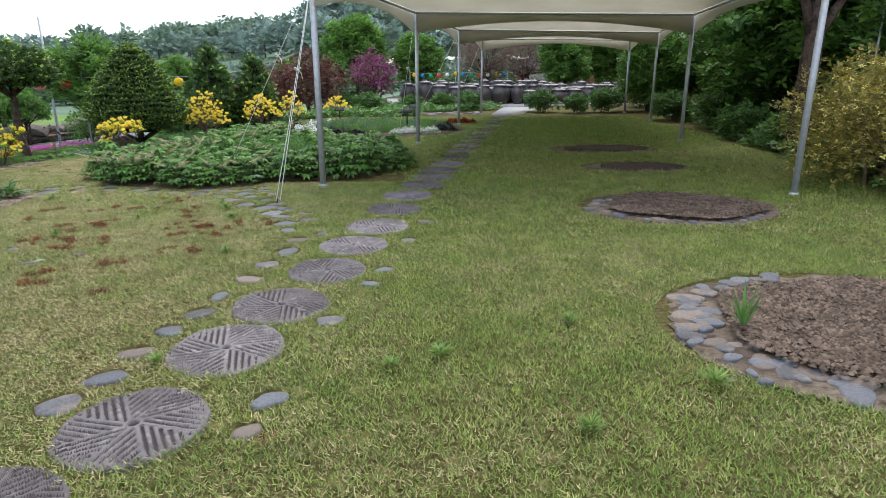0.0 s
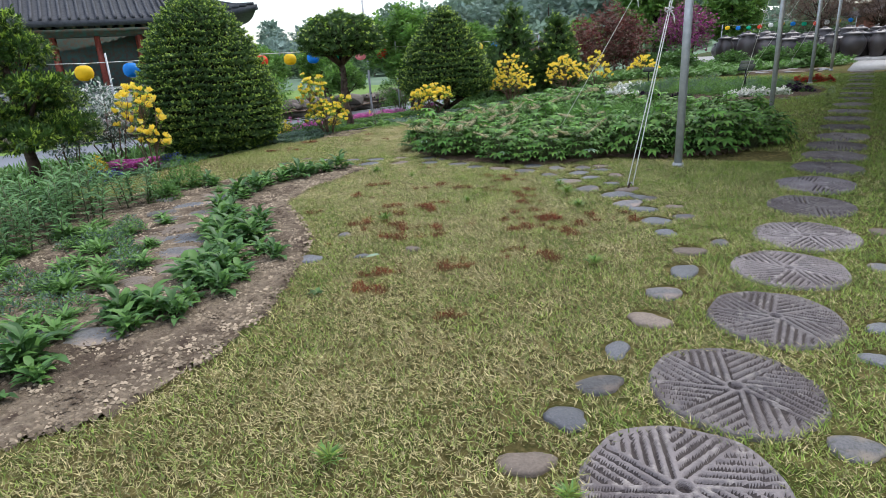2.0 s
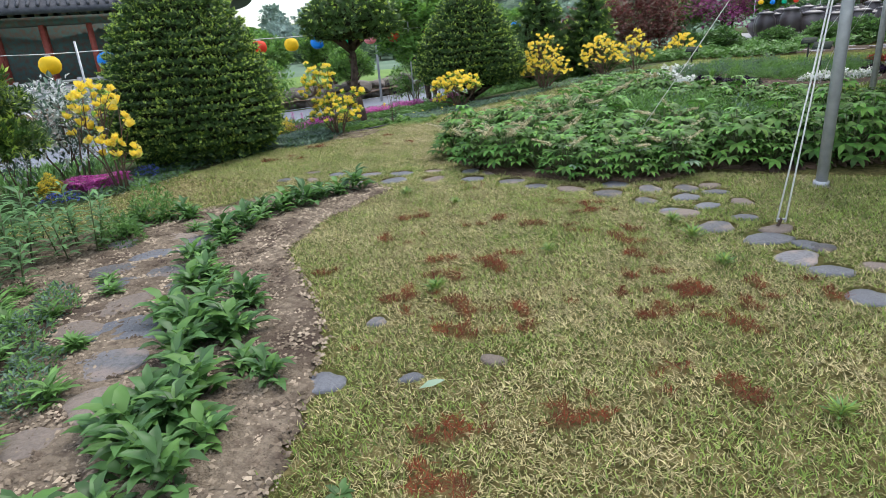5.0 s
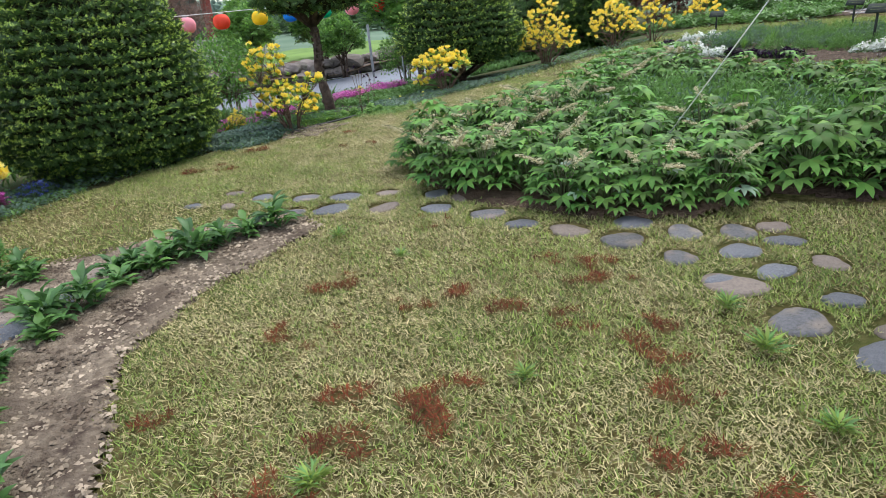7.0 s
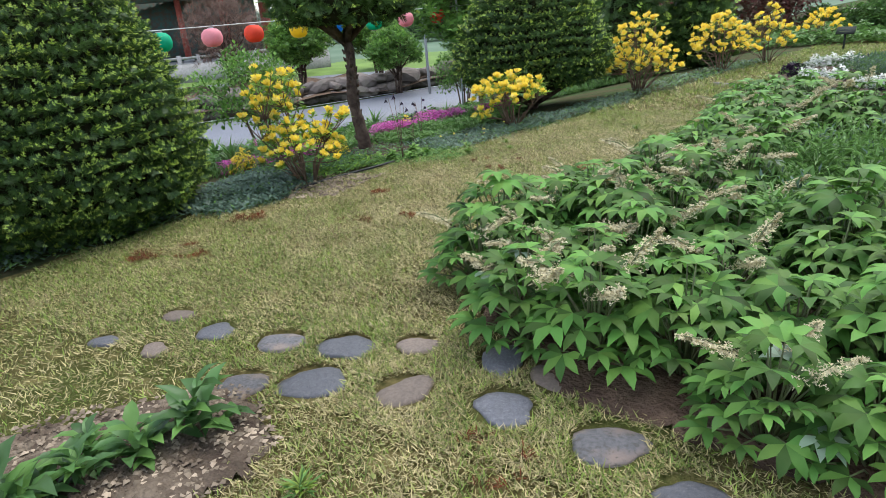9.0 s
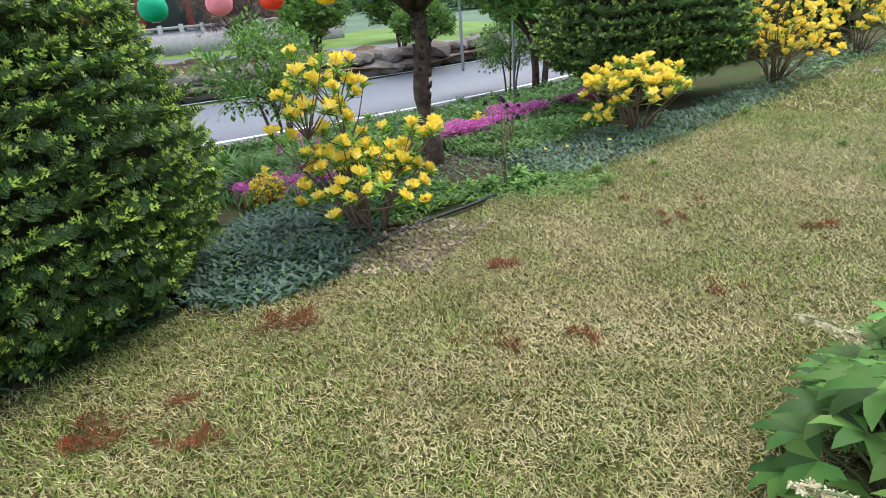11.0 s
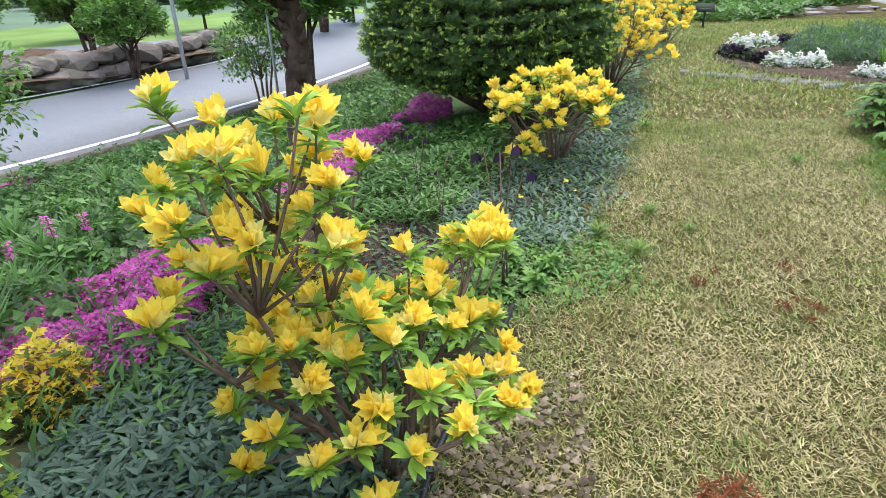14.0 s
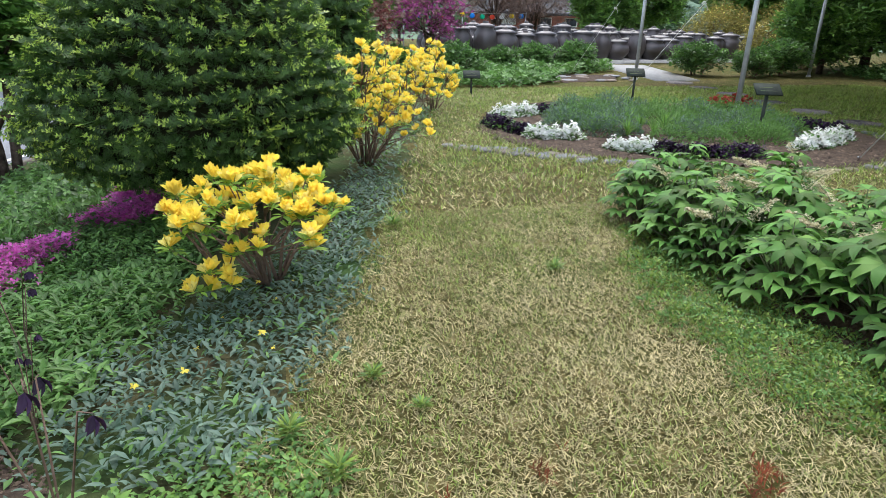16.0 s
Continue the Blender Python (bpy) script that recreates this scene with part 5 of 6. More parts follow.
LOWS = [(-6.8, 5.2), (-6.38, 4.36), (-5.75, 4.08), (-5.64, 3.76), (-5.5, 3.6), (-5.65, 3.4), (-6.19, 3.91), (-5.85, 4.5), (-6.68, 5.5), (-6.67, 4.92), (-5.9, 3.2), (-5.96, 3.94), (-6.05, 3.55), (-6.5, 4.65), (-6.9, 4.7), (-7.0, 5.35), (-6.3, 4.1), (-6.4, 3.5), (-6.6, 4.0), (-7.2, 5.1), (-6.0, 4.25), (-6.25, 4.7), (-6.35, 6.0), (-6.0, 5.75), (-6.85, 6.9), (-5.3, 3.4), (-5.5, 3.1), (-6.7, 3.2), (-6.2, 2.9), (-5.75, 2.6), (-6.9, 3.8), (-7.15, 4.4)]
BROAD += [(x - 0.06 + 0.13 * math.cos(7 * x), y + 0.13 * math.sin(9 * y)) for x, y in BROAD if y < 8]
LOWS += fill([(-5.4, 2.4), (-5.4, 3.3), (-6.0, 4.6), (-6.9, 5.4), (-7.4, 5.0), (-7.0, 3.2), (-6.2, 2.2)], 0.3, 300)
LOWS += [(x - 0.12 + 0.17 * math.cos(5 * x), y + 0.19 * math.sin(7 * y)) for x, y in LOWS]
makers = {0: lambda: rosette("border_perennial", "leafy perennial with broad pointed green leaves on sandy soil", "perennial", 36, 0.16, "border_leaf", leaf(0.36, 0.07, 0.34, 0.5), 0.95, "broad-leaved border plants", 0.16, "mid_leaf"), 1: lambda: rosette("border_perennial", "leafy perennial with broad pointed green leaves on sandy soil", "perennial", 30, 0.14, "mid_leaf", leaf(0.42, 0.07, 0.3, 0.5), 0.8, "broad-leaved border plants", 0.12, "border_leaf"),
          2: lambda: rosette("low_border_plant", "low tuft of narrow green leaves on sandy soil", "perennial", 46, 0.12, "herb", leaf(0.24, 0.03, 0.2), 0.7, "low border tufts", 0.08, "mid_leaf"), 3: lambda: mound("low_border_plant", "small grey-green tuft on sandy soil", "perennial", 0.14, 0.12, 260, 0.04, "silver", small_leaf(0.35), "low border tufts", "herb", 0.4)}
plant_field(makers, [(x, y, i % 2) for i, (x, y) in enumerate(BROAD)] + [(x, y, 2 if i % 3 else 3) for i, (x, y) in enumerate(LOWS)], (0.75, 1.2))


def lily_stalks(seed):
    ob = thing("lily_clump", label="clump of tall leafy lily stems not yet in flower", category="lily", group="tall lily stems")
    lines, p, d = [], [], []
    for s in range(5):
        a = s * 2.4 + seed
        b = np.array((0.14 * math.cos(a), 0.14 * math.sin(a), 0))
        h = rng.uniform(0.3, 0.52)
        t = b * 1.5 + (0, 0, h)
        lines.append(((b - (0, 0, 0.02), (b + t) / 2, t), (0.006, 0.005, 0.004)))
        for k in range(24):
            u = 0.15 + 0.85 * k / 24
            p.append(b * (1 - u) + t * u)
            d.append((math.cos(k * 2.4), math.sin(k * 2.4), 0.15 + 0.6 * u))
    part("stem", mesh_np("stem", [tube_chunks(lines, "stem", 4)]), ob, kind="stuff")
    v, f = scatter(leaf(0.27, 0.03, 0.3), np.array(p), frames(np.array(d)), rng.uniform(0.09, 0.15, len(p)))
    part("foliage", mesh_np("foliage", [(v, f, "lily")]), ob, kind="stuff")
    return ob


talls = fill([(-7.3, 4.6), (-7.7, 6.2), (-8.2, 6.4), (-9.3, 5.4), (-9.8, 4), (-9.4, 1.8), (-7.6, 1.4), (-6.9, 3.2)], 0.33, 1500)
plant_field({0: lambda: lily_stalks(1), 1: lambda: lily_stalks(2.5)}, [(x, y, i % 2) for i, (x, y) in enumerate(talls)], (0.85, 1.2))
plant_field({0: lambda: mound("bushy_herb", "bushy fine-leaved green herb", "herb", 0.22, 0.34, 700, 0.05, "herb", small_leaf(0.25), "", "mid_leaf")}, [(-7.55, 6.31, 0), (-7.8, 6.9, 0), (-8.3, 5.4, 0)])

# ---- planting on the bank ----


def carpet(name, label, category, poly, n, size, m, tmpl, h=0.05, m2=None, share2=0.4, m3=None, share3=0.0, up=0.6):
    p = np.array(poly)
    x, y = rng.uniform(p[:, 0].min(), p[:, 0].max(), n), rng.uniform(p[:, 1].min(), p[:, 1].max(), n)
    k = inside(poly, x + 0.12 * lumps(x, y, 4) + rng.normal(0, 0.07, n), y + 0.12 * lumps(y, x, 4) + rng.normal(0, 0.07, n))
    x, y = x[k], y[k]
    n = len(x)
    z = ground(x, y) + h * rng.uniform(0.1, 1, n) * (0.75 + 0.5 * lumps(x, y, 2.4, n % 7))
    d = ball_dirs(n, -0.1, 0.5) + (0, 0, up * 0.6)
    pick = rng.uniform(0, 1, n)
    kind = np.where(pick > 1 - share3, 2, np.where(pick < (share2 if m2 else 0), 1, 0))
    ch = []
    for q, mm in ((kind == 0, m), (kind == 1, m2), (kind == 2, m3)):
        if q.any():
            v, f = scatter(CLUMP if mm == m3 and m3 else tmpl, np.stack([x, y, z], 1)[q] + ((0, 0, h * 0.5) if mm == m3 and m3 else 0), frames(d[q]), size * rng.uniform(0.6, 1.3, q.sum()))
            ch.append((v, f, mm))
    return thing(name, label=label, category=category, kind="stuff", data=mesh_np(name, ch))


FELT = leaf(0.34, 0.05, 0.15)
carpet("silver_ground_cover", "felted silver-green ground cover along the lawn edge", "ground cover", [(-8.45, 10.75), (-8.75, 11.5), (-9.2, 11.9), (-9.8, 11.4), (-9.3, 10.4), (-8.8, 10.2)], 17000, 0.06, "silver", FELT, 0.08, "mid_leaf", 0.1)
carpet("silver_ground_cover", "felted silver-green ground cover along the lawn edge", "ground cover", [(-7.95, 12.8), (-7.5, 13.7), (-7.1, 15.0), (-6.6, 16.6), (-6.9, 17.0), (-7.5, 15.4), (-8.1, 14.2), (-8.6, 13.6), (-8.5, 13.0)], 19000, 0.052, "silver", FELT, 0.07, "herb", 0.15)
carpet("silver_ground_cover", "felted silver-green ground cover along the lawn edge", "ground cover", [(-8.9, 10.2), (-9.2, 9.0), (-9.1, 7.6), (-10.2, 7.2), (-10.3, 8.5), (-9.6, 10.2)], 7000, 0.06, "silver", FELT, 0.05, "mid_leaf", 0.45)
carpet("silver_ground_cover", "felted silver-green ground cover along the lawn edge", "ground cover", [(-6.6, 16.8), (-5.9, 18.8), (-5.0, 21.2), (-5.6, 21.4), (-6.6, 19.0), (-7.0, 17.2)], 5000, 0.07, "silver", FELT, 0.08, "mid_leaf", 0.5)
carpet("green_ground_cover", "mixed low green perennials on the bank", "ground cover", [(-8.6, 13.2), (-8.2, 14.4), (-8.0, 15.6), (-9.0, 16.6), (-9.8, 15.2), (-9.7, 13.8), (-9.2, 13.4)], 15000, 0.07, "herb", small_leaf(0.35), 0.14, "mid_leaf", 0.5)
carpet("green_ground_cover", "mixed low green perennials on the bank", "ground cover", [(-9.8, 10.6), (-9.6, 12.0), (-9.9, 13.5), (-9.8, 15.5), (-9.0, 17.5), (-7.5, 20.0), (-6.0, 23), (-9.0, 24), (-11.0, 21), (-13.0, 19.3), (-15.3, 16.0), (-15.8, 13.5), (-12.5, 10.0)], 62000, 0.10, "mid_leaf", blade(0.16, 0.3), 0.16, "herb", 0.45, up=1.6)
carpet("green_ground_cover", "mixed low green perennials on the bank", "ground cover", [(-9.4, 5.6), (-10.2, 7.0), (-10.6, 9.5), (-12.5, 10.2), (-15.8, 13.4), (-19, 12), (-21, 7), (-14, 2), (-9.9, 1)], 30000, 0.15, "mid_leaf", blade(0.16, 0.3), 0.2, "herb", 0.5, up=1.6)
carpet("bank_foliage", "lush mixed green foliage covering the bank above the road", "ground cover", [(-10.0, 12.8), (-9.9, 15.4), (-9.2, 17.6), (-8.0, 20.5), (-6.5, 24), (-10.5, 24.5), (-12.2, 20.5), (-14.0, 17.6), (-15.0, 15.6), (-13.0, 11.5), (-10.6, 11.2)], 30000, 0.085, "mid_leaf", CLUMP, 0.30, "dark_leaf", 0.35)
carpet("green_ground_cover", "mixed low green perennials beside the azalea", "ground cover", [(-8.75, 11.6), (-8.6, 12.1), (-9.0, 12.5), (-9.8, 12.0), (-9.7, 11.4), (-9.2, 11.8)], 7000, 0.06, "herb", small_leaf(0.3), 0.12, "silver", 0.4)
carpet("mulch_weeds", "sparse weeds in the bark mulch", "ground cover", TREE_MULCH, 900, 0.05, "herb", small_leaf(0.5), 0.05, "silver", 0.4)
carpet("green_ground_cover", "mixed low green perennials behind the azalea", "ground cover", [(-8.55, 11.5), (-8.35, 12.2), (-8.9, 12.5), (-9.35, 12.2), (-9.0, 11.6)], 4500, 0.05, "herb", small_leaf(0.4), 0.09, "az_leaf", 0.3)
carpet("green_ground_cover", "mixed low green perennials behind the small yew", "ground cover", [(-9.45, 12.3), (-9.5, 13.9), (-10.2, 14.1), (-10.3, 12.9), (-9.9, 12.6)], 5000, 0.06, "herb", small_leaf(0.35), 0.12, "mid_leaf", 0.5)
carpet("lawn_edge_weeds", "fresh green clover and weeds at the lawn edge", "ground cover", [(-8.45, 12.1), (-7.6, 12.5), (-7.55, 12.9), (-7.9, 13.1), (-8.5, 12.6)], 5200, 0.03, "herb", small_leaf(0.6), 0.035, "bright_leaf", 0.4)
carpet("far_bed_plants", "mixed green plants behind the flower bed", "ground cover", [(-4.6, 24.2), (-3.0, 24.0), (-1.0, 25.0), (-0.6, 26.6), (2.5, 28.4), (3.2, 30), (-6, 30), (-7, 26)], 11000, 0.13, "mid_leaf", FAR_TUFT, 0.35, "herb", 0.5)
carpet("shade_border_plants", "mixed green undergrowth along the wooded side", "ground cover", [(5.6, 6.0), (6.3, 10), (7.0, 14.5), (8.2, 19), (9.5, 27), (14, 28), (14, 6)], 20000, 0.13, "dark_leaf", FAR_TUFT, 0.4, "mid_leaf", 0.6)
for poly in ([(-9.62, 11.95), (-9.6, 12.6), (-9.85, 13.1), (-10.35, 12.8), (-10.5, 11.95), (-10.1, 11.65)], [(-9.25, 14.3), (-9.2, 15.2), (-9.0, 15.6), (-9.45, 15.6), (-9.65, 14.9), (-9.7, 14.0), (-9.45, 13.7)], [(-8.75, 16.0), (-8.6, 16.6), (-9.0, 17.0), (-9.2, 16.2)], [(-9.6, 7.6), (-9.7, 8.2), (-10.05, 8.2), (-10.0, 7.6)], [(-14.1, 15.5), (-13.6, 16.6), (-14.0, 17.0), (-14.6, 16.0)]):
    carpet("creeping_phlox", "spreading mat of bright magenta creeping phlox", "flowers", poly, 15000, 0.027, "pink", FLORET, 0.2 if poly[0][1] < 13 else 0.24, "mid_leaf", 0.12)
yb = lambda: mound("golden_barberry", "small rounded shrub with golden and reddish leaves", "shrub", 0.19, 0.26, 800, 0.036, "gold_leaf", small_leaf(0.6), "golden shrubs", "herb", 0.25, "yellow", 0.35)
plant_field({0: yb}, [(-9.92, 11.72, 0), (-9.5, 14.5, 0), (-10.05, 7.45, 0), (-10.25, 7.6, 0), (-9.3, 12.6, 0)], (0.75, 1.0))
plant_field({0: lambda: mound("blue_flowers", "low clump of small blue flowers", "flowers", 0.3, 0.14, 500, 0.03, "silver", small_leaf(0.4), "", None, 0, "blue_petal", 0.25)}, [(-9.6, 7.25, 0), (-9.75, 8.55, 0)])
plant_field({0: lambda: rosette("grassy_clump", "arching clump of long green iris blades on the bank", "iris", 40, 0.42, "herb", blade(0.06, 0.35), 1.6, "grassy clumps on the bank", 0, "mid_leaf")}, [(-10.3, 11.9, 0), (-10.6, 12.5, 0), (-10.9, 13.1, 0), (-10.4, 13.4, 0), (-11.2, 12.4, 0), (-11.5, 13.6, 0), (-10.9, 14.3, 0), (-12.2, 14.2, 0), (-11.9, 15.4, 0), (-11.2, 16.0, 0), (-12.4, 17.0, 0), (-10.5, 17.5, 0)], (0.8, 1.3))
plant_field({0: lambda: rosette("cranesbill", "low cranesbill with rounded lobed leaves", "perennial", 22, 0.075, "herb", palmate(5), 0.6, "cranesbills", 0.09, "bright_leaf")}, [(-8.31, 12.38, 0), (-8.08, 12.42, 0), (-8.45, 12.3, 0), (-8.2, 12.65, 0), (-8.0, 12.6, 0)], (0.9, 1.2))


def columbine(h):
    ob = thing("dark_columbine", label="tall thin columbine with nodding dark purple flowers", category="columbine", group="columbines")
    lines, fp = [], []
    for s in range(4):
        a = s * 1.7
        t = np.array((0.09 * math.cos(a), 0.09 * math.sin(a), h * (0.82 + 0.07 * s)))
        lines.append((((0.01 * s, 0, -0.02), t * (0.3, 0.3, 0.5), t, t + (0.03 * math.cos(a), 0.03 * math.sin(a), -0.01)), (0.005, 0.004, 0.0025, 0.002)))
        fp.append(t + (0.03 * math.cos(a), 0.03 * math.sin(a), -0.015))
    part("stem", mesh_np("stem", [tube_chunks(lines, "twig", 4)]), ob, kind="stuff")
    v, f = scatter(leaf(0.5, 0.08, 0.1), np.repeat(np.array(fp), 6, 0), frames(np.array([(0.5 * math.cos(k), 0.5 * math.sin(k), -1) for _ in fp for k in range(6)]), (0.3, 0.4, 0.1)), 0.05)
    part("blossom", mesh_np("blossom", [(v, f, "purple")]), ob, "nodding dark purple flowers")
    p = np.array([(0.02 * math.cos(k), 0.02 * math.sin(k), 0.05 + h * 0.045 * k) for k in range(10)])
    v, f = scatter(palmate(3), p, frames(np.array([(math.cos(2.4 * k), math.sin(2.4 * k), 0.3) for k in range(10)])), 0.06)
    part("foliage", mesh_np("foliage", [(v, f, "herb")]), ob)
    return ob


cb = put(columbine(0.7), -8.24, 12.47)
again(cb, -8.72, 13.66, 0.75, 1)
again(cb, -8.55, 13.2, 0.6, 2)
carpet("buttercups", "scattered small yellow buttercup flowers", "flowers", [(-8.3, 13.0), (-7.6, 13.6), (-7.5, 14.6), (-8.3, 14.3)], 26, 0.022, "yellow", CLUMP, 0.16)

wl_ = rosette("lawn_weed", "small bright green weed tuft in the lawn", "weed", 60, 0.07, "grass_green", blade(0.14, 0.2), 0.6, "lawn weeds", 0.03, "herb")
put(wl_, -7.35, 13.3, 1.0)
for x, y, k in ((-7.55, 12.75, 1.3), (-7.2, 13.05, 0.8), (-5.6, 12.2, 1.3), (-3.2, 7.35, 1.5), (-3.35, 7.7, 1.2), (-4.1, 6.9, 1.0), (-4.6, 6.1, 1.3), (-3.0, 6.9, 1.2), (-2.6, 5.4, 1.2), (-0.6, 3.1, 1.4), (0.3, 3.6, 1.2), (0.9, 2.7, 1.5), (0.1, 2.3, 1.2), (-0.9, 3.0, 1.0), (-2.3, 3.1, 1.0), (-3.2, 3.0, 1.1), (-5.9, 9.6, 1.2), (-6.3, 10.4, 1.0), (-5.2, 7.9, 1.0), (-5.8, 8.1, 1.2), (-6.9, 15.2, 1.4), (-6.1, 14.2, 1.1), (-7.7, 13.0, 1.2)):
    again(wl_, x, y, k, x * 3)
put(rosette("dark_weed", "small dark plantain weed in the lawn", "weed", 12, 0.07, "dark_leaf", leaf(0.4), 0.5), -4.22, 4.42)
fl = thing("fallen_leaf", (-4.18, 5.1, 0.05), "single pale green fallen leaf on the lawn", "leaf", data=mesh_np("fallen_leaf", [(*scatter(leaf(0.36, 0.04, 0.05), np.array([(0, -0.06, 0)]), frames(np.array([(0, 1, 0.05)])), 0.13), "rodg_pale")]))
fl.rotation_euler = (0, 0.1, -0.7)


def pink_spike(h):
    ob = thing("pink_flower_spike", label="upright stem with a loose spike of pink flowers", category="flower", group="pink flowers on the bank")
    part("stem", mesh_np("stem", [tube_chunks([(((0, 0, -.02), (0.01, 0, h * .5), (0, 0.01, h)), (0.005, 0.004, 0.003))], "stem", 5)]), ob)
    p = np.array([(0.02 * math.cos(2.4 * k), 0.02 * math.sin(2.4 * k), h * (0.72 + 0.028 * k)) for k in range(11)])
    part("blossom", mesh_np("blossom", [(*scatter(CLUMP, p, frames(ball_dirs(11)), 0.03), "pink")]), ob)
    part("foliage", mesh_np("foliage", [(*scatter(leaf(0.4), p * (1, 1, 0.5), frames(np.array([(math.cos(2.4 * k), math.sin(2.4 * k), 0.3) for k in range(11)])), 0.09), "herb")]), ob, kind="stuff")
    return ob


pk = put(pink_spike(0.42), -10.75, 13.0)
again(pk, -10.62, 13.12, 0.9, 1)
again(pk, -10.9, 12.85, 0.8, 2)

# black irrigation hose at the lawn edge
hp = [(-8.62, 10.95), (-8.52, 11.15), (-8.49, 11.35), (-8.42, 11.6), (-8.34, 11.82), (-8.27, 12.0), (-8.2, 12.25)]
thing("garden_hose", label="thin black irrigation hose along the bed edge", category="hose", data=smooth(mesh_np("garden_hose", [tube_chunks([([(x, y, 0.028) for x, y in hp], 0.013)], "hose", 8)])))
# iris tuft in the mulched oval
put(rosette("iris_tuft", "upright tuft of blue-green iris blades in the mulch", "iris", 15, 0.33, "mid_leaf", blade(0.085, 0.05), 3.4), 1.42, 3.42)

# ---- the round flower bed ----

def pansy(color, word):
    return lambda: mound("pansy_clump", f"clump of {word} pansies edging the round bed", "flowers", 0.16, 0.13, 170, 0.056, "mid_leaf", small_leaf(0.5), "pansies", "herb", 0.3, color, 0.6)
makers = {0: pansy("white", "white"), 1: pansy("purple", "dark purple"), 2: pansy("red", "dark red")}
def row(x0, y0, x1, y1, n):
    return [(x0 + (x1 - x0) * (i + 0.5) / n + rng.uniform(-.05, .05), y0 + (y1 - y0) * (i + 0.5) / n + rng.uniform(-.05, .05)) for i in range(n)]


whites = row(-4.35, 19.9, -3.7, 20.25, 5) + row(-4.5, 18.35, -4.0, 18.15, 4) + row(-3.85, 17.5, -3.4, 17.2, 4) + row(-1.6, 17.0, -0.3, 17.55, 9)
purples = row(-3.6, 20.25, -2.8, 20.35, 5) + row(-2.6, 20.5, -1.9, 20.75, 3) + row(-4.65, 19.4, -4.5, 18.5, 6) + row(-3.45, 17.0, -2.4, 16.75, 8) + row(-0.4, 18.45, 0.2, 18.05, 5) + row(-0.6, 19.85, 0.2, 19.7, 5)
reds = row(0.1, 20.75, 1.05, 20.95, 7)
plant_field(makers, [(x, y, 0) for x, y in whites] + [(x, y, 1) for x, y in purples] + [(x, y, 2) for x, y in reds], (0.9, 1.25))
herbs = fill(oval(-1.9, 19.2, 1.75, 1.6), 0.3, 900)
makers = {0: lambda: mound("herb_cushion", "low green herb cushion inside the round bed", "herb", 0.3, 0.22, 650, 0.06, "herb", small_leaf(0.2), "bed herbs", "mid_leaf"), 1: lambda: mound("herb_cushion", "low grey-green herb cushion inside the round bed", "herb", 0.3, 0.24, 650, 0.06, "silver", small_leaf(0.25), "bed herbs", "mid_leaf", 0.4), 2: lambda: rosette("grassy_herb", "tuft of fresh green grassy leaves", "herb", 60, 0.28, "bright_leaf", blade(0.05, 0.2), 1.8, "bed herbs", 0, "herb")}
plant_field(makers, [(x, y, 2 if (i * 5) % 7 == 0 else i % 2) for i, (x, y) in enumerate(herbs)])


def sign(x, y, h, turn):
    ob = thing("plant_sign", on(x, y), "small dark plant name sign on a thin post", "sign", "plant signs")
    part("post", mesh_np("post", [box(-0.018, -0.018, -0.05, 0.018, 0.018, h - 0.03, "sign")]), ob)
    b = part("board", mesh_np("board", [box(-0.17, -0.11, -0.012, 0.17, 0.11, 0.012, "sign"), box(-0.11, -0.05, 0.0125, 0.11, -0.043, 0.014, "stem"), box(-0.11, 0.02, 0.0125, 0.06, 0.027, 0.014, "stem")]), ob, loc=(0, 0, h))
    b.rotation_euler = (0.6, 0, 0)
    ob.rotation_euler = (0, 0, turn)


sign(-1.0, 21.6, 0.55, -0.35)
sign(-1.16, 18.1, 0.62, -0.35)
sign(-3.8, 23.0, 0.4, -0.2)

# ---- tents ----
EAVE = 3.02
LEFT_POLES = [(-2.29, 8.95), (-0.88, 14.8), (0.46, 20.5), (1.75, 26.0)]
RIGHT_POLES = [(4.58, 7.98), (5.92, 15.1), (7.6, 21.8), (8.2, 26.6)]


def lerp3(a, b, u):
    return tuple(a[k] * (1 - u) + b[k] * u for k in range(3))


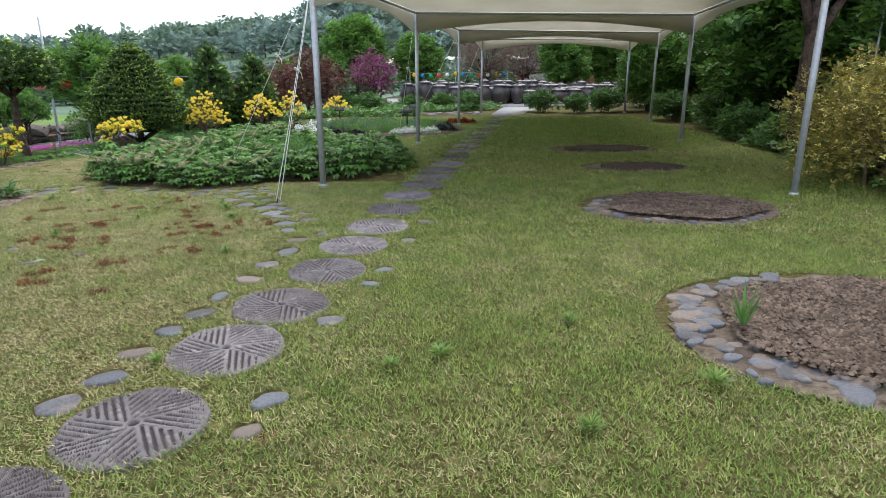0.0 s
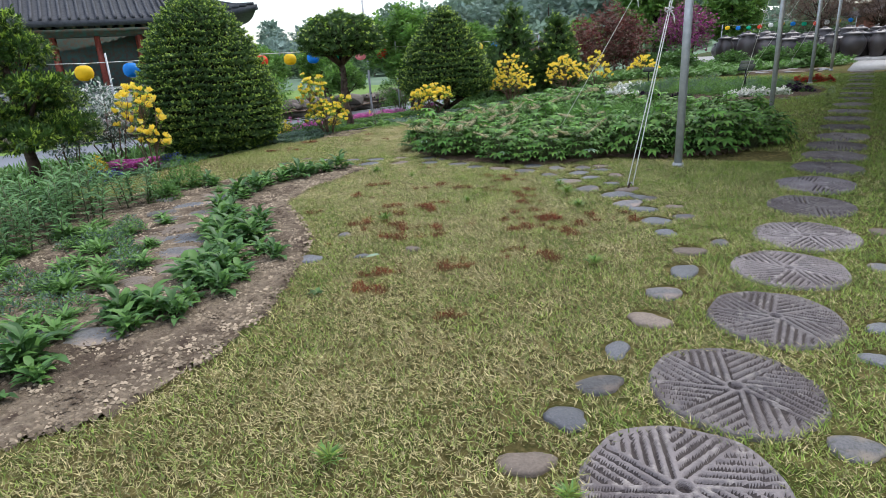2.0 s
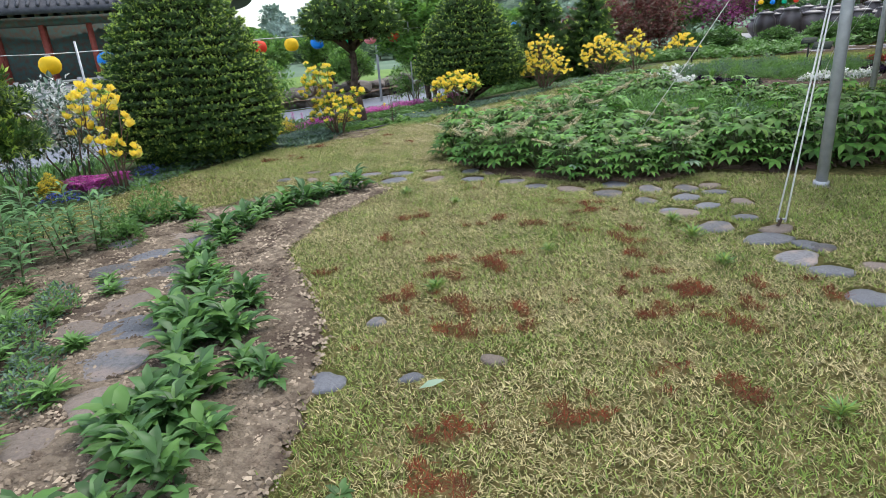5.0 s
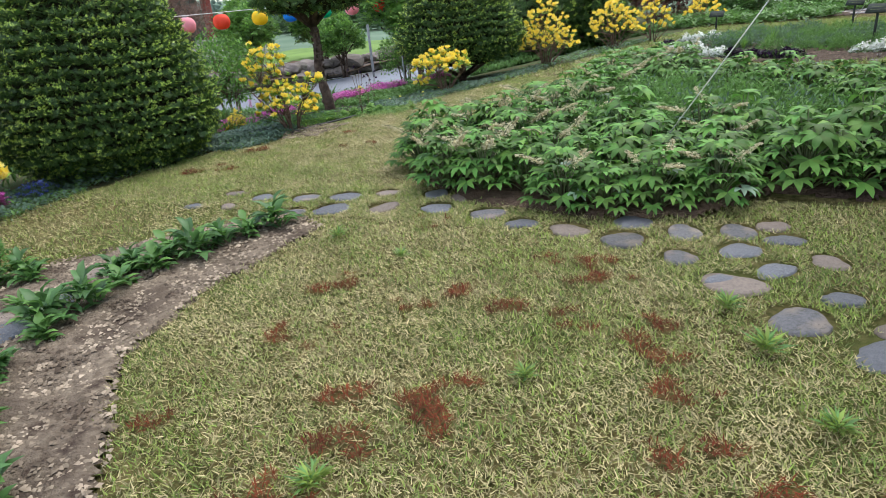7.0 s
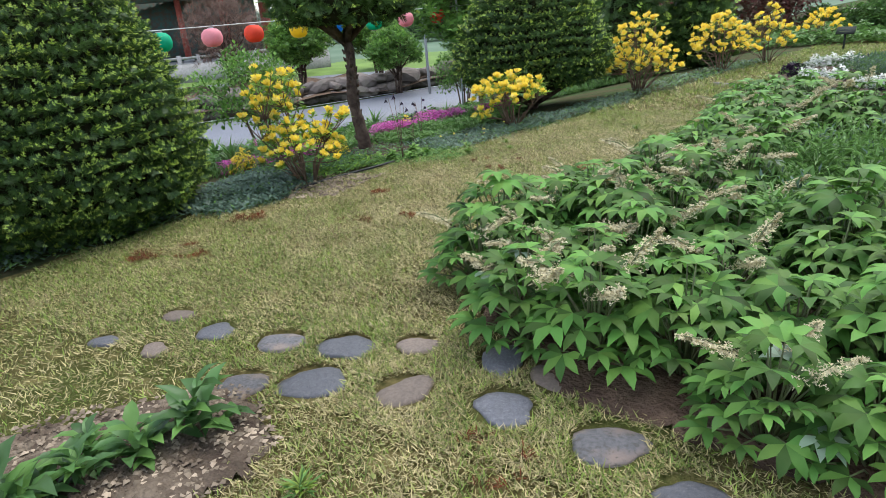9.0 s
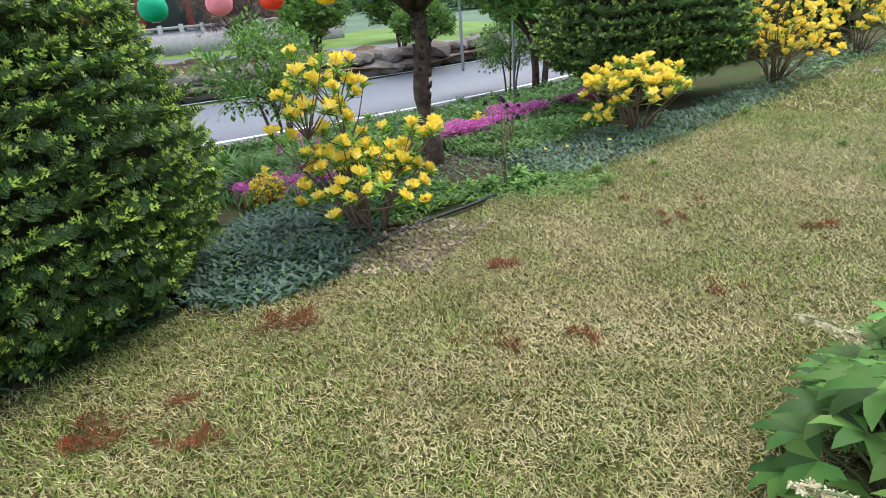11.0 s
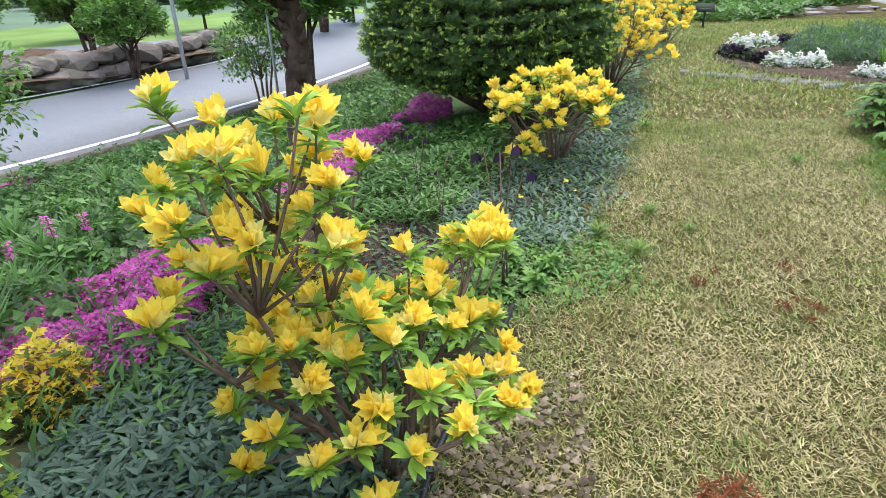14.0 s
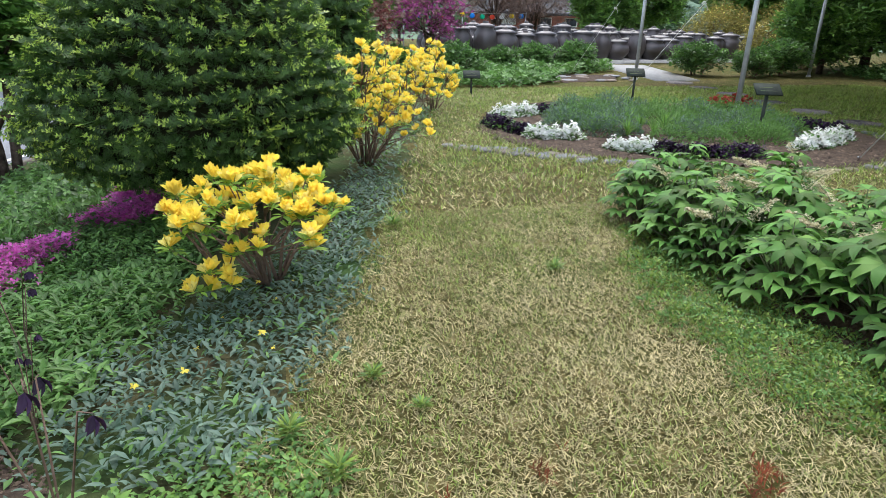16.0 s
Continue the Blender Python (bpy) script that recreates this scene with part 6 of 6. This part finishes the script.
def tent(i):
    """A frame tent over one bay: four poles, eave rails, a peaked cover with an arched valance."""
    c = [LEFT_POLES[i], RIGHT_POLES[i], RIGHT_POLES[i + 1], LEFT_POLES[i + 1]]
    m = np.mean(c, axis=0)
    k = [(m[0] + (x - m[0]) * 0.985, m[1] + (y - m[1]) * (0.985 if i else 0.99)) for x, y in c]
    ob = thing("frame_tent", (0, 0, 0), "white fabric frame tent on steel poles over the lawn", "tent", "row of tents")
    for j, (x, y) in enumerate(k):
        if (j in (0, 1)) or i == 2:
            p = part("pole", mesh_np("pole", [tube_chunks([(((x, y, 0.0), (x, y, EAVE)), 0.046)], "steel", 12)]), ob)
            part("base_plate", mesh_np("base_plate", [tube_chunks([(((x, y, 0.0), (x, y, 0.05)), (0.07, 0.06))], "steel", 12)]), p)
    for j in range(4):
        a, b = k[j], k[(j + 1) % 4]
        part("eave_rail", mesh_np("eave_rail", [tube_chunks([(((*a, EAVE), (*b, EAVE)), 0.024)], "steel", 8)]), ob)
    peak = (m[0], m[1], EAVE + 1.25)
    part("king_post", mesh_np("king_post", [tube_chunks([((peak, (m[0], m[1], EAVE + 0.35)), 0.02)], "steel", 8)]), ob)
    n = 16
    v, f, skirts = [], [], []
    for j in range(4):
        a, b = (*k[j], EAVE + 0.04), (*k[(j + 1) % 4], EAVE + 0.04)
        base = len(v)
        for r in range(9):
            for s in range(n + 1):
                e = lerp3(a, b, s / n)
                q = lerp3(e, peak, r / 8)
                sag = 0.32 * math.sin(math.pi * r / 8)
                v.append((q[0], q[1], q[2] - sag))
        for r in range(8):
            for s in range(n):
                o = base + r * (n + 1) + s
                f.append((o, o + 1, o + n + 2, o + n + 1))
        val, vf = [], []
        out = unit(np.array((a[0] + b[0] - 2 * m[0], a[1] + b[1] - 2 * m[1], 0)))
        for s in range(n + 1):
            e = np.array(lerp3(a, b, s / n)) + out * 0.035
            drop = 0.2 + 0.28 * abs(2 * s / n - 1) ** 2.0
            val.append((*e[:2], e[2] + 0.01))
            val.append((*(e[:2] + out[:2] * 0.012 * math.sin(s * 2)), e[2] - drop))
        for s in range(n):
            o = 2 * s
            vf.append((o, o + 2, o + 3, o + 1))
        skirts.append((val, vf))
    cm = mesh_np("cover", [(v, f, "fabric")])
    bm = bmesh.new()
    bm.from_mesh(cm)
    bmesh.ops.remove_doubles(bm, verts=bm.verts[:], dist=0.002)
    bm.to_mesh(cm)
    bm.free()
    cov_ = part("cover", smooth(cm), ob, "off-white stretched fabric roof")
    sol = cov_.modifiers.new("thickness", "SOLIDIFY")
    sol.thickness = 0.004
    for val, vf in skirts:
        va = part("valance", mesh_np("valance", [(val, vf, "fabric")]), ob, "arched off-white fabric skirt")
        sol = va.modifiers.new("thickness", "SOLIDIFY")
        sol.thickness = 0.004
    return ob


for i in range(3):
    tent(i)


def guy_rope(x0, y0, z0, x1, y1, knot=0.6, twin=False):
    ob = thing("guy_rope", (0, 0, 0), "white guy rope tied from a tent pole to a ground peg", "rope", "guy ropes")
    a, b = np.array((x0, y0, z0)), np.array((x1, y1, 0.05))
    lines = []
    for s in ((-1, 1) if twin else (0,)):
        off = np.array((0.012 * s, 0.0, 0))
        lines.append(([a + off * 0.2, a * .66 + b * .34 + off * .7 - (0, 0, .01), a * .33 + b * .67 + off - (0, 0, .015), b + off * 2.2], 0.006 if twin else 0.0045))
    q = a * (1 - knot) + b * knot
    lines += [([q + (0.04 * math.cos(t), 0.03 * math.sin(t), 0.02 * math.sin(2 * t)) for t in np.linspace(0.4, 5.6, 9)], 0.009), ([q, q + (0.05, -0.02, -0.06), q + (0.06, -0.03, -0.13)], 0.006)]
    part("cord", mesh_np("cord", [tube_chunks(lines, "rope", 6)]), ob)
    part("peg", mesh_np("peg", [tube_chunks([((b + (0, 0, 0.03), b - (0.05, 0, 0.15)), (0.012, 0.007))], "bark", 6), tube_chunks([((b + (-.03, 0, .02), b + (.03, 0, .025)), 0.008)], "steel", 6)]), ob, "steel ground peg")


guy_rope(-2.23, 8.98, 2.95, -2.63, 7.73, 0.42, True)
guy_rope(-2.23, 8.98, 2.95, -4.0, 9.95, 0.35)
guy_rope(-0.86, 14.82, 2.95, -1.35, 16.66 - 0.3, 0.4)
guy_rope(0.48, 20.5, 2.95, -1.0, 22.0, 0.4)
guy_rope(1.78, 26.0, 2.95, 0.6, 27.4, 0.4)

# ---- jar terrace ----


def jar_mesh(kind):
    if kind == 0:
        prof = [(0.0, 0.0), (0.2, 0.0), (0.25, 0.06), (0.36, 0.28), (0.39, 0.45), (0.35, 0.62), (0.27, 0.71), (0.29, 0.75), (0.27, 0.76), (0.25, 0.74)]
    elif kind == 1:
        prof = [(0.0, 0.0), (0.24, 0.0), (0.28, 0.06), (0.42, 0.25), (0.45, 0.36), (0.40, 0.5), (0.33, 0.57), (0.36, 0.61), (0.33, 0.62), (0.31, 0.6)]
    else:
        prof = [(0.0, 0.0), (0.17, 0.0), (0.2, 0.05), (0.30, 0.35), (0.31, 0.55), (0.28, 0.75), (0.21, 0.86), (0.23, 0.9), (0.21, 0.91), (0.19, 0.89)]
    lid_r, z = prof[-2][0], prof[-2][1]
    lid = [(lid_r + 0.04, z - 0.005), (lid_r + 0.05, z + 0.015), (lid_r * 0.8, z + 0.07), (lid_r * 0.35, z + 0.1), (0.07, z + 0.105), (0.08, z + 0.15), (0.0, z + 0.155)]
    return smooth(mesh_np("pot", [lathe(prof, 20, "jar")])), smooth(mesh_np("lid", [lathe(lid, 20, "jar")]))


JARS = [jar_mesh(k) for k in range(3)]
slab_v = [(-2.0, 30.9), (12.5, 33.2), (13.5, 42), (-3, 40)]
thing("jar_terrace", label="low gravel terrace under the storage jars", category="terrace", kind="structure", data=mesh_np("jar_terrace", [([(x, y, 0.12) for x, y in slab_v] + [(x, y, -0.1) for x, y in slab_v], [(0, 1, 2, 3), (0, 4, 5, 1), (1, 5, 6, 2), (2, 6, 7, 3), (3, 7, 4, 0)], "kerb")]))
for row in range(8):
    for j in range(17):
        x = -1.4 + 0.8 * j + 0.3 * (row % 2) + rng.uniform(-.08, .08)
        y = 31.4 + 0.16 * (x + 1.4) + 0.85 * row + rng.uniform(-.08, .08)
        if x > 12.2:
            continue
        k = int(rng.integers(0, 3))
        j_ob = thing("storage_jar", (x, y, 0.12), "dark brown glazed earthenware storage jar with a domed lid", "jar", "rows of storage jars")
        part("pot", JARS[k][0], j_ob)
        part("lid", JARS[k][1], j_ob)
        s = rng.uniform(0.9, 1.15)
        j_ob.scale = (s * 1.15, s * 1.15, s * 1.05)
st_v = [(2.2, 25.6), (3.4, 25.4), (5.2, 30.9), (3.4, 31.1)]
thing("terrace_path", label="pale stone path leading to the jar terrace", category="path", kind="structure", data=mesh_np("terrace_path", [([(x, y, 0.035) for x, y in st_v] + [(x, y, -0.05) for x, y in st_v], [(0, 1, 2, 3), (0, 4, 5, 1), (1, 5, 6, 2), (2, 6, 7, 3), (3, 7, 4, 0)], "granite")]))

# ---- lanterns ----


def lantern_meshes(color):
    n = 14
    prof = [(0.05, -0.155), (0.11, -0.14), (0.165, -0.085), (0.185, 0.0), (0.165, 0.085), (0.11, 0.14), (0.05, 0.155)]
    body = mesh_np("paper_shade", [lathe(prof, n, "lantern_" + color)])
    rims = [mesh_np("rim", [lathe([(0.05, 0.15 * q), (0.055, 0.165 * q), (0.04, 0.17 * q), (0.035, 0.15 * q)], 12, "steel")]) for q in (1, -1)]
    return body, rims


LANT = {c: lantern_meshes(c) for c in ("yellow", "blue", "red", "green", "pink", "white")}


def lantern(x, y, z, color, s=1.0):
    ob = thing("paper_lantern", (x, y, z), f"round {color} paper lantern hanging from a wire", "lantern", "string of lanterns")
    part("paper_shade", LANT[color][0], ob)
    for rim_ in LANT[color][1]:
        part("rim", rim_, ob)
    ob.scale = (s, s, s)


def lantern_string(pts, n, colors, label, hang=0.24, s=1.0):
    p = np.array(pts)
    u = np.concatenate([[0], np.cumsum(np.linalg.norm(np.diff(p, axis=0), axis=1))])
    at = lambda q: np.array([np.interp(q, u, p[:, k]) for k in range(3)])
    line = [at(q) - (0, 0, 0.10 * abs(math.sin(math.pi * q / 3.0))) for q in np.linspace(0, u[-1], 60)]
    thing("lantern_wire", label=label, category="wire", data=mesh_np("lantern_wire", [tube_chunks([(line, 0.008 * s)], "rope", 5)]))
    for i in range(n):
        q = u[-1] * (i + 0.5) / n
        lantern(*(at(q) - (0, 0, hang + 0.10 * abs(math.sin(math.pi * q / 3.0)))), colors[i % len(colors)], s)
    for (x, y, z) in pts:
        g = float(ground(x, y))
        thing("lantern_post", (x, y, g), "thin steel post carrying the lantern wire", "post", "lantern posts", data=mesh_np("lantern_post", [tube_chunks([(((0, 0, -.1), (0, 0, z - g)), 0.022)], "steel", 8)]))


LANTERN_ROW = [(-14.0, 10.6, "yellow"), (-13.9, 11.7, "blue"), (-13.85, 12.8, "red"), (-13.8, 13.9, "green"), (-13.6, 14.8, "pink"), (-13.5, 15.7, "red"), (-13.2, 16.6, "yellow"), (-12.95, 17.4, "blue"), (-12.6, 18.3, "green"), (-12.3, 19.1, "pink"), (-12.0, 20.0, "red"), (-11.5, 21.4, "yellow"), (-11.1, 22.9, "green"), (-10.5, 25.3, "yellow"), (-10.1, 26.2, "blue")]
for x, y, c in LANTERN_ROW:
    lantern(x, y, 1.37, c)
wire_pts = [(-22.0, 3.0, 1.9), (-15.0, 5.5, 1.75)] + [(x, y, 1.56) for x, y, c in LANTERN_ROW] + [(-9.0, 29.0, 1.8)]
thing("lantern_wire", label="thin white wire strung with paper lanterns", category="wire", data=mesh_np("lantern_wire", [tube_chunks([(wire_pts, 0.009)], "rope", 5)]))
for x, y in ((-13.95, 11.15), (-11.8, 20.6), (-9.0, 29.0)):
    g = float(ground(x, y))
    thing("lantern_post", (x, y, g), "thin steel post carrying the lantern wire", "post", "lantern posts", data=mesh_np("lantern_post", [tube_chunks([(((0, 0, -.1), (0, 0, 1.75 - g)), 0.022)], "steel", 8)]))
lantern_string([(-1.5, 40.5, 1.75), (1.5, 41, 1.8), (5, 41.5, 1.8)], 12, ["yellow", "blue", "green", "red", "white"], "far wire strung with coloured lanterns", 0.15, 0.7)
lantern_string([(9.0, 13.0, 3.3), (12, 15, 3.4)], 5, ["red", "blue", "yellow"], "wire with lanterns behind the tents", 0.2)

# ---- buildings ----


def rot2(ob, x, y, z, turn):
    ob.location = (x, y, z)
    ob.rotation_euler = (0, 0, turn)
    return ob


def hip_roof(w, d, z, rise, over, m, upturn=0.5):
    """A curved hip-and-gable style roof with lifted corners."""
    n, rows = 24, 8
    v, f = [], []
    hw, hd = w / 2 + over, d / 2 + over
    sides = [((-hw, -hd), (hw, -hd)), ((hw, -hd), (hw, hd)), ((hw, hd), (-hw, hd)), ((-hw, hd), (-hw, -hd))]
    ridge = w * 0.32
    for a, b in sides:
        base = len(v)
        for r in range(rows + 1):
            t = r / rows
            for s in range(n + 1):
                u = s / n
                ex, ey = a[0] * (1 - u) + b[0] * u, a[1] * (1 - u) + b[1] * u
                tx_ = max(-ridge, min(ridge, ex))
                x, y = ex * (1 - t) + tx_ * t, ey * (1 - t)
                lift = upturn * abs(2 * u - 1) ** 4 * (1 - t) ** 2
                v.append((x, y, z + lift + rise * t ** 1.5))
        for r in range(rows):
            for s in range(n):
                o = base + r * (n + 1) + s
                f.append((o, o + 1, o + n + 2, o + n + 1))
    return v, f, m


def hall(name, label, w, d, col_h, cols, wall_m, col_m, roof_rise, over):
    ob = thing(name, label=label, category="building")
    part("platform", mesh_np("platform", [box(-w / 2 - 1.2, -d / 2 - 1.2, -1.6, w / 2 + 1.2, d / 2 + 1.2, 0.0, "granite")]), ob)
    part("wall", mesh_np("wall", [box(-w / 2 + .4, -d / 2 + 2.0, 0, w / 2 - .4, d / 2 - .4, col_h, wall_m)]), ob)
    for j in range(cols):
        x = -w / 2 + w * j / (cols - 1)
        for yy in (-d / 2, -d / 2 + 2.0):
            part("column", mesh_np("column", [tube_chunks([(((x, yy, 0), (x, yy, col_h)), (0.19, 0.17))], col_m, 12), tube_chunks([(((x, yy, 0), (x, yy, 0.2)), (0.36, 0.3))], "granite", 10)]), ob, "round dark red painted column")
    part("lintel", mesh_np("lintel", [box(-w / 2 - .3, -d / 2 - .3, col_h, w / 2 + .3, d / 2 + .3, col_h + 0.45, "teal_wood")]), ob, "painted timber beam under the eaves")
    bracket = mesh_np("bracket", [box(-.12, -d / 2 - .9, col_h + .45, .12, d / 2 + .9, col_h + .9, "teal_wood")])
    for j in range(31):
        part("bracket", bracket, ob, loc=(-w / 2 + w * j / 30, 0, 0))
    roof = part("roof", mesh_np("roof", [hip_roof(w, d, col_h + 0.85, roof_rise, over, "rooftile", 0.7)]), ob, "dark grey tiled roof with lifted eaves")
    so = roof.modifiers.new("thickness", "SOLIDIFY")
    so.thickness = 0.35
    ribs = []
    for j in range(50):
        x = (-w / 2 - over) * 0.98 + (w + 2 * over) * 0.98 * j / 49
        pts = [(x + (max(-w * .32, min(w * .32, x)) - x) * t, -(d / 2 + over) * (1 - t), col_h + 0.95 + 0.7 * abs(x / (w / 2 + over)) ** 4 * (1 - t) ** 2 + roof_rise * t ** 1.5) for t in np.linspace(0, 1, 7)]
        ribs.append((pts, 0.1))
    part("tile_rib", mesh_np("tile_rib", [tube_chunks(ribs, "rooftile", 5)]), roof)
    return ob


temple = rot2(hall("temple_hall", "large temple hall with dark red columns and grey tiled roof", 20, 9, 3.5, 9, "teal_wood", "red_wood", 3.6, 2.4), -43.5, 31.5, -0.2, radians(52))
rail = thing("stone_balustrade", label="low white stone balustrade before the hall", category="balustrade")
for j in range(26):
    part("post", mesh_np("post", [box(-0.12, -0.12, -1.2, 0.12, 0.12, 0.6, "granite")]), rail, loc=(-13 + j * 1.04, 0, 0))
part("top_rail", mesh_np("top_rail", [box(-13.2, -0.1, 0.36, 13.2, 0.1, 0.5, "granite")]), rail)
part("base_rail", mesh_np("base_rail", [box(-13.2, -0.14, -1.3, 13.2, 0.14, 0.1, "granite")]), rail)
rot2(rail, -38.0, 26.9, -0.3, radians(52))
cottage = thing("far_cottage", label="small far house with blue-grey tiled roof and brick wall", category="house")
part("wall", mesh_np("wall", [box(-4.5, -2.5, -0.2, 4.5, 2.5, 1.8, "brick")]), cottage)
part("gable", mesh_np("gable", [box(-4.6, -2.56, 0.9, -2.6, -2.44, 1.75, "plaster")]), cottage, "white plaster panel")
for wx in (0.0, 2.4):
    wd = part("window", mesh_np("window", [box(wx - .6, -2.56, 0.8, wx + .6, -2.46, 1.5, "plaster")]), cottage)
    part("pane", mesh_np("pane", [box(wx - .5, -2.58, 0.88, wx + .5, -2.57, 1.42, "rooftile")]), wd)
rf = part("roof", mesh_np("roof", [hip_roof(9, 5, 1.8, 1.9, 0.8, "rooftile", 0.25)]), cottage, "blue-grey tiled roof")
so = rf.modifiers.new("thickness", "SOLIDIFY")
so.thickness = 0.2
rot2(cottage, 13.5, 61, 0.2, 0.1)

# street poles beside the road and behind the tents
for x, y, h in ((-15.6, 25.3, 5.0), (10.0, 14.5, 5.5), (10.9, 15.5, 5.5)):
    thing("steel_pole", on(x, y), "thin grey steel pole", "pole", data=mesh_np("steel_pole", [tube_chunks([(((0, 0, -.2), (0, 0, h)), (0.05, 0.04))], "steel", 10)]))

# ---- woods and hills in the distance ----
HILL = thing("wooded_hill", label="wooded hill behind the garden, haze painted into its colour", category="hill", kind="structure")
hv, hf = [], []
for j in range(41):
    for i in range(61):
        x, y = -150 + 5 * i, 130 + 5 * j
        z = 46 * math.exp(-((x - 34) / 66) ** 2 - ((y - 240) / 75) ** 2) + 9 * math.exp(-((x + 90) / 70) ** 2 - ((y - 250) / 70) ** 2) + 2.5 * float(lumps(x, y, 0.1)) - 2
        hv.append((x, y, z + 3))
for j in range(40):
    for i in range(60):
        o = j * 61 + i
        hf.append((o, o + 1, o + 62, o + 61))

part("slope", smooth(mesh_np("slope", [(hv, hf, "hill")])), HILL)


def woods(name, label, rows, n, size, m="far_wood"):
    """Many far crowns as one mass: each crown an uneven cloud of leaf clumps on a trunk."""
    pos, d, lines = [], [], []
    for x, y, z, r, h in rows:
        k = ball_dirs(n, -0.6, 1)
        w = 1 + 0.35 * lumps(k[:, 0] * 3 + x, k[:, 1] * 3 + k[:, 2] * 4)
        tall = 0.55 * h
        pos.append(np.stack([x + k[:, 0] * r * w, y + k[:, 1] * r * w, z + h * 0.55 + k[:, 2] * tall * 0.8 * w], 1))
        d.append(k + 0.8 * ball_dirs(n))
        lines.append((((x, y, z - 1), (x, y, z + h * 0.6)), (r * 0.07, r * 0.03)))
    pos, d = np.concatenate(pos), np.concatenate(d)
    v, f = scatter(FAR_TUFT, pos, frames(d), size * rng.uniform(0.6, 1.3, len(pos)))
    return thing(name, label=label, category="woods", kind="stuff", data=mesh_np(name, [(v, f, m), tube_chunks(lines, "bark", 4)]))


rows = []
for _ in range(150):
    a, r = rng.uniform(radians(62), radians(205)), rng.uniform(56, 82)
    x, y = r * math.cos(a), 10 + r * math.sin(a)
    if x < -20 and abs(math.degrees(math.atan2(-x, y - 6)) - 52) < 14 and r < 62:
        continue
    rows.append((x, y, float(ground(x, y)) - 0.3, rng.uniform(1.5, 2.6), rng.uniform(1.5, 3.1)))
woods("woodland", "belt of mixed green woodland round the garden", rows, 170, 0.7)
rows = []
for _ in range(170):
    a, r = rng.uniform(radians(40), radians(205)), rng.uniform(85, 125)
    x, y = r * math.cos(a), 10 + r * math.sin(a)
    rows.append((x, y, float(ground(x, y)) - 0.5, rng.uniform(2.4, 3.8), rng.uniform(2.5, 5.5)))
woods("woodland", "farther belt of green woodland", rows, 150, 0.95, "haze_paled_wood")
rows = []
for _ in range(700):
    q = hv[int(rng.integers(0, len(hv)))]
    if q[2] > 4 and q[1] < 245:
        rows.append((q[0] + rng.uniform(-3, 3), q[1] + rng.uniform(-3, 3), q[2] - 1, rng.uniform(3, 5), rng.uniform(5, 8)))
woods("hill_woods", "trees covering the far hill", rows, 80, 1.9, "haze_paled_wood")
rows = []
for _ in range(46):
    a, r = rng.uniform(radians(-60), radians(48)), rng.uniform(19, 40)
    x, y = 4 + r * math.cos(a), 14 + r * math.sin(a)
    rows.append((x, y, -0.2, rng.uniform(2.0, 3.2), rng.uniform(4.5, 7.5)))
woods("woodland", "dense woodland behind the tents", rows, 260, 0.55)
